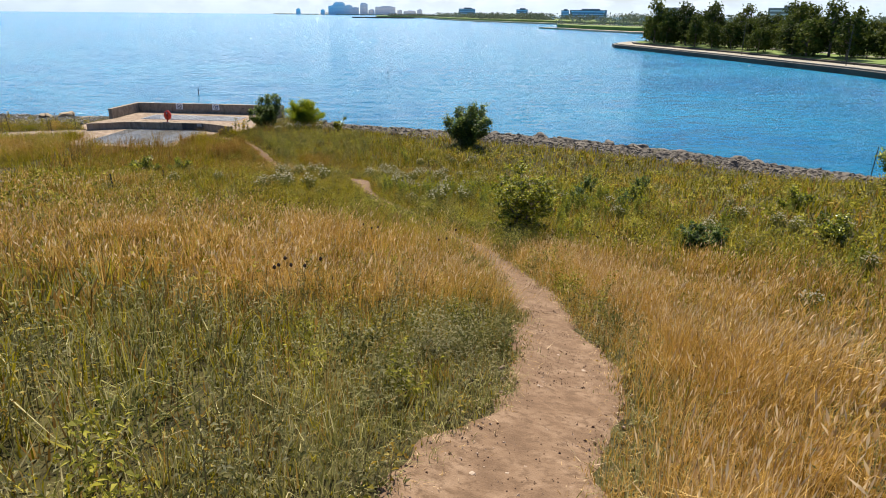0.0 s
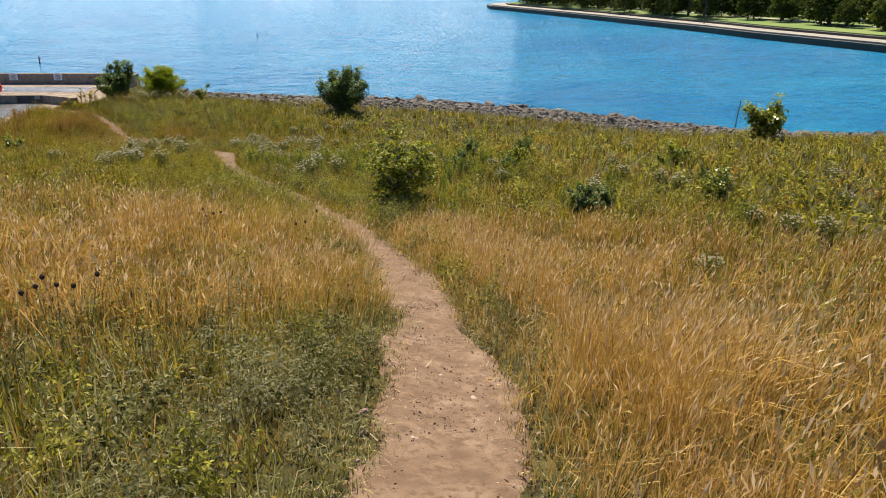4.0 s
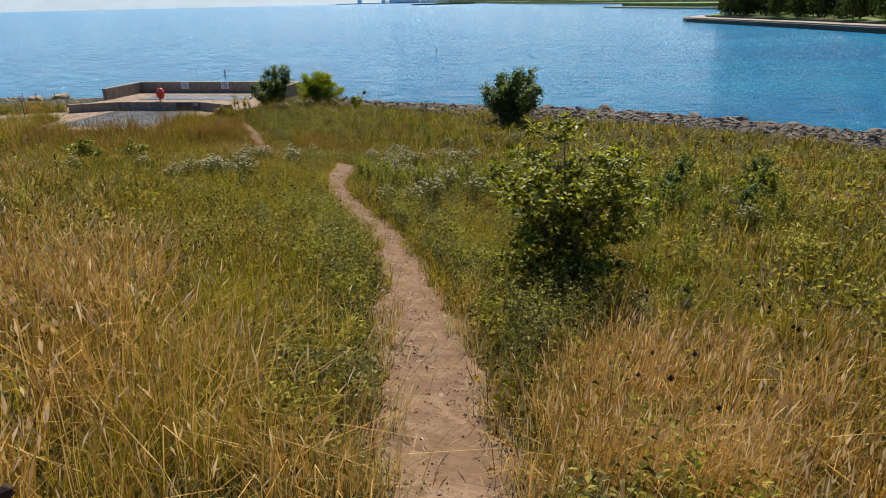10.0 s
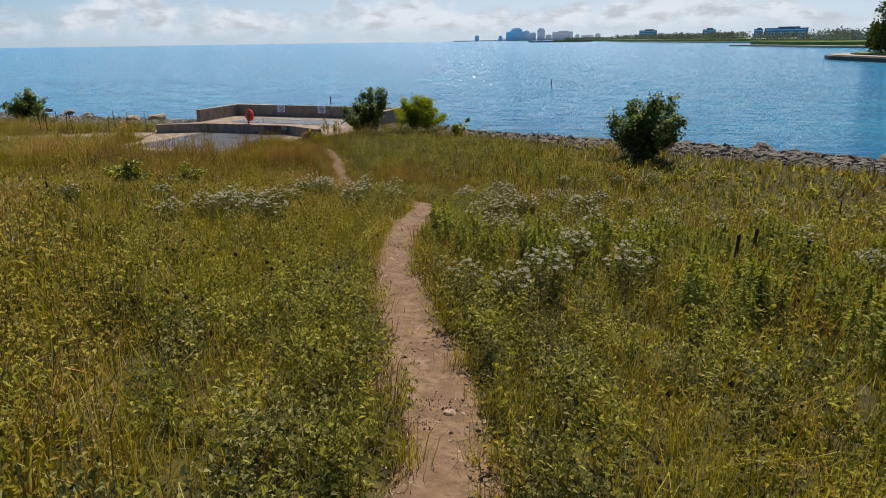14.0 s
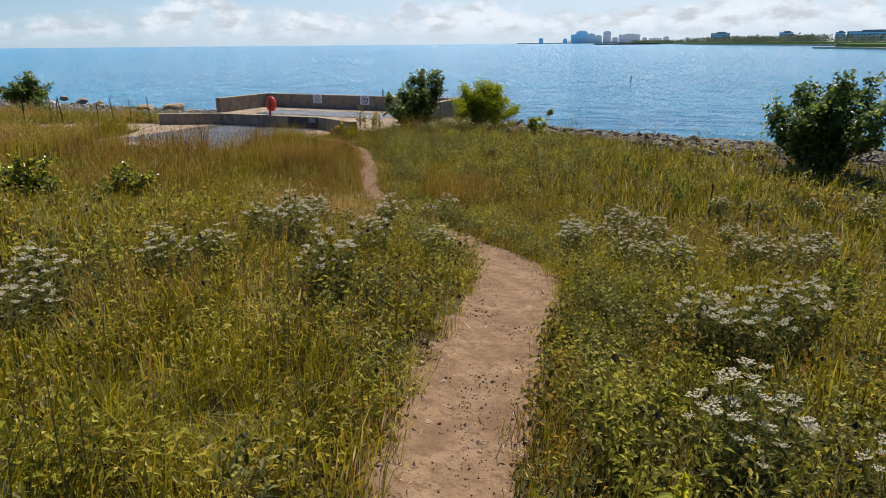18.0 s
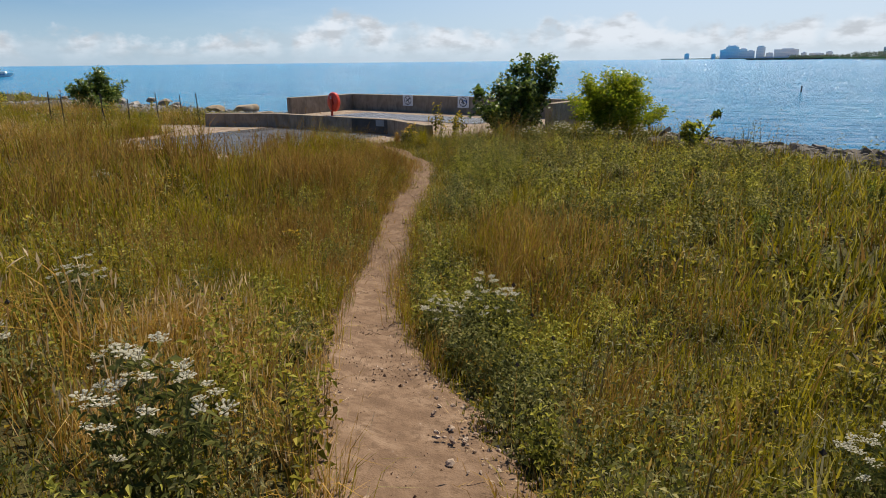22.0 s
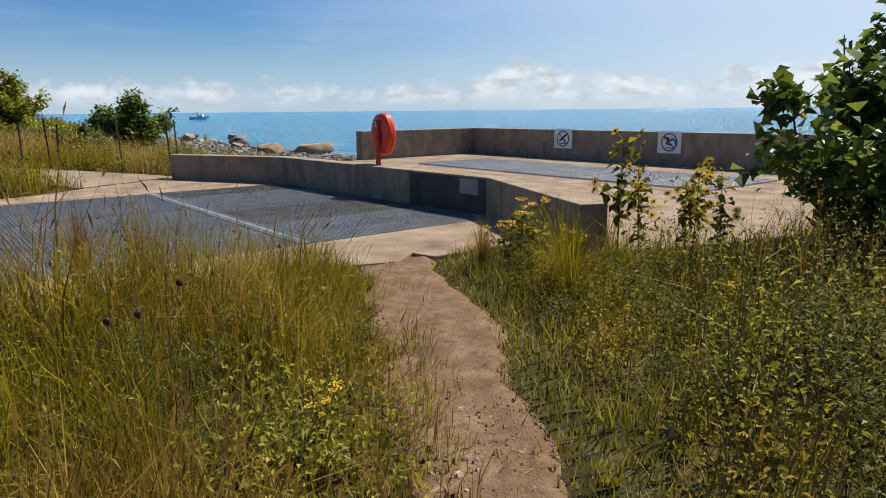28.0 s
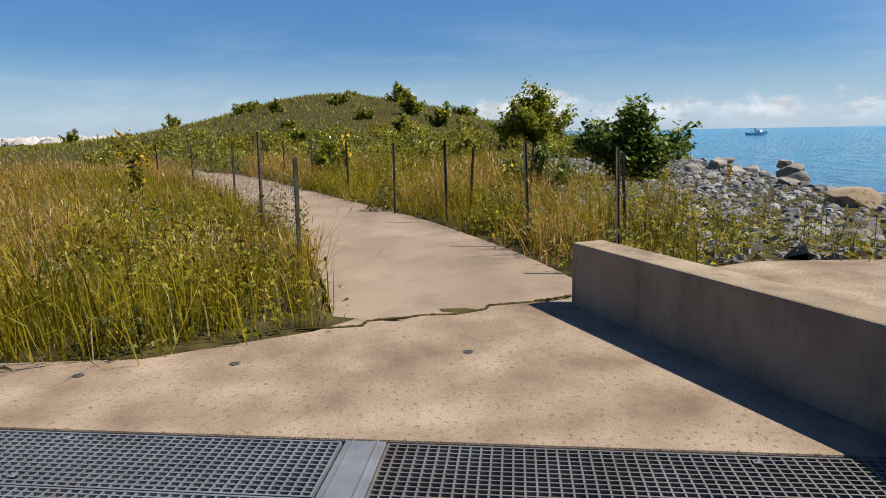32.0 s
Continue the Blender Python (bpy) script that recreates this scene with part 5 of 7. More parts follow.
shrub("young_poplar", (-4.5, 35.6), 1.35, 0.6, 5, 18, 11, 0.10, M_LEAF, "thin young poplar sapling near the shore rocks", seed=7, slim=0.48)
shrub("shore_bush", (23.8, 17.1), 1.85, 1.6, 13, 28, 12, 0.17, M_LEAF, "yellow-green bush at the edge of the shore", seed=8, spike=0.3, low=0.04)
shrub("mulberry_bush", (-34.9, 41.6), 1.7, 2.05, 16, 32, 18, 0.15, M_LEAF_DARK, "leaning green bush with large leaves behind the fence", seed=9, slim=0.5, spike=0.3, low=0.0)
shrub("fence_bush", (-31.0, 38.2), 1.1, 0.95, 10, 22, 11, 0.10, M_LEAF_DARK, "low green bush beside the wire fence", seed=10, low=0.03)
shrub("mound_tree", (-52.5, 42.5), 2.8, 2.8, 18, 34, 18, 0.20, M_LEAF, "tall leafy bush on the foot of the mound", seed=11, spike=0.5, low=0.0)


m_low = [shrub("meadow_shrub", (7.1, 12.6), .85, .62, 9, 18, 12, 0.075, M_LEAF_DARK, "low dark green shrub among the meadow weeds", seed=21, low=0.0, group="meadow shrubs"), shrub("meadow_shrub", (8.0, 9.8), .8, .7, 9, 18, 12, 0.08, M_LEAF, "low yellow-green shrub among the meadow weeds", seed=22, low=0.0, group="meadow shrubs")]
for k, (x, y, s_) in enumerate([(7.07, 1.75, .8), (11.2, 3.4, 1.1), (5.8, 8.9, .9), (-11.3, 21.4, 1.0), (7.0, 8.1, .8), (-12.45, 20.0, 1.2), (6.5, 1.5, .9), (13.5, 9.0, 1.1), (10.0, 14.5, .9)]):
    copy_thing(m_low[k % 2], pose(x, y, float(ground_z(x, y)) - .05, 0, 0, 83 * k) @ Matrix.Scale(s_, 4))


def litter():
    """Short shoots, seedlings and matted thatch that fill the gaps under the taller plants."""
    rows = []
    nor = np.stack([T_DIR[:, 1], -T_DIR[:, 0]], 1)
    for n, lo, hi, tall, wide, seed in ((170000, 0.0, 1.7, 0.17, 0.013, 47), (110000, 1.7, 4.5, 0.24, 0.022, 48), (62000, 4.5, 10.0, 0.36, 0.05, 49), (52000, 10.0, 60.0, 0.42, 0.10, 50)):
        r = np.random.default_rng(seed)
        if hi < 20:
            k, o = r.integers(12, len(T_XY), n), r.uniform(lo, hi, n) * r.choice([-1, 1], n)
            x, y = T_XY[k, 0] + nor[k, 0] * o, T_XY[k, 1] + nor[k, 1] * o
        else:
            x, y = r.uniform(-20, 36, n), r.uniform(-12, 43, n)
        ok = clear_of_built(x, y) & (x > -20.5)
        x, y = x[ok], y[ok]
        d, s = off_trail(x, y)
        far = np.abs(d) - trail_half(s)
        ok = (far > -0.05 + 0.12 * r.random(len(x))) & (np.abs(d) >= lo - 0.2)
        x, y, far, d = x[ok], y[ok], far[ok], d[ok]
        m = len(x)
        h = tall * r.uniform(0.35, 1.25, m) * (0.35 + 0.65 * smoothstep(0.0, 0.4, far))
        w = wide * r.uniform(0.5, 1.2, m)
        a, b, lean = r.uniform(0, 6.283, m), r.uniform(0, 6.283, m), np.abs(r.normal(0.2, 0.5, m))
        base = np.stack([x, y, ground_z(x, y) - 0.02], 1)
        side = np.stack([np.cos(a), np.sin(a), 0 * a], 1) * (w / 2)[:, None]
        tip = base + np.stack([np.cos(b) * lean * h, np.sin(b) * lean * h, h], 1)
        q, g = r.random(m), gold_share(x, y, d)
        dry = np.clip(0.15 + 0.55 * g + 0.2 * wave_noise(x, y, 2.0, 51), 0, 1)
        pick = np.where(q < 0.22 + 0.3 * (y < -5), 0, np.where(q < 0.22 + 0.3 * (y < -5) + 0.6 * dry, 1, np.where(r.random(m) < 0.5, 2, 3)))
        v = np.stack([base - side, base + side, tip], 1)
        for key in range(4):
            i = np.flatnonzero(pick == key)
            rows.append((v[i].reshape(-1, 3), np.arange(3 * len(i)).reshape(-1, 3), key))
    v, t, m = join(rows)
    tagged(part("thatch", mesh_of("thatch", v, t, [M_PALE, M_BROWN, M_WEED, M_GREEN], m), None), "short shoots and matted dry thatch under the taller meadow plants", "litter", kind="stuff")


litter()


# ---- flowering plants ----
def flat_head(r, radius, florets):
    """A flat-topped head: one branching mesh whose rays all spring from the stem's tip."""
    v, f = [(0, 0, -0.6 * radius)], []
    for k in range(florets):
        q, a = radius * math.sqrt((k + 0.4) / florets), 2.4 * k + r.uniform(-.3, .3)
        c = np.array([math.cos(a) * q, math.sin(a) * q, 0.10 * radius * r.normal() - 0.18 * q * q / radius])
        w = radius * r.uniform(0.13, 0.21)
        n = len(v)
        v.append(tuple(c + [0, 0, 0.30 * w]))
        for i in range(5):
            b = 1.2566 * i + a
            v.append(tuple(c + [math.cos(b) * w * r.uniform(.75, 1.25), math.sin(b) * w * r.uniform(.75, 1.25), r.uniform(-.2, .2) * w]))
        f += [(n, n + 1 + i, n + 1 + (i + 1) % 5) for i in range(5)] + [(0, n + 1, n + 2)]
    return np.array(v), np.array(f)


def flower_clump(name, seed, height=0.80, radius=0.30):
    """A white-topped clump: upright stems, grey-green leaves, many small heads of tiny flowers over a dome."""
    r = np.random.default_rng(seed)
    ob = thing(name, (0, 0, 0), "grey-green clump topped with small creamy white flower heads", "flowers", "white-flowered clumps")
    stems = bmesh.new()
    at, tops, many = [], [], 30
    for i in range(many):
        a, q = 2.4 * i + r.uniform(-.3, .3), radius * math.sqrt((i + .5) / many)
        h = height * r.uniform(0.80, 1.05) * (1 - 0.34 * (q / radius) ** 2)
        end = Vector((math.cos(a) * q * 1.1, math.sin(a) * q * 1.1, h))
        root = Vector((math.cos(a) * q * 0.42, math.sin(a) * q * 0.42, -0.03))
        rod(stems, root, end, 0.0035, 0.0015, 3)
        f = r.random((26, 1)) ** 0.8
        at.append(np.array(root) * (1 - f) + np.array(end) * f * [1, 1, 0.93] + r.normal(0, 0.024, (26, 3)))
        tops.append(end)
    part("stem", stems, M_STEM, ob)
    at = np.concatenate(at)
    v, t = leaves(at, r, np.full(len(at), 0.072), up=0.5, slim=0.15)
    part("foliage", mesh_of("foliage", v, t, [M_ASTER]), None, ob)
    for end in tops:
        v, t = flat_head(r, r.uniform(0.026, 0.054), 16)
        head = part("flower_head", mesh_of("flower_head", v, t, [M_FLOWER]), None, ob)
        head.location = end
        head.rotation_euler = (r.normal(0, .2), r.normal(0, .2), 0)
    return ob


protos = [flower_clump("white_flower_clump", 60 + k) for k in range(4)]
for k, (x, y, s_) in enumerate(clump_at):
    d_, w_s = off_trail([x], [y])
    if abs(d_[0]) < trail_half(w_s)[0] + 0.1:
        continue
    m_ = pose(x, y, float(ground_z(x, y)) - 0.02, 0, 0, clump_r.uniform(0, 360)) @ Matrix.Scale(s_ * clump_r.uniform(0.74, 1.05), 4)
    if k < 4:
        protos[k].matrix_basis = m_
    else:
        copy_thing(protos[k % 4], m_)


def goldenrod(seed, height=0.82):
    """Leafy upright stalks with yellow-green plumes."""
    r = np.random.default_rng(seed)
    ob = thing("goldenrod", (0, 0, 0), "bright green goldenrod stalks with yellow plumes", "flowers", "goldenrod stalks")
    at, tops = [], []
    for k in range(6):
        b = Vector((r.normal(0, .09), r.normal(0, .09), -.02))
        e = b + Vector((r.normal(0, .05), r.normal(0, .05), height * r.uniform(.72, 1.05)))
        part("stem", rod(bmesh.new(), b, e, 0.005, 0.002, 4), M_STEM, ob)
        f = r.random((82, 1)) ** 0.75
        at.append(np.array(b) * (1 - f) + np.array(e) * f * [1, 1, .95] + r.normal(0, .006, (82, 3)))
        tops.append((b, e))
    p = np.concatenate(at)
    v, t = leaves(p, r, 0.10 - 0.04 * p[:, 2] / height, up=0.75, slim=0.06)
    part("foliage", mesh_of("foliage", v, t, [M_RODLEAF]), None, ob)
    for b, e in tops:
        axis = [np.array(b) * (1 - f) + np.array(e) * f - np.array(e) for f in np.linspace(0.80, 1.02, 9)]
        v, t = [tuple(p) for p in axis], []
        for k in range(42):
            i = int(r.integers(0, 8))
            a, long = r.uniform(0, 6.283), 0.06 * (1 - i / 9.5) * r.uniform(.5, 1.2)
            out = np.array([math.cos(a), math.sin(a), r.uniform(.1, .7)]) * long
            side = np.array([-math.sin(a), math.cos(a), r.uniform(-.4, .4)]) * 0.009
            n = len(v)
            v += [tuple(axis[i] + out * .5 + side), tuple(axis[i] + out * .5 - side), tuple(axis[i] + out + [0, 0, -.012])]
            t += [(i, n, n + 1), (n, n + 2, n + 1), (i, i + 1, n)]
        head = part("plume", mesh_of("plume", np.array(v), np.array(t), [M_RODS]), None, ob, "greenish yellow plume")
        head.location = e
    return ob


rods = [goldenrod(80), goldenrod(81), goldenrod(82), goldenrod(83)]
rod_at = [(-9.3, 34.6), (-8.9, 33.2), (-11.75, 32.7), (-10.75, 31.7), (4.4, 9.0), (5.2, 6.1)]
for k in range(26):
    rod_at.append((clump_r.uniform(3, 13), clump_r.uniform(0, 12)) if k % 2 else (clump_r.uniform(-9, 2), clump_r.uniform(14, 30)))
for k in range(62):
    rod_at.append((clump_r.uniform(2.2, 7.6), clump_r.uniform(6.5, 13.0)))
# The dense stand of goldenrod beside the path.
for k in range(8):
    for m in range(5):
        rod_at.append((-1.0 + .42 * k + clump_r.uniform(-.16, .16), 9.0 + .50 * m + clump_r.uniform(-.2, .2)))
for k, (x, y) in enumerate(rod_at):
    d_, w_s = off_trail([x], [y])
    if abs(d_[0]) < trail_half(w_s)[0] + 0.2:
        continue
    if (8 < y < 13 and d_[0] < 0.42) or (13.5 < y < 31 and abs(d_[0]) < 3):
        continue
    m_ = pose(x, y, float(ground_z(x, y)) - 0.02, 0, 0, clump_r.uniform(0, 360)) @ Matrix.Scale(clump_r.uniform(0.7, 1.05), 4)
    if k < 4:
        rods[k].matrix_basis = m_
    else:
        copy_thing(rods[k % 4], m_)


def sunflower(seed, height=1.15, blooms=12):
    """A branching wild sunflower: stems, broad leaves, and single blooms with dark discs."""
    r = np.random.default_rng(seed)
    ob = thing("wild_sunflower", (0, 0, 0), "tall wild sunflower with yellow blooms and dark centres", "flowers", "wild sunflowers")
    stem, at = bmesh.new(), []
    b = Vector((0, 0, -.03))
    e = Vector((r.normal(0, .05), r.normal(0, .05), height))
    rod(stem, b, e, 0.009, 0.004, 5)
    ends = []
    for k in range(blooms):
        f = r.uniform(0.42, 1.0)
        p = b.lerp(e, f)
        a = r.uniform(0, 6.283)
        long = r.uniform(0.08, 0.30) * (1.3 - 0.8 * f)
        q = p + Vector((math.cos(a) * long, math.sin(a) * long, long * r.uniform(.4, 1.1)))
        rod(stem, p, q, 0.004, 0.002, 3)
        ends.append(q)
        at.append(np.array(p)[None] + r.normal(0, .03, (4, 3)))
        at.append(np.array(q)[None] + r.normal(0, .03, (1, 3)) - [[0, 0, .06]])
    f = r.random((22, 1))
    at.append(np.array(b) * (1 - f) + np.array(e) * f * [1, 1, .9] + r.normal(0, .03, (22, 3)))
    part("stem", stem, M_STEM, ob)
    p = np.concatenate(at)
    v, t = leaves(p, r, np.full(len(p), 0.10), up=0.5, slim=0.34)
    part("foliage", mesh_of("foliage", v, t, [M_WEED]), None, ob)
    for q in ends:
        way = Vector((r.normal(.35, .4), r.normal(-.6, .4), 0.45)).normalized()
        turn = way.to_track_quat("Z", "Y").to_matrix().to_4x4()
        bloom, hub = bmesh.new(), []
        for i in range(11):
            a0 = 2 * math.pi * i / 11 + r.uniform(-.1, .1)
            c, s = math.cos(a0), math.sin(a0)
            vs = [bloom.verts.new(k) for k in ((c * .008 - s * .004, s * .008 + c * .004, .002), (c * .022 + s * .008, s * .022 - c * .008, .003), (c * .042, s * .042, -.004), (c * .022 - s * .008, s * .022 + c * .008, .003))]
            bloom.faces.new(vs)
            hub.append(vs[0])
        bloom.faces.new(hub)
        bl = part("bloom", bloom, M_YELLOW, ob, "yellow bloom")
        bl.matrix_basis = Matrix.Translation(q) @ turn @ Matrix.Scale(1.2, 4)
        disc = bmesh.new()
        bmesh.ops.create_uvsphere(disc, u_segments=8, v_segments=5, radius=0.013, matrix=Matrix.Diagonal((1, 1, .5, 1)))
        part("disc", disc, M_CONE, bl, "dark brown disc")
    return ob


suns = [sunflower(91), sunflower(92, 0.95, 10), sunflower(93, 1.3, 15)]
sun_at = [(-11.5, 34.95, 1.0), (-11.05, 35.3, .8), (-11.2, 34.75, .7), (-10.7, 35.1, .75), (-11.7, 34.6, .5), (-12.1, 34.6, .42), (-28.5, 31.0, 1.25), (-29.3, 30.8, 1.2), (-31.0, 30.1, 1.3), (-35.0, 33.9, 1.1), (-26.6, 39.3, .6), (-29.4, 40.2, .7), (-27.9, 37.0, .7), (-25.2, 38.9, .5), (-30.3, 41.9, .7), (-33.5, 35.6, .9), (-8.2, 24.42, .42), (-7.5, 23.65, .36), (-11.0, 35.3, .8), (-12.3, 34.75, .55)]
for k, (x, y, s_) in enumerate(sun_at):
    m_ = pose(x, y, float(ground_z(x, y)) - 0.02, 0, 0, clump_r.uniform(0, 360)) @ Matrix.Scale(s_, 4)
    if k < 3:
        suns[k].matrix_basis = m_
    else:
        copy_thing(suns[k % 3], m_)


def dark_stalk(seed):
    """A dry stalk that carries a few dark seed cones."""
    r = np.random.default_rng(seed)
    ob = thing("seed_stalk", (0, 0, 0), "dry stalk with dark brown seed cones", "dead flower", "dry seed stalks")
    for k in range(3):
        e = Vector((r.normal(0, .08), r.normal(0, .08), r.uniform(.5, .72)))
        bm = rod(bmesh.new(), (r.normal(0, .01), r.normal(0, .01), -.02), e, 0.003, 0.002, 4)
        part("stalk", bm, M_STEM, ob)
        bm = bmesh.new()
        bmesh.ops.create_icosphere(bm, subdivisions=1, radius=0.017, matrix=Matrix.Translation(e) @ Matrix.Diagonal((1, 1, 1.25, 1)))
        part("seed_cone", bm, M_CONE, ob)
    return ob


stalks = [dark_stalk(s_) for s_ in (101, 102)]
for k, (x, y) in enumerate([(-1.35, -7.2), (-1.2, -7.3), (.35, -3.4), (-.7, -2.8), (-1.3, 5.9), (.9, 18.6), (-5.2, 17.4), (-9.7, 24.6), (-11.6, 31.0), (-3.1, 14.9), (1.2, 16.8)]):
    m_ = pose(x, y, float(ground_z(x, y)) - 0.02, 0, 0, 70 * k)
    if k < 2:
        stalks[k].matrix_basis = m_
    else:
        copy_thing(stalks[k % 2], m_)


def seed_heads():
    """Dark dry heads on thin stalks, strewn through the weeds."""
    x, y, r = scatter(2600, -12, 8, -2, 33, 131)
    d, w = off_trail(x, y)
    ok = clear_of_built(x, y) & (np.abs(d) > trail_half(w) + 0.15) & (np.abs(d) < 6) & (wave_noise(x, y, 0.9, 132) > 0.0)
    ok &= (y < 16) | (r.random(len(x)) < 0.3)
    x, y = x[ok], y[ok]
    n = len(x)
    z, h = ground_z(x, y), r.uniform(0.42, 0.78, n)
    v, t, tip, way = blades(x, y, z, h, np.full(n, 0.005), r, 0.2)
    ring = np.array([[0, 0, -1], [1, 0, 0], [0, 1, 0], [-1, 0, 0], [0, -1, 0], [0, 0, 1.3]]) * 0.013
    f = np.array([[0, 2, 1], [0, 3, 2], [0, 4, 3], [0, 1, 4], [5, 1, 2], [5, 2, 3], [5, 3, 4], [5, 4, 1]])
    hv = (tip[:, None] + ring[None] * r.uniform(.7, 1.4, (n, 1, 1))).reshape(-1, 3)
    ht = (f[None] + 6 * np.arange(n)[:, None, None]).reshape(-1, 3)
    v, t, m = join([(v, t, 1), (hv, ht, 0)])
    tagged(part("dry_seed_heads", mesh_of("dry_seed_heads", v, t, [M_SEEDS, M_BROWN], m), None), "dark brown seed heads on dry stalks among the weeds", "seed heads", kind="stuff")


seed_heads()


def tansy(seed, height=0.62):
    """A yellow-flowered weed: leafy stems under flat heads of small yellow buttons."""
    r = np.random.default_rng(seed)
    ob = thing("yellow_tansy", (0, 0, 0), "leafy weed with flat clusters of deep yellow flowers by the wall", "flowers", "yellow tansies")
    stem, at = bmesh.new(), []
    for k in range(7):
        b = Vector((r.normal(0, .05), r.normal(0, .05), -.03))
        e = b + Vector((r.normal(0, .09), r.normal(0, .09), height * r.uniform(.78, 1.05)))
        rod(stem, b, e, 0.005, 0.003, 4)
        f = r.random((26, 1))
        at.append(np.array(b) * (1 - f) + np.array(e) * f * [1, 1, .9] + r.normal(0, .018, (26, 3)))
        v, t = flat_head(r, r.uniform(.035, .06), 12)
        head = part("flower_head", mesh_of("flower_head", v, t, [M_YELLOW]), None, ob, "flat yellow flower cluster")
        head.location = e
    part("stem", stem, M_STEM, ob)
    p = np.concatenate(at)
    v, t = leaves(p, r, np.full(len(p), 0.075), up=0.6, slim=0.2)
    part("foliage", mesh_of("foliage", v, t, [M_WEED]), None, ob)
    return ob


tansies = [tansy(141), tansy(142, 0.5)]
for k, (x, y) in enumerate([(-12.05, 34.55), (-12.35, 34.62), (-11.75, 34.35), (-11.9, 34.85), (-10.9, 31.35), (-12.6, 32.55), (-12.9, 26.6), (-8.35, 24.6)]):
    m_ = pose(x, y, float(ground_z(x, y)) - 0.02, 0, 0, 50 * k) @ Matrix.Scale((1.1, .9, .7, .8, .5, .6, .6, .7)[k], 4)
    if k < 2:
        tansies[k].matrix_basis = m_
    else:
        copy_thing(tansies[k % 2], m_)


TUFTS = [(-11.55, 34.2, .8, 1.3, M_GREEN), (-11.3, 33.9, .7, 1.3, M_GREEN), (-12.45, 34.35, .5, .7, M_BROWN), (-13.6, 31.9, .75, .6, M_BROWN), (-14.3, 31.75, .75, .7, M_BROWN)]


def grass_tuft(seed, height, spread, material, label):
    """One tussock of arching blades that spring from a single root."""
    r = np.random.default_rng(seed)
    n = 260
    ob = thing("grass_tuft", (0, 0, 0), label, "grass", "grass tufts by the slab")
    a, lean = r.uniform(0, 6.283, n), np.abs(r.normal(0.35, 0.3, n)) * spread
    h = height * r.uniform(0.55, 1.1, n)
    out = np.stack([np.cos(a), np.sin(a), 0 * a], 1)
    side = np.stack([-np.sin(a), np.cos(a), 0 * a], 1) * 0.0028
    rows = []
    for f in (0.0, 0.35, 0.7, 1.0):
        p = out * ((0.02 + lean * h * f ** 1.7)[:, None]) + np.stack([0 * a, 0 * a, h * f * (1 - 0.42 * np.minimum(lean, 1.2) * f)], 1)
        rows += [p - side * (1 - 0.9 * f), p + side * (1 - 0.9 * f)]
    v = np.stack(rows, 1).reshape(-1, 3)
    f = np.array([[0, 1, 3], [0, 3, 2], [2, 3, 5], [2, 5, 4], [4, 5, 7], [4, 7, 6]])
    part("tussock", mesh_of("tussock", v, (f[None] + 8 * np.arange(n)[:, None, None]).reshape(-1, 3), [material]), None, ob)
    return ob


for k, (x, y, h, sp, mat_) in enumerate(TUFTS):
    t_ob = grass_tuft(160 + k, h, sp, mat_, "arching green grass tuft at the edge of the slab" if mat_ is M_GREEN else "sparse tuft of reddish dry grass stalks")
    t_ob.matrix_basis = pose(x, y, float(max(ground_z(x, y), -0.1)) - 0.02)


# ---- stones ----
def stone_mesh(seed, squash=0.65, detail=2, rough=0.24, flat=0.0, planes=9, deep=0.33):
    r = random.Random(seed)
    bm = bmesh.new()
    bmesh.ops.create_icosphere(bm, subdivisions=detail, radius=0.5)
    off = Vector((r.uniform(-9, 9), r.uniform(-9, 9), r.uniform(-9, 9)))
    cuts = [Vector((r.gauss(0, 1), r.gauss(0, 1), r.gauss(0, 1))).normalized() for _ in range(planes)]
    for v in bm.verts:
        for c in cuts:
            lim = deep + 0.06 * ((c.x * 7.3) % 1)
            q = v.co.dot(c)
            if q > lim:
                v.co -= c * (q - lim)
        v.co *= 1 + rough * noise.noise(v.co * 2.3 + off)
        v.co.z *= squash
        if flat and v.co.z > flat:
            v.co.z = flat + (v.co.z - flat) * 0.2
    me = bpy.data.meshes.new("boulder")
    bm.to_mesh(me)
    bm.free()
    return me


BOULDERS = [stone_mesh(s_) for s_ in range(6)]
for me_ in BOULDERS:
    me_.materials.append(M_BOULDER)
PALES = [stone_mesh(s_, 0.6, 3, 0.12, 0.0, 12, 0.27) for s_ in range(40, 45)]
for me_ in PALES:
    me_.materials.append(M_PALEROCK)
TANS = [stone_mesh(20, 0.62, 4, 0.07, 0.17, 12, 0.25), stone_mesh(21, 0.58, 4, 0.08, 0.15, 12, 0.25)]
for me_ in TANS:
    me_.materials.append(M_TAN)
b_rng = random.Random(8)


def boulder(mesh, x, y, z, size, label, group="shore boulders"):
    ob = new("boulder", mesh)
    ob.matrix_basis = pose(x, y, z, b_rng.uniform(-14, 14), b_rng.uniform(-14, 14), b_rng.uniform(0, 360)) @ Matrix.Diagonal((size * b_rng.uniform(.8, 1.3), size * b_rng.uniform(.7, 1.1), size * b_rng.uniform(.75, 1.1), 1))
    return tagged(ob, label, "boulder", group)


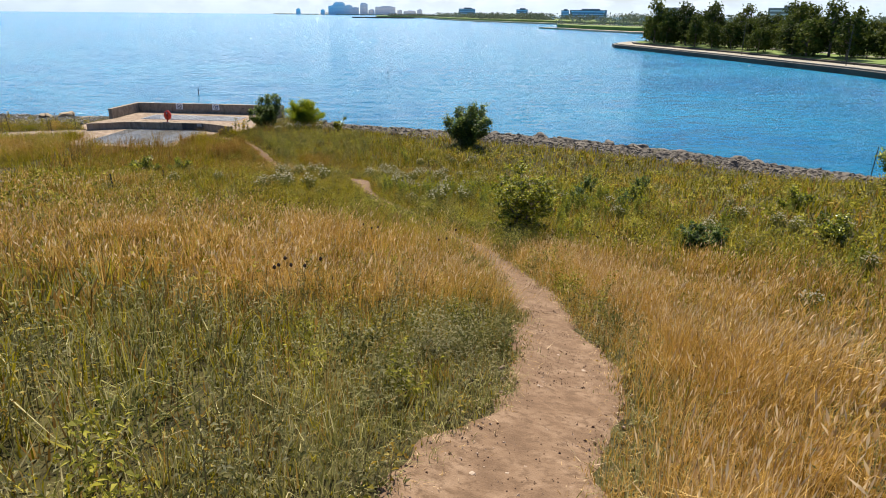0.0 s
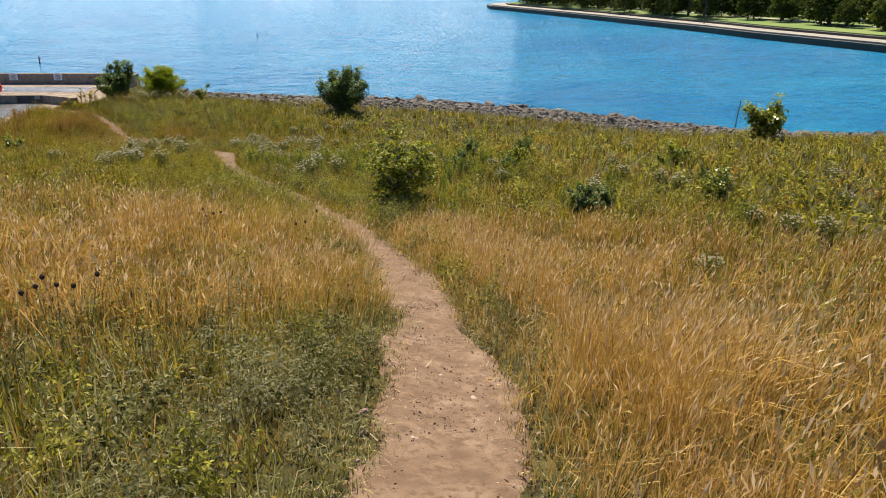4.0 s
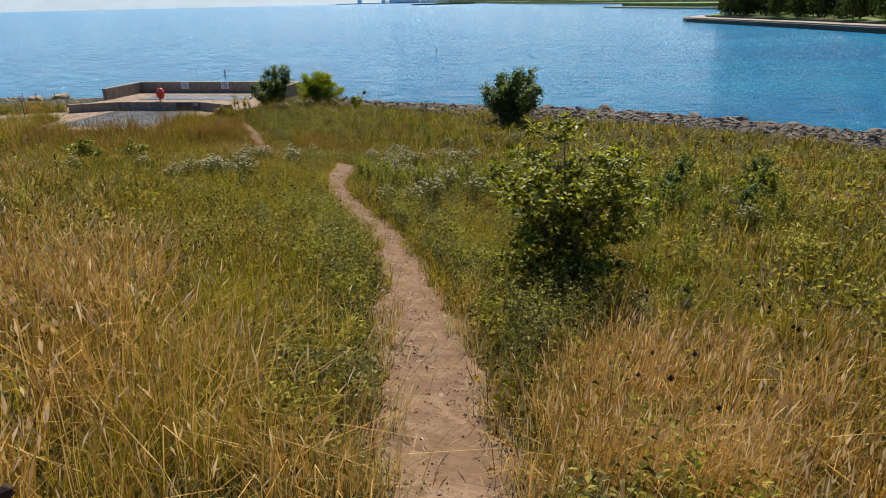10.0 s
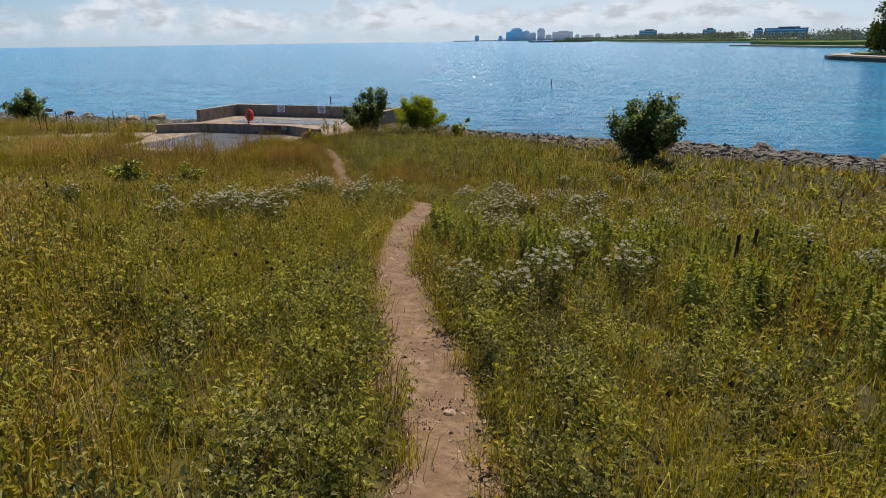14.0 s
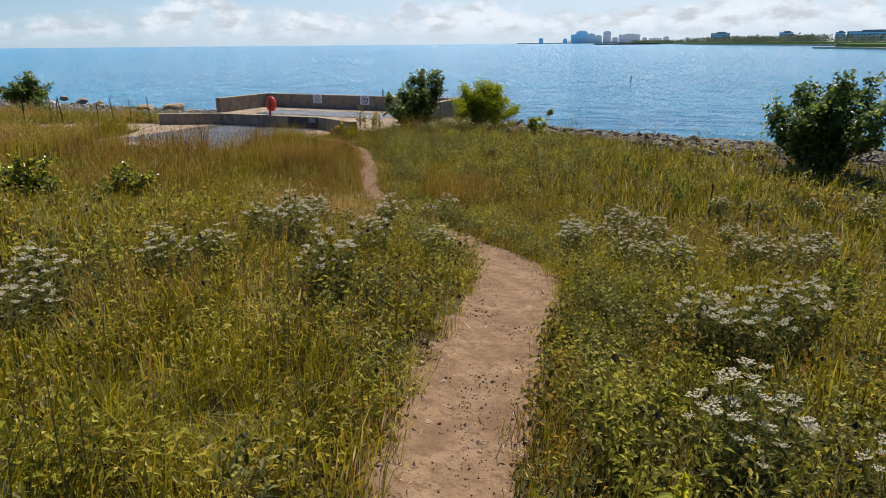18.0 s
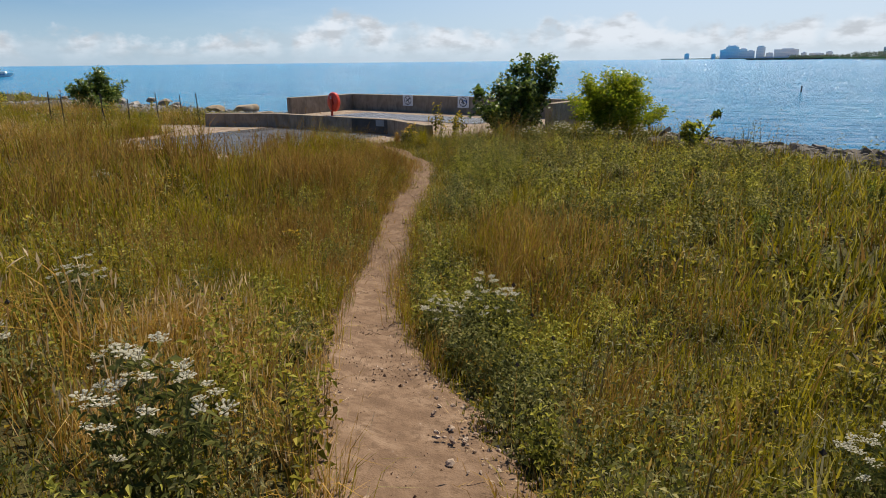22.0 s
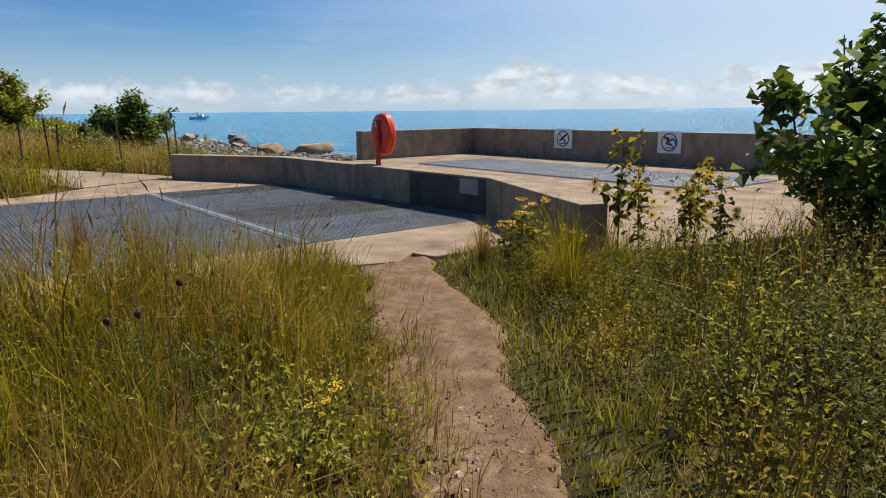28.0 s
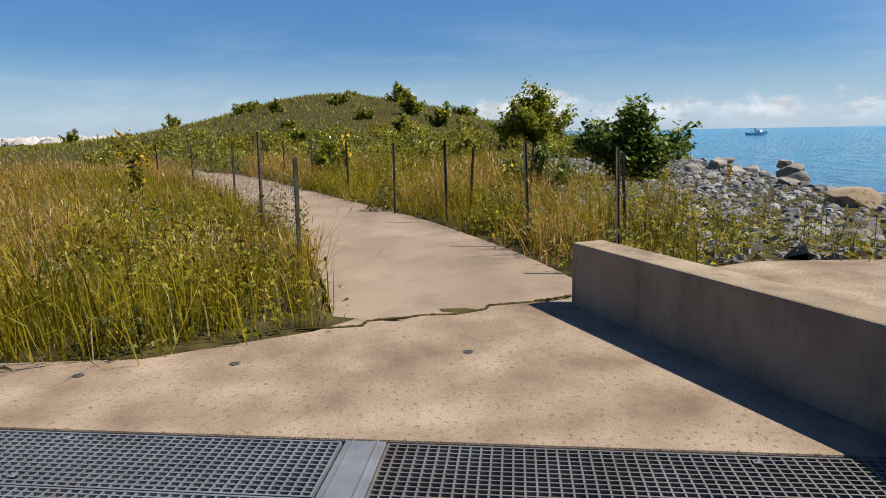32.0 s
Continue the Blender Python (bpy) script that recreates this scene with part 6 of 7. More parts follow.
for x, y, s_, k, turn_ in ((-28.2, 43.0, 1.5, 0, 25), (-27.0, 43.7, 1.7, 1, 55), (-25.2, 43.1, 1.25, 1, 20)):
    ob_ = boulder(TANS[k], x, y, 0.0 if s_ > 1.5 else -0.25, s_, "large flat-topped tan limestone block by the water")
    ob_.matrix_basis = pose(x, y, (0.06 if s_ > 1.4 else -0.12), 3, -5, turn_) @ Matrix.Diagonal((s_, s_ * .7, s_ * .85, 1))
for k in range(46):
    x = b_rng.uniform(-60, -23.2)
    y = float(shore_y(x)) - b_rng.uniform(0.3, 3.8)
    boulder(PALES[k % 5], x, y, float(ground_z(x, y)) + 0.06, b_rng.uniform(.35, .9), "pale grey rough boulder on the rubble shore")
for k in range(14):
    x, y = b_rng.gauss(-38, 2.6), b_rng.gauss(46.3, .9)
    boulder(PALES[k % 5], x, y, -0.1 + b_rng.uniform(0, .35), b_rng.uniform(.5, 1.0), "pale grey boulder heaped at the water's edge")
for k in range(120):
    x = b_rng.uniform(-5, 39)
    y = float(shore_y(x)) - b_rng.uniform(0.2, 3.6)
    boulder(BOULDERS[k % 6], x, y, float(ground_z(x, y)) + 0.08, b_rng.uniform(.5, 1.25), "brownish boulder in the stone bank along the water")


def stones(name, x, y, z, size, material, label, seed, lump=2):
    """Many small stones in one mesh, each a dented octahedron with a belt."""
    r = np.random.default_rng(seed)
    n = len(x)
    a = np.arange(6) * np.pi / 3
    ring = np.stack([np.cos(a), np.sin(a), 0 * a], 1)
    local = np.concatenate([ring * [1, 1, 0] + [0, 0, -.1], ring * [.62, .62, 0] + [0, 0, .42], [[0, 0, .52]]])
    jit = 1 + r.uniform(-.28, .28, (n, len(local), 1))
    turn = r.uniform(0, 6.283, n)
    c, s = np.cos(turn)[:, None], np.sin(turn)[:, None]
    sx, sy = r.uniform(.7, 1.35, (n, 1)), r.uniform(.6, 1.1, (n, 1))
    p = local[None] * jit * size[:, None, None]
    px, py = p[:, :, 0] * sx, p[:, :, 1] * sy
    tilt = r.normal(0, .22, (n, 1))
    v = np.stack([x[:, None] + px * c - py * s, y[:, None] + px * s + py * c, z[:, None] + p[:, :, 2] + px * tilt], 2)
    f = []
    for i in range(6):
        j = (i + 1) % 6
        f += [[i, j, 6 + j], [i, 6 + j, 6 + i], [6 + i, 6 + j, 12]]
    t = np.array(f)[None] + 13 * np.arange(n)[:, None, None]
    me = mesh_of(name, v.reshape(-1, 3), t.reshape(-1, 3), [material])
    return tagged(part(name, me, material), label, "stones", kind="stuff")


x_, y_, r_n = scatter(8500, -46, -22.6, 36.0, 47.5, 111)
top_ = np.interp(x_, [-46, -34, -27, -23], [41.5, 38.2, 37.5, 37.9])
ok_ = (y_ > top_ + 0.5 * wave_noise(x_, y_, 1.2, 51)) & (shore_y(x_) - y_ > 0.0) & ~((x_ > -23.6) & (y_ < 42.3) & (y_ > 36))
x_, y_ = x_[ok_], y_[ok_]
stones("rubble", x_, y_, ground_z(x_, y_), r_n.gamma(2.2, .022, len(x_)) + .015, M_RUBBLE, "loose grey rubble covering the bank", 112)
x_, y_, r_n = scatter(26000, -6, 40, 2, 45, 113)
s_in = shore_y(x_) - y_
ok_ = (s_in > -0.3) & (s_in < 6.6 + 0.6 * wave_noise(x_, y_, 0.7, 52))
x_, y_ = x_[ok_], y_[ok_]
stones("bank_stones", x_, y_, ground_z(x_, y_), r_n.uniform(.12, .30, len(x_)), M_BOULDER, "brown-grey stones of the shore bank", 114)
g_ = np.random.default_rng(141)
x_ = g_.uniform(-2, 40, 15000)
y_ = shore_y(x_) - g_.uniform(3.6, 7.9, 15000)
ok_ = (shore_y(x_) - y_ < 6.6 + 1.5 * smoothstep(2, 9, x_) + 0.5 * wave_noise(x_, y_, 0.7, 52))
x_, y_ = x_[ok_], y_[ok_]
stones("shore_gravel", x_, y_, ground_z(x_, y_), g_.gamma(2.4, .022, len(x_)) + .02, M_BOULDER, "grey-brown gravel strip above the shore boulders", 142)
k_ = np.random.default_rng(115)
s_t = k_.integers(0, len(T_XY), 3000)
o_t = np.clip(k_.normal(0, 0.75, 3000), -1.3, 1.3) * trail_half(T_S[s_t])
nx_, ny_ = T_XY[s_t, 0] + T_DIR[s_t, 1] * o_t, T_XY[s_t, 1] - T_DIR[s_t, 0] * o_t
zt_ = np.maximum(ground_z(nx_, ny_), -.4) - 0.05 * np.exp(-(o_t / .42) ** 2) + 0.018
stones("pebbles", nx_, ny_, zt_, k_.gamma(1.6, 0.0036, 3000) + 0.003, M_PEBBLE, "small pebbles pressed into the dirt path", 116)
# Stones washed out beside the bend of the path.
w_n = 170
wx_, wy_ = k_.normal(-3.7, .33, w_n), k_.normal(20.2, .45, w_n)
dd_, ss_ = off_trail(wx_, wy_)
ok_ = (dd_ > 0.22) & (dd_ < .62)
s_t = k_.integers(0, len(T_XY), 3400)
o_t = np.clip(k_.normal(0, 0.6, 3400), -1.1, 1.1) * trail_half(T_S[s_t])
nx_, ny_ = T_XY[s_t, 0] + T_DIR[s_t, 1] * o_t, T_XY[s_t, 1] - T_DIR[s_t, 0] * o_t
zt_ = np.maximum(ground_z(nx_, ny_), -.4) - 0.05 * np.exp(-(o_t / .42) ** 2) + 0.014
stones("dirt_clods", nx_, ny_, zt_, k_.gamma(1.6, 0.0030, 3400) + 0.003, M_DIRT, "small crumbs of dry earth on the path", 118)


def path_straw():
    """Dry blades and bits of stalk fallen along both edges of the path."""
    r = np.random.default_rng(151)
    n = 11000
    k = r.integers(0, len(T_XY) - 30, n)
    o = np.sign(r.normal(size=n)) * np.clip(np.abs(r.normal(1.0, 0.24, n)), 0.1, 1.35) * trail_half(T_S[k])
    x, y = T_XY[k, 0] + T_DIR[k, 1] * o, T_XY[k, 1] - T_DIR[k, 0] * o
    z = np.maximum(ground_z(x, y), -.4) - 0.05 * np.exp(-(o / .42) ** 2) + 0.030
    a, long, w = r.uniform(0, 6.283, n), r.gamma(1.6, 0.017, n) + 0.012, r.uniform(0.001, 0.0026, n)
    p = np.stack([x, y, z], 1)
    way = np.stack([np.cos(a) * long, np.sin(a) * long, r.uniform(-.01, .03, n)], 1)
    side = np.stack([-np.sin(a) * w, np.cos(a) * w, 0 * a], 1)
    v = np.stack([p - side, p + side, p + way], 1).reshape(-1, 3)
    t = np.arange(3 * n).reshape(-1, 3)
    tagged(part("path_straw", mesh_of("path_straw", v, t, [M_STRAW, M_BROWN], r.random(n) < 0.4), None), "dry straw and stalk bits along the edges of the path", "litter", kind="stuff")


path_straw()


def crumbs():
    """Grit and small crumbs of earth, four-sided and uneven, all over the path."""
    r = np.random.default_rng(153)
    n = 26000
    k = r.integers(0, len(T_XY), n)
    o = np.clip(r.normal(0, 0.7, n), -1.15, 1.15) * trail_half(T_S[k])
    x, y = T_XY[k, 0] + T_DIR[k, 1] * o + r.uniform(-.06, .06, n), T_XY[k, 1] - T_DIR[k, 0] * o + r.uniform(-.06, .06, n)
    z = np.maximum(ground_z(x, y), -.4) - 0.05 * np.exp(-(o / .42) ** 2) + 0.022
    size = r.gamma(1.5, 0.0022, n) + 0.002
    a = r.uniform(0, 6.283, n)[:, None] + np.array([0, 2.1, 4.2])[None] + r.uniform(-.4, .4, (n, 3))
    q = size[:, None] * r.uniform(.7, 1.5, (n, 3))
    ring = np.stack([x[:, None] + np.cos(a) * q, y[:, None] + np.sin(a) * q, np.repeat(z[:, None] - .004, 3, 1)], 2)
    top = np.stack([x + r.normal(0, .3, n) * size, y + r.normal(0, .3, n) * size, z + size * r.uniform(.5, 1.1, n)], 1)
    v = np.concatenate([ring, top[:, None]], 1).reshape(-1, 3)
    f = np.array([[0, 1, 3], [1, 2, 3], [2, 0, 3]])
    t = (f[None] + 4 * np.arange(n)[:, None, None]).reshape(-1, 3)
    tagged(part("path_grit", mesh_of("path_grit", v, t, [M_DIRT, M_PEBBLE], np.repeat(r.random(n) < 0.35, 3)), None), "grit and crumbs of dry earth on the path", "grit", kind="stuff")


crumbs()
stones("washed_stones", wx_[ok_], wy_[ok_], ground_z(wx_[ok_], wy_[ok_]) + .005, k_.uniform(.008, .022, ok_.sum()), M_PEBBLE, "pale stones washed out beside the path", 117)


# ---- things on the platform ----
def lifebuoy_station():
    """A red lobed lifebuoy housing on a square post."""
    ob = thing("lifebuoy_station", (-16.8, 37.36, 0.03), "orange-red plastic lifebuoy housing on a red steel post", "lifebuoy", turn=SLAB_TURN)
    post = box(bmesh.new(), (0.075, 0.05, 1.16), (0, -0.11, 0.58), bevel=0.006)
    part("post", post, M_RED_PAINT, ob, "dull red square post")
    foot = box(bmesh.new(), (0.18, 0.16, 0.014), (0, -0.11, 0.007), bevel=0.004)
    part("base_plate", foot, M_RED_PAINT, ob)

    def outline(k, n=40):
        out = []
        for i in range(n):
            a = 2 * math.pi * i / n
            w = 0.265 * (1 + 0.04 * math.cos(6 * a)) * k
            h = 0.335 * (1 + 0.02 * math.cos(6 * a)) * k
            x, z = math.copysign(abs(math.cos(a)) ** 0.86, math.cos(a)) * w, math.copysign(abs(math.sin(a)) ** 0.80, math.sin(a)) * h
            out.append((x * (1 - 0.20 * max(0, abs(z) / 0.335 - 0.55) / 0.45), z))
        return out

    def shell(layers):
        bm = bmesh.new()
        rings = []
        for k, y in layers:
            rings.append([bm.verts.new((x, y, 0.925 + z)) for x, z in outline(k)])
        for a, b in zip(rings, rings[1:]):
            for i in range(len(a)):
                j = (i + 1) % len(a)
                bm.faces.new((a[i], a[j], b[j], b[i]))
        bm.faces.new(rings[0][::-1])
        bm.faces.new(rings[-1])
        bmesh.ops.recalc_face_normals(bm, faces=bm.faces)
        return bm

    back = part("housing_back", shell([(.80, -.085), (.93, -.07), (.99, -.04), (1.0, 0.0)]), M_RED, ob, smooth=True)
    part("housing_front", shell([(1.0, .004), (1.0, .03), (.96, .06), (.86, .08), (.70, .09)]), M_RED, ob, smooth=True)
    rim = shell([(1.012, -.006), (1.016, .0), (1.012, .01)])
    part("rim", rim, M_RED, ob)
    # The recess is a shallow raised oval; its shade is put into the dark red.
    slot = bmesh.new()
    bmesh.ops.create_uvsphere(slot, u_segments=20, v_segments=10, radius=1, matrix=pose(0, -0.083, .90) @ Matrix.Diagonal((.085, .012, .13, 1)))
    part("grip_recess", slot, M_RED_SHADE, ob, "grip recess, its shade put in as deep red", smooth=True)
    tag = box(bmesh.new(), (0.066, 0.004, 0.105), (0, -0.138, 1.09), bevel=0.001)
    lab = part("label", tag, M_BLACK, ob, "black label")
    for dz, sx, sz in ((0.02, .034, .036), (-.03, .05, .035)):
        part("label_field", box(bmesh.new(), (sx, 0.003, sz), (0, -0.1415, 1.09 + dz)), M_WHITE, lab)
    for sx in (-.12, .12):
        part("bolt", rod(bmesh.new(), (sx * .0, -.14, .52 + sx), (sx * .0, -.128, .52 + sx), .011, .011, 6), M_STEEL, ob)
    return ob


lifebuoy_station()


def strip_bm(points, width, y=0.0, thick=0.003):
    """A flat drawn stroke through points of (x, z) on an upright board."""
    bm = bmesh.new()
    for (x0, z0), (x1, z1) in zip(points, points[1:]):
        long = math.hypot(x1 - x0, z1 - z0)
        box(bm, (long + width * 0.4, thick, width), ((x0 + x1) / 2, y, (z0 + z1) / 2), 0, 0, (0, -math.degrees(math.atan2(z1 - z0, x1 - x0))))
    return bm


def circle(r, n=28, cx=0, cz=0):
    return [(cx + r * math.cos(2 * math.pi * i / n), cz + r * math.sin(2 * math.pi * i / n)) for i in range(n + 1)]


WALL_A, WALL_B = Vector((-21.87, 45.95)), Vector((-9.9, 43.95))
WALL_TURN = math.degrees(math.atan2(WALL_B.y - WALL_A.y, WALL_B.x - WALL_A.x))


def sign(x, blue):
    f = (x - WALL_A.x) / (WALL_B.x - WALL_A.x)
    p = WALL_A.lerp(WALL_B, f)
    ob = thing("wall_sign", (p.x, p.y, 0.56), "white square water-safety sign with a barred pictogram on the concrete parapet", "sign", "signs on the parapet", turn=WALL_TURN)
    part("board", box(bmesh.new(), (0.60, 0.006, 0.50), (0, -0.004, 0), bevel=0.002), M_WHITE, ob)
    part("ring", strip_bm(circle(.195), .026, -.009), M_INK, ob)
    part("bar", strip_bm([(-.135, .135), (.135, -.135)], .024, -.0105), M_INK, ob)
    if blue:
        part("wave", strip_bm([(.02, .04), (.09, .075), (.16, .03), (.17, -.05)], .055, -.012), M_BLUE, ob, "blue water")
        part("figure", strip_bm([(-.12, .09), (-.03, .10), (0, .03), (-.08, -.02), (.03, -.06)], .036, -.0135), M_INK, ob)
    else:
        part("figure", strip_bm([(-.11, -.05), (-.02, .0), (.05, .06), (.12, .10)], .05, -.012), M_INK, ob)
        part("limb", strip_bm([(-.02, 0), (.06, -.03), (.05, -.1)], .03, -.0135), M_INK, ob)
    part("water_line", strip_bm([(-.1, -.135), (0, -.125), (.1, -.135)], .018, -.0135), M_INK, ob)
    return ob


sign(-18.37, False)
sign(-15.27, True)
f_ = (-12.95 - WALL_A.x) / (WALL_B.x - WALL_A.x)
p_ = WALL_A.lerp(WALL_B, f_)
mark = part("wall_marking", strip_bm([(-.1, .03), (-.03, .0), (.06, .02), (.1, .05)], .04, -.004), M_INK)
mark.matrix_basis = pose(p_.x, p_.y, 0.5, 0, 0, WALL_TURN)
tagged(mark, "small dark stencilled mark on the parapet", "stencil")
# Repainted stretch of the low wall.
A_, B_ = Vector(LOW[1]), Vector(LOW[2])
LOW_TURN = math.degrees(math.atan2(B_.y - A_.y, B_.x - A_.x))


def on_low(f0, f1, z0, z1, mat, name, label, proud):
    p = A_.lerp(B_, (f0 + f1) / 2)
    ob = part(name, box(bmesh.new(), ((B_ - A_).length * (f1 - f0), 0.004, z1 - z0), (0, -proud, (z0 + z1) / 2), bevel=0.001), mat)
    ob.matrix_basis = pose(p.x, p.y, 0, 0, 0, LOW_TURN)
    return tagged(ob, label, "paint patch", kind="structure")


on_low(.708, .995, 0.003, .462, M_PATCH, "trim_repaint", "dark grey repainted stretch of the low wall", .004)
on_low(.905, .968, .25, .452, M_GREYPAINT, "trim_patch", "pale grey square of paint over graffiti", .009)


def tag_paint():
    """A teal looping scrawl on the steel strip."""
    pts = [(0, 0), (.06, .05), (.10, -.01), (.05, -.04), (.02, .02), (.13, .04), (.17, -.03), (.20, .05), (.25, -.02), (.28, .04), (.32, -.04), (.36, .03)]
    bm = bmesh.new()
    for (x0, y0), (x1, y1) in zip(pts, pts[1:]):
        box(bm, (math.hypot(x1 - x0, y1 - y0) + .006, .008, .003), ((x0 + x1) / 2, (y0 + y1) / 2, 0), math.degrees(math.atan2(y1 - y0, x1 - x0)))
    ob = part("scrawl", bm, M_TEAL)
    ob.matrix_basis = pose(*slab_xy(5.05, 0), 0.0125, 0, 0, SLAB_TURN)
    tagged(ob, "teal spray-paint scrawl on the steel strip", "graffiti")


tag_paint()
# Anchor holes are flat discs; the shade inside them is put into the colour.
for x, y in ((-13.75, 33.53), (-12.69, 34.87), (-21.1, 34.2), (-21.0, 33.35), (-21.15, 35.6)):
    hole = bmesh.new()
    bmesh.ops.create_circle(hole, cap_ends=True, segments=12, radius=0.032)
    h_ob = part("anchor_hole", hole, M_PIT_SHADE)
    h_ob.matrix_basis = pose(x, y, 0.0045)
    tagged(h_ob, "small anchor hole in the concrete slab, its shaded depth a flat dark disc", "hole", "anchor holes", kind="structure")


# ---- the concrete walk and its fences ----
def walk_mesh():
    xs = np.linspace(-21.6, -44, 80)
    mid = walk_mid(xs)
    for _ in range(6):
        mid[1:-1] = .25 * mid[:-2] + .5 * mid[1:-1] + .25 * mid[2:]
    d = np.stack([np.gradient(xs), np.gradient(mid)], 1)
    d /= np.hypot(*d.T)[:, None]
    nor = np.stack([-d[:, 1], d[:, 0]], 1)
    v = []
    for k, w in enumerate((-1.16, -1.12, 0, 1.12, 1.16)):
        p = np.stack([xs, mid], 1) + nor * w
        z = np.where(xs < -22.6, np.maximum(ground_z(xs, mid) + .09, -.03), -.03) + 0.013 - (0.2 if k in (0, 4) else 0)
        v.append(np.stack([p[:, 0], p[:, 1], z], 1))
    v = np.stack(v, 1)
    n, m = v.shape[:2]
    idx = np.arange(n * m).reshape(n, m)
    a, b, c, e = idx[:-1, :-1].ravel(), idx[:-1, 1:].ravel(), idx[1:, 1:].ravel(), idx[1:, :-1].ravel()
    return mesh_of("concrete_walk", v.reshape(-1, 3), np.concatenate([np.stack([a, b, c], 1), np.stack([a, c, e], 1)]), [M_WALKWAY])


M_WALKWAY = surface("grey_walk_concrete", [(.205, .152, .108), (.26, .196, .143), (.315, .245, .182)], 0.9, 0.92, bump=0.25, fine=80, bump_scale=110, stains=((.15, .118, .085), 1.6, .5, .8))
tagged(part("concrete_walk", walk_mesh(), M_WALKWAY), "smooth pale concrete walk leading towards the mound", "walkway", kind="structure")


def t_post(x, y, height, lean, label="dark steel fence post", wire=False):
    ob = thing("fence_post", (x, y, float(ground_z(x, y)) - 0.05), label, "fence post", "fence posts")
    bm = box(bmesh.new(), (.036, .006, height), (0, 0, height / 2))
    box(bm, (.006, .036, height), (0, .018, height / 2))
    part("shaft", bm, M_POST, ob)
    for k in range(6):
        part("stud", box(bmesh.new(), (.014, .012, .01), (0, -.008, height * (.3 + .11 * k))), M_POST, ob)
    ob.rotation_euler = (radians(lean[0]), radians(lean[1]), radians(b_rng.uniform(0, 360)))
    return ob


STUBS = [(3.31, 10.26, .7), (3.75, 11.09, .7), (3.98, 9.66, .75), (8.1, 19.7, .68), (.82, 25.0, .68), (1.35, 23.4, .7), (-10.06, 10.3, .68), (-9.2, 12.9, .68)]
RIGHT_POSTS = [(-23.25, 37.25, 1.25, (2, 3)), (-24.95, 36.75, 1.3, (-1, 2)), (-27.15, 35.95, 1.3, (5, -4)), (-28.6, 35.2, 1.25, (0, 1)), (-32.2, 34.2, 1.25, (-2, -4)), (-34.9, 33.1, 1.25, (1, 0)), (-37.4, 32.0, 1.2, (0, 2)), (-41, 30.7, 1.2, (1, -2)), (-45, 29.6, 1.2, (0, 1))]
LEFT_POSTS = [(-23.55, 34.25, 1.2, (0, 1)), (-26.6, 33.35, 1.45, (1, 0)), (-29.6, 32.3, 1.3, (-1, -1)), (-33, 30.6, 1.2, (0, 2)), (-37, 28.5, 1.2, (2, 0)), (-41, 26.5, 1.2, (0, 0)), (-45.5, 24.6, 1.2, (1, 1)), (-50, 22.4, 1.2, (0, 0)), (-54, 20.6, 1.2, (-2, 0)), (-58.5, 18, 1.2, (0, 1))]
for p_ in RIGHT_POSTS + LEFT_POSTS:
    t_post(*p_)
for x_p, y_p in ((-27.9, 36.4), (-29.6, 37.7), (-24.9, 37.9)):
    t_post(x_p, y_p, 1.15, (3, -3))

for x_p, y_p, h_p in STUBS:
    t_post(x_p, y_p, h_p, (2, -2), "short dark steel post standing in the meadow")


def wire_fence(a, b, h=0.9):
    """Woven wire between two posts."""
    za, zb = (float(ground_z(*p)) for p in (a, b))
    long = math.hypot(b[0] - a[0], b[1] - a[1])
    ob = thing("wire_fence", (*a, za), "sagging woven wire fence along the concrete walk", "fence", "wire fences")
    n = 9
    for i in range(n):
        z = 0.06 + h * i / (n - 1)
        part("line_wire", rod(bmesh.new(), (0, 0, z), (b[0] - a[0], b[1] - a[1], z + zb - za), .0022, None, 3), M_WIRE, ob)
    m = int(long / .13)
    for i in range(m + 1):
        f = i / m
        x, y, z = (b[0] - a[0]) * f, (b[1] - a[1]) * f, (zb - za) * f
        part("stay_wire", rod(bmesh.new(), (x, y, z + .06), (x, y, z + .06 + h), .0016, None, 3), M_WIRE, ob)


for a_, b_p in list(zip(LEFT_POSTS, LEFT_POSTS[1:]))[:4]:
    wire_fence(a_[:2], b_p[:2])

post_b = thing("shore_stake", (28.1, 25.0, -1.3), "thin dark stake standing in the shore stones", "stake")
part("shaft", rod(bmesh.new(), (0, 0, 0), (.1, 0, 2.1), .035, .03, 8), M_POST, post_b)

def joint_crack():
    """The ragged open joint where the walk was broken off against the slab."""
    r = random.Random(91)
    line = [(-21.79, 34.46), (-21.78, 34.7), (-21.8, 34.92), (-21.92, 34.95), (-22.0, 35.3), (-22.03, 35.36), (-22.02, 35.6), (-22.13, 35.84), (-22.24, 35.88), (-22.3, 36.2), (-22.35, 36.33), (-22.47, 36.59)]
    bm = bmesh.new()
    for (ax, ay), (bx, by) in zip(line, line[1:]):
        n = max(1, int(math.hypot(bx - ax, by - ay) / .05))
        for k in range(n):
            f, g = k / n, (k + 1) / n
            p, q = (ax + (bx - ax) * f, ay + (by - ay) * f), (ax + (bx - ax) * g, ay + (by - ay) * g)
            rod(bm, (p[0], p[1], CRACK_Z), (q[0], q[1], CRACK_Z), r.uniform(.006, .016), r.uniform(.006, .016), 5)
    tagged(part("crack", bm, M_SOIL), "ragged dark crack between the walk and the slab", "crack", kind="structure")


CRACK_Z = 0.001
joint_crack()


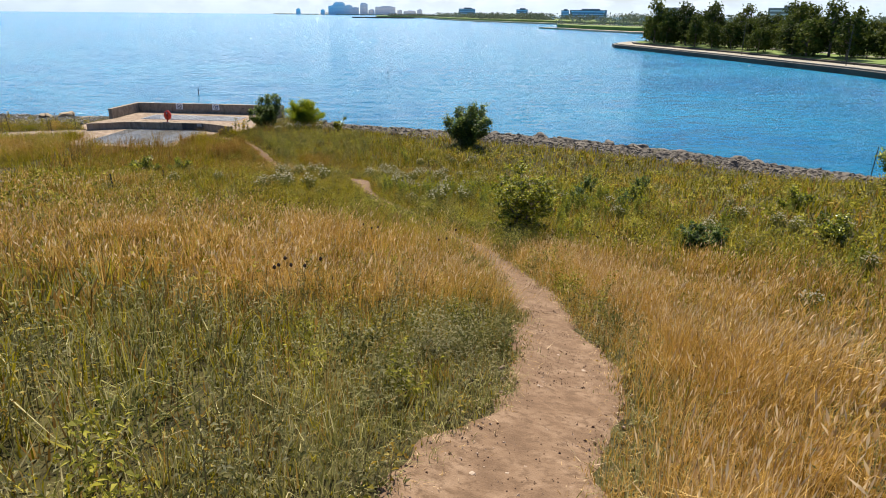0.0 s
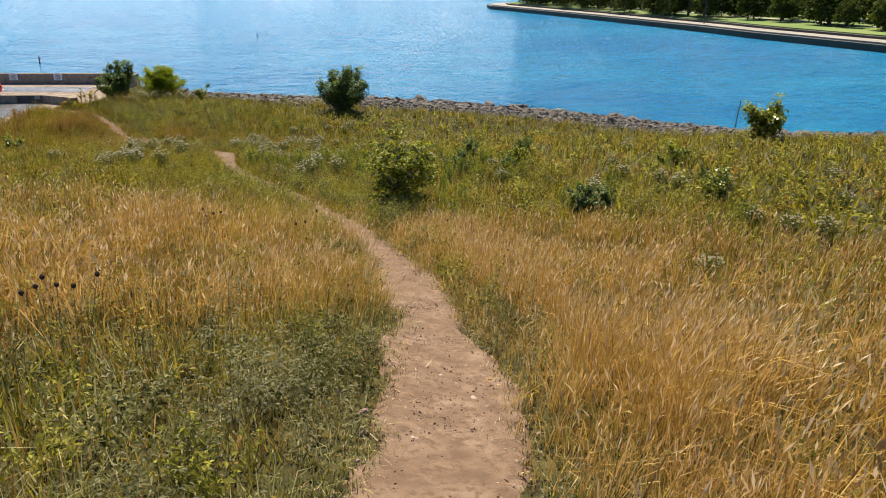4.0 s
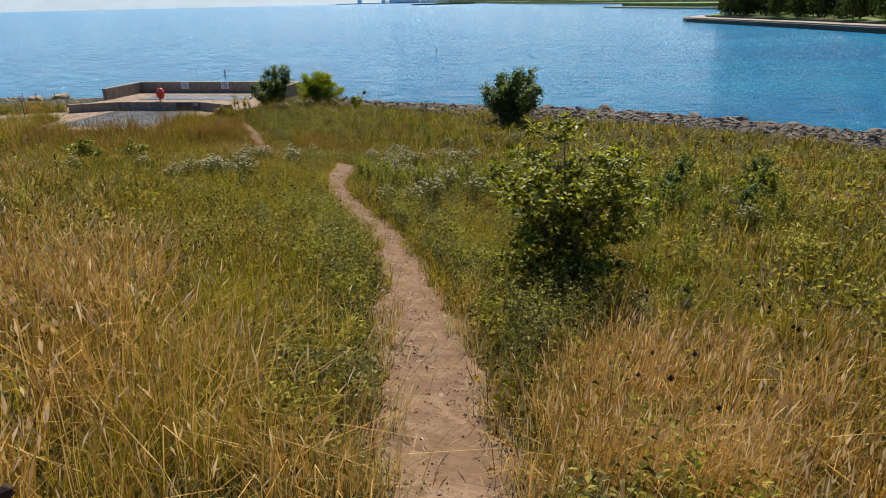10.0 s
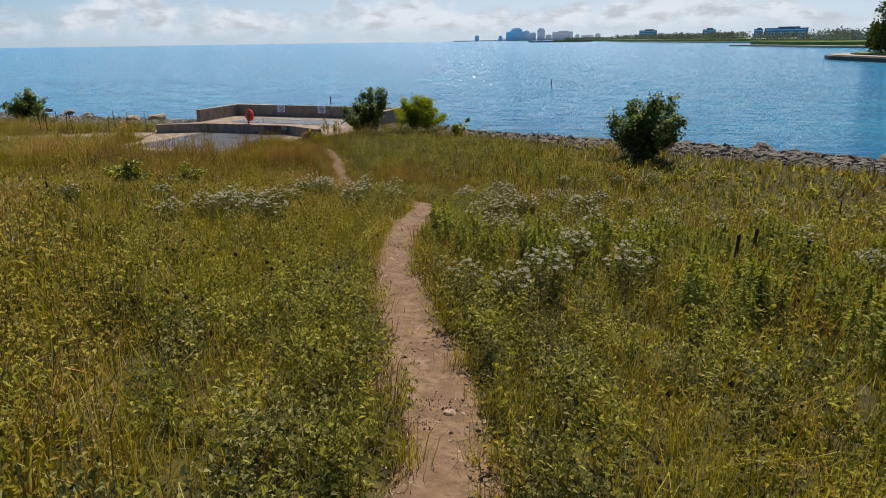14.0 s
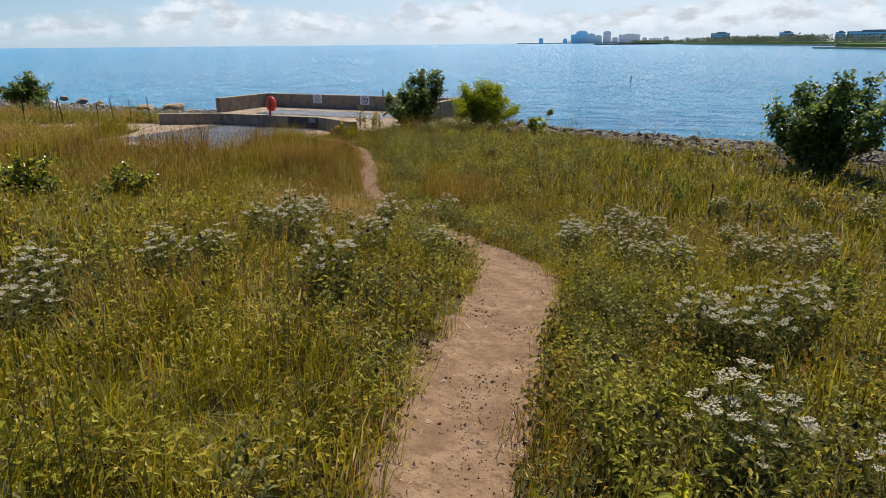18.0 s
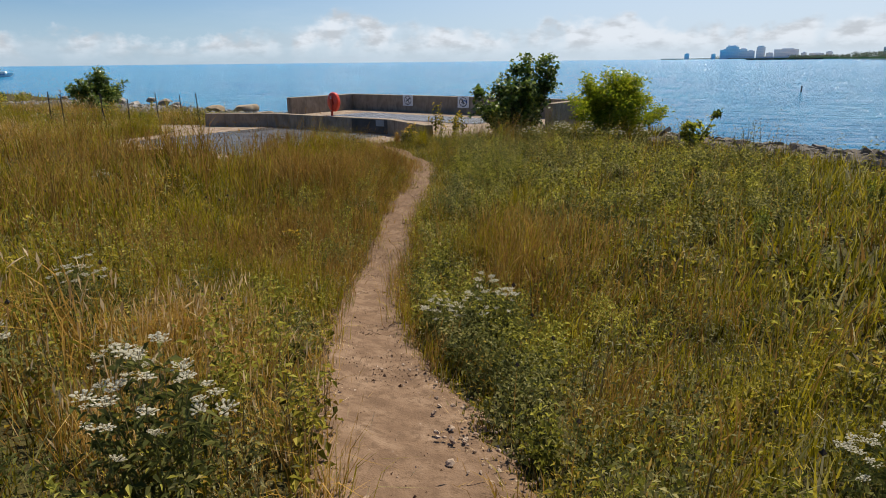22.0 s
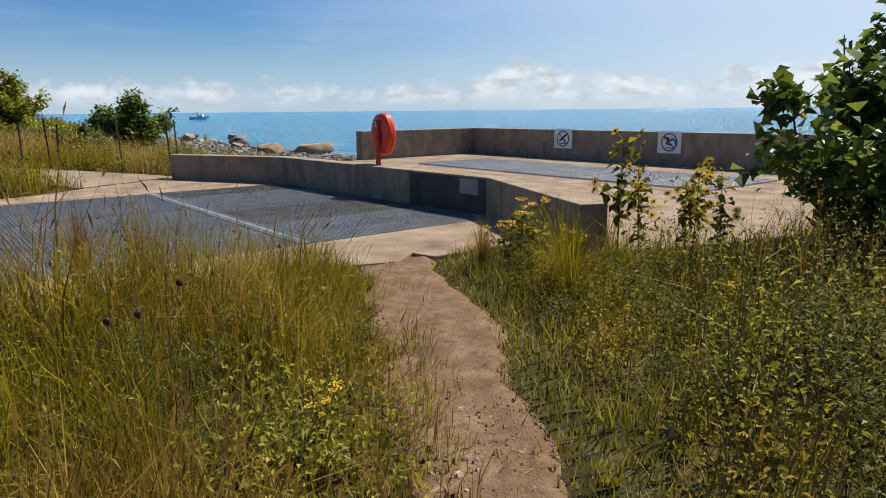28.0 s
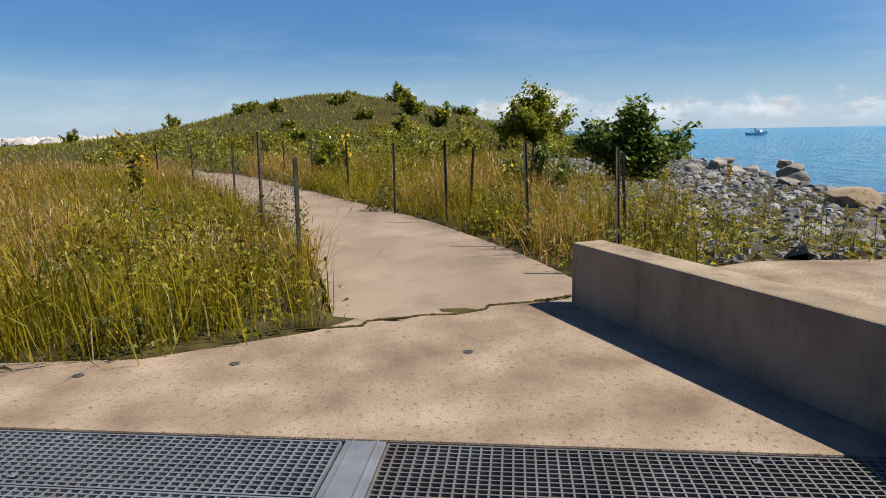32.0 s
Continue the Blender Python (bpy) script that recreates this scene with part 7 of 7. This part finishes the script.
# ---- shrubs of the north mound ----
mound = [shrub("mound_shrub", (-58, 30), 1.2, 1.1, 11, 22, 12, 0.16, M_LEAF, "green shrub on the grassy mound", seed=201, low=0.02, group="mound shrubs"), shrub("mound_shrub", (-63, 36), 1.6, 1.0, 10, 22, 12, 0.16, M_LEAF, "green shrub on the grassy mound", seed=202, low=0.02, group="mound shrubs")]
for k, (x, y, s_) in enumerate([(-106, 37, 1.5), (-100, 45, 1.2), (-88, 30, 1.3), (-92, 36, 1.5), (-76, 33, 1.1), (-78, 37, 1.4), (-84, 42, 1.1), (-70, 39, 1.3), (-90, 20, 1.3), (-98, 10, 1.3), (-110, 30, 1.0), (-85, 24, 1.0), (-72, 27, .9), (-95, 0, 1.2), (-88, -8, 1.3), (-62, 40, 1.0), (-57, 44, 1.3), (-66, 44, 1.2), (-104, 18, 1.1), (-48, 38.5, .8), (-46, 35.0, .8)]):
    copy_thing(mound[k % 2], pose(x, y, float(ground_z(x, y)) - .55 * s_, 0, 0, 67 * k) @ Matrix.Diagonal((s_, s_, s_ * 1.25, 1)))
shrub("walk_shrub", (-37.0, 33.3), 1.35, 0.85, 9, 20, 10, 0.11, M_LEAF, "bright green leafy bush beside the concrete walk", seed=12)


def far_grass():
    rows = []
    r = np.random.default_rng(61)
    x, y = r.uniform(-135, -30, 30000), r.uniform(-18, 58, 30000)
    ok = (shore_y(x) - y > 3.5) & clear_of_built(x, y)
    ok &= r.random(len(x)) < np.clip(1.35 - (-x - 30) / 130, .3, 1)
    top = np.interp(x, [-46, -34, -27, -23], [41.5, 38.2, 37.5, 37.9])
    ok &= ~((x > -46) & (y > top))
    x, y = x[ok], y[ok]
    z = ground_z(x, y)
    gold = r.random(len(x)) < np.clip(0.42 - (-x - 40) / 60 + 0.3 * wave_noise(x, y, 0.25, 62), .04, .7)
    scale = np.clip((-x - 20) / 40, .5, 2.2)
    for m, mask in ((0, gold), (1, ~gold)):
        v, t, tip, way = blades(x[mask], y[mask], z[mask], r.uniform(.22, .5, mask.sum()), .05 * scale[mask], r, .7)
        rows.append((v, t, m))
    v, t, m = join(rows)
    tagged(part("mound_grass", mesh_of("mound_grass", v, t, [M_BROWN, M_FRESH], m), None), "rough green and rust-coloured grass on the mound", "grass", kind="stuff")


far_grass()
xr, yr, r_n = scatter(500, -220, -140, -60, 20, 119)
stones("pale_rocks", xr, yr * .4 - 20, ground_z(xr, yr * .4 - 20) + .6, r_n.uniform(.8, 2.0, 500), M_HILLROCK, "pale heap of rocks far beyond the meadow", 120)


# ---- the lake ----
def marker(x, y, h, label):
    ob = thing("channel_marker", (x, y, LAKE - 1), label, "marker", "lake markers")
    part("shaft", rod(bmesh.new(), (0, 0, 0), (0.05, 0, h + 1), .075, .06, 8), M_POST, ob)
    part("cap", rod(bmesh.new(), (0.05, 0, h + 1), (0.05, 0, h + 1.12), .085, .055, 8), M_POST, ob)


marker(-23.5, 69.5, 0.62, "dark wooden pile standing in the lake")
marker(-1.6, 100, 0.55, "thin dark pile far out in the lake")


def motor_boat():
    ob = thing("motor_boat", (-243.9, 160.8, LAKE), "small white cabin motor boat on the lake", "boat", turn=40)
    hull = bmesh.new()
    rings = []
    for x, w, z0, z1 in ((-3.4, 1.15, .0, .85), (-1.5, 1.25, -.1, .9), (1.0, 1.15, -.1, 1.05), (2.6, .7, .1, 1.2), (3.7, .05, .6, 1.35)):
        rings.append([hull.verts.new(p) for p in ((x, -w, z1), (x, -w * .7, z0), (x, w * .7, z0), (x, w, z1))])
    for a, b in zip(rings, rings[1:]):
        for i in range(3):
            hull.faces.new((a[i], a[i + 1], b[i + 1], b[i]))
        hull.faces.new((a[3], a[0], b[0], b[3]))
    hull.faces.new(rings[0]), hull.faces.new(rings[-1][::-1])
    bmesh.ops.recalc_face_normals(hull, faces=hull.faces)
    part("hull", hull, M_BOATWHITE, ob)
    part("stripe", box(bmesh.new(), (4.6, 2.46, .16), (-1.0, 0, .74), bevel=.02), M_BLUE, ob)
    part("cabin", box(bmesh.new(), (2.0, 1.6, .8), (.5, 0, 1.4), bevel=.15), M_BOATWHITE, ob)
    part("windscreen", box(bmesh.new(), (.08, 1.5, .55), (-.65, 0, 1.95), bevel=.02), M_BLACK, ob)
    part("canopy", box(bmesh.new(), (2.2, 1.7, .09), (-1.3, 0, 2.45), bevel=.03), M_BLACK, ob)
    for x in (-2.3, -.4):
        for y in (-.78, .78):
            part("canopy_pole", rod(bmesh.new(), (x, y, .9), (x, y, 2.42), .025, None, 6), M_STEEL, ob)
    part("outboard_motor", box(bmesh.new(), (.35, .4, .8), (-3.6, 0, .7), bevel=.06), M_BLACK, ob)


motor_boat()


# ---- the far banks ----
def bank(name, line, depth, z, mat, label, base=LAKE - 1):
    """Land behind a shoreline: a prism from the line to depth metres beyond it, away from the meadow."""
    pts = [tuple(p) for p in line]
    back = [(x + depth * x / math.hypot(x, y + 13), y + depth * (y + 13) / math.hypot(x, y + 13)) for x, y in pts]
    bm = prism(bmesh.new(), pts + back[::-1], base, z)
    return tagged(part(name, bm, mat), label, "shore", kind="structure")


PARK_LINE = [(150, -90), (104, 30), (92, 70), (87.6, 102), (87.2, 118), (82.5, 165), (76.5, 208), (74.5, 222), (77, 233), (86, 246), (105, 262)]


def nearer(p):
    return 0.5 + (p[0] - 0.5) * 0.89, -9 + (p[1] + 9) * 0.89


PARK = [nearer(p) for p in PARK_LINE]
BACK = [(270, 300), (420, 200), (420, -90)]


def inset(line, d):
    p = np.array(line, float)
    t = np.gradient(p, axis=0)
    t /= np.hypot(*t.T)[:, None]
    return [tuple(q) for q in p + np.stack([t[:, 1], -t[:, 0]], 1) * d]


for name_, line_, z_, m_, lab_ in (
    ("seawall_foot", PARK, -0.30, M_SEADARK, "dark stone foot of the park seawall"),
    ("seawall_promenade", inset(PARK, 1.2), -0.05, M_SEAWALL, "pale concrete promenade along the park shore"),
    ("seawall_step", inset(PARK, 6.0), 0.30, M_SEADARK, "dark stone kerb along the park lawn"),
    ("park_lawn", inset(PARK, 7.2), 0.45, M_LAWN, "mown green park lawn across the water"),
):
    tagged(part(name_, prism(bmesh.new(), line_ + BACK, LAKE - 1, z_), m_), lab_, "shore", kind="structure")
tagged(part("park_path", prism(bmesh.new(), inset(PARK[1:8], 22) + inset(PARK[1:8], 25)[::-1], .2, .5), M_SEAWALL), "pale path crossing the park lawn", "path", kind="structure")


def tree(seed, height, radius, clumps=36, per=14, leaf=0.95):
    """A park tree: tapered trunk, limbs, and an uneven crown of leaf clumps."""
    r = np.random.default_rng(seed)
    ob = thing("park_tree", (0, 0, 0), "leafy green park tree on the far lawn", "tree", "park trees")
    wood = bmesh.new()
    rod(wood, (0, 0, -.2), (.1, .1, height * .45), .028 * height, .017 * height, 8)
    pts = []
    for k in range(clumps):
        a, f = r.uniform(0, 6.283), r.uniform(.14, 1)
        q = radius * math.sqrt(max(.05, 1 - abs(f - .5) ** 1.6 * 2.4)) * math.sqrt(r.uniform(.15, 1))
        c = np.array([math.cos(a) * q, math.sin(a) * q, height * f])
        if k % 3 == 0:
            rod(wood, (.1, .1, height * .42 * f + .12 * height), tuple(c), .009 * height, .003 * height, 5)
        pts.append(c + r.normal(0, 1, (per, 3)) * [radius * .2, radius * .2, height * .06])
    p = np.concatenate(pts)
    part("trunk", wood, M_BARK, ob)
    v, t = leaves(p, r, np.full(len(p), leaf), up=.3, slim=.42)
    part("crown", mesh_of("crown", v, t, [M_TREE]), None, ob)
    return ob


trees = [tree(301, 11, 3.8, 60, 18), tree(302, 9, 3.6, 52, 18), tree(303, 13, 3.5, 66, 18), tree(304, 7.5, 3.2, 46, 18), tree(305, 10, 4.6, 70, 18)]
tr = random.Random(31)
spots = []
for k in range(900):
    f_ = tr.random()
    y = 60 + 185 * f_
    x = float(np.interp(y, [30, 70, 102, 118, 165, 208, 222, 245], [104, 92, 87.6, 87.2, 82.5, 77, 76, 88])) + 9 + tr.uniform(0, 1) ** 1.3 * 70 + (9 if y < 125 else 0)
    x, y = nearer((x, y))
    if all(math.hypot(x - a, y - b) > 3.9 for a, b in spots):
        spots.append((x, y))
spots.sort(key=lambda p: (abs(p[1] - 150) > 70) * -25 + p[0] + 0.12 * p[1])
for k, (x, y) in enumerate(spots[:190]):
    m_ = pose(x, y, 0.4, 0, 0, tr.uniform(0, 360)) @ Matrix.Scale(tr.uniform(.6, 1.0), 4)
    if k < 5:
        trees[k].matrix_basis = m_
    else:
        copy_thing(trees[k % 5], m_)


def lamp_post(x, y):
    ob = thing("street_lamp", (x, y, -0.05), "tall thin dark lamp post on the promenade", "street lamp", "promenade lamps")
    part("pole", rod(bmesh.new(), (0, 0, 0), (0, 0, 7), .09, .06, 8), M_POST, ob)
    part("arm", rod(bmesh.new(), (0, 0, 6.9), (-.9, 0, 7.1), .04, .03, 6), M_POST, ob)
    part("lamp_head", box(bmesh.new(), (.6, .25, .12), (-1.1, 0, 7.1), bevel=.03), M_POST, ob)


lamp_post(*nearer((90.5, 121.5)))
lamp_post(*nearer((88.0, 160)))


def polar(rows):
    return [(d * math.sin(radians(a)), d * math.cos(radians(a)) - 13) for a, d in rows]


bank("spit", polar([(11.6, 520), (12.4, 505), (14, 480), (16, 440), (18.8, 405), (24, 390)]), 14, -0.3, M_SAND, "low sandy spit across the water")
bank("spit_meadow", polar([(13.0, 535), (14, 500), (16, 462), (18.8, 425), (24, 405)]), 60, 1.6, M_LAWN, "green scrub behind the sandy spit")
bank("far_shore", polar([(-2.6, 1750), (0, 1700), (2.5, 1600), (3.6, 1250), (6, 1000), (9, 860), (12, 780), (18, 640), (28, 560), (48, 520)]), 30, 0.2, M_SAND, "thin sandy beach of the far shore")
bank("far_land", polar([(-1.5, 1800), (0, 1750), (2.5, 1660), (3.6, 1300), (6, 1045), (9, 900), (12, 815), (18, 670), (28, 590), (48, 550)]), 500, 2.2, M_LAWN, "low wooded land beyond the far beach")
bank("city_shore", polar([(-9.5, 4200), (-6, 4050), (-3, 3900), (0, 3800), (6, 3700), (12, 3600)]), 300, 3.0, M_SAND, "hazy low shore below the distant towers")
tagged(part("harbour_mole", prism(bmesh.new(), polar([(-3.4, 1500), (-2.9, 1490), (1.6, 1480), (1.6, 1520), (-3.4, 1520)]), LAKE - 1, 1.2), M_SEADARK), "dark low mole in front of the city", "mole", kind="structure")


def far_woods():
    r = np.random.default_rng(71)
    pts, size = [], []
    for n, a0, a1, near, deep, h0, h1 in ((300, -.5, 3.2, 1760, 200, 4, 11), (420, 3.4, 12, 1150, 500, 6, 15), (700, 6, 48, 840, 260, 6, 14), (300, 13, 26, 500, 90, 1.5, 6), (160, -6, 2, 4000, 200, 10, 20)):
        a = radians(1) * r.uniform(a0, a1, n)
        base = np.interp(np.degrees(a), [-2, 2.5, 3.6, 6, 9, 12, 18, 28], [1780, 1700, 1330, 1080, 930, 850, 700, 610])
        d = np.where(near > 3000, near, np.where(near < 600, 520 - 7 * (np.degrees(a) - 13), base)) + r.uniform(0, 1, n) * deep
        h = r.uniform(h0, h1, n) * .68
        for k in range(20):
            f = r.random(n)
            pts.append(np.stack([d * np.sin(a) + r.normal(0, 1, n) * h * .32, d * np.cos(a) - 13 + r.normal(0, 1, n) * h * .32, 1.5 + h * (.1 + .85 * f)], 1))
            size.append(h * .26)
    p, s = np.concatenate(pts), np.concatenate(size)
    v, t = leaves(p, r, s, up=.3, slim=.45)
    tagged(part("far_woods", mesh_of("far_woods", v, t, [M_FARTREE]), None), "distant belt of green trees along the far shore, greyed in colour for haze", "woods", kind="stuff")


far_woods()


def block(azimuth, width_deg, dist, height, mat, label, floors=0, crown=False, glass=None):
    x, y = dist * math.sin(radians(azimuth)), dist * math.cos(radians(azimuth)) - 13
    w = dist * radians(width_deg)
    ob = thing("tower_block" if height > 35 else "apartment_building", (x, y, LAKE), label, "building", "buildings on the horizon", turn=-azimuth)
    part("wall", box(bmesh.new(), (w, w * .7 if w < 60 else 40, height), (0, 0, height / 2)), mat, ob)
    roof = box(bmesh.new(), (w * .5, w * .3, height * .07 + 1), (w * .06, 0, height * 1.035 + .5))
    if crown:
        box(roof, (w * .7, w * .45, height * .12), (0, 0, height * 1.05))
    part("roof", roof, mat, ob)
    deep = (w * .7 if w < 60 else 40) / 2
    for k in range(floors):
        z = height * (k + .6) / (floors + .3)
        part("window_band", box(bmesh.new(), (w * .92, .6, height / floors * .42), (0, -deep - .1, z)), glass or M_TOWERGLASS, ob)


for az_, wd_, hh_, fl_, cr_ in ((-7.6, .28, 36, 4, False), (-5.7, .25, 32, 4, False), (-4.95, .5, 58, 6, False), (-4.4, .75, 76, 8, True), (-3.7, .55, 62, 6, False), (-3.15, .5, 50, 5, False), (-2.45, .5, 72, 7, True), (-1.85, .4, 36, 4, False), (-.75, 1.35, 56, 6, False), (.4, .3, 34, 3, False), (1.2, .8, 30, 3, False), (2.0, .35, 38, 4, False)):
    block(az_, wd_ * 1.2, 4000, hh_ * .8, M_TOWER, "pale blue tower block of the distant city, haze put into its colour", fl_, cr_)
for az_, wd_, dist_, hh_, fl_ in ((5.8, 1.3, 1700, 22, 5), (10.2, .9, 1500, 20, 5), (13.6, .6, 1500, 19, 4), (15.4, 2.8, 1400, 19, 4), (21.5, 2.0, 900, 17, 5), (30, 3.2, 700, 17, 5), (37, 2.4, 600, 16, 4)):
    block(az_, wd_, dist_, hh_, M_BLOCK, "grey apartment block above the far trees", fl_)
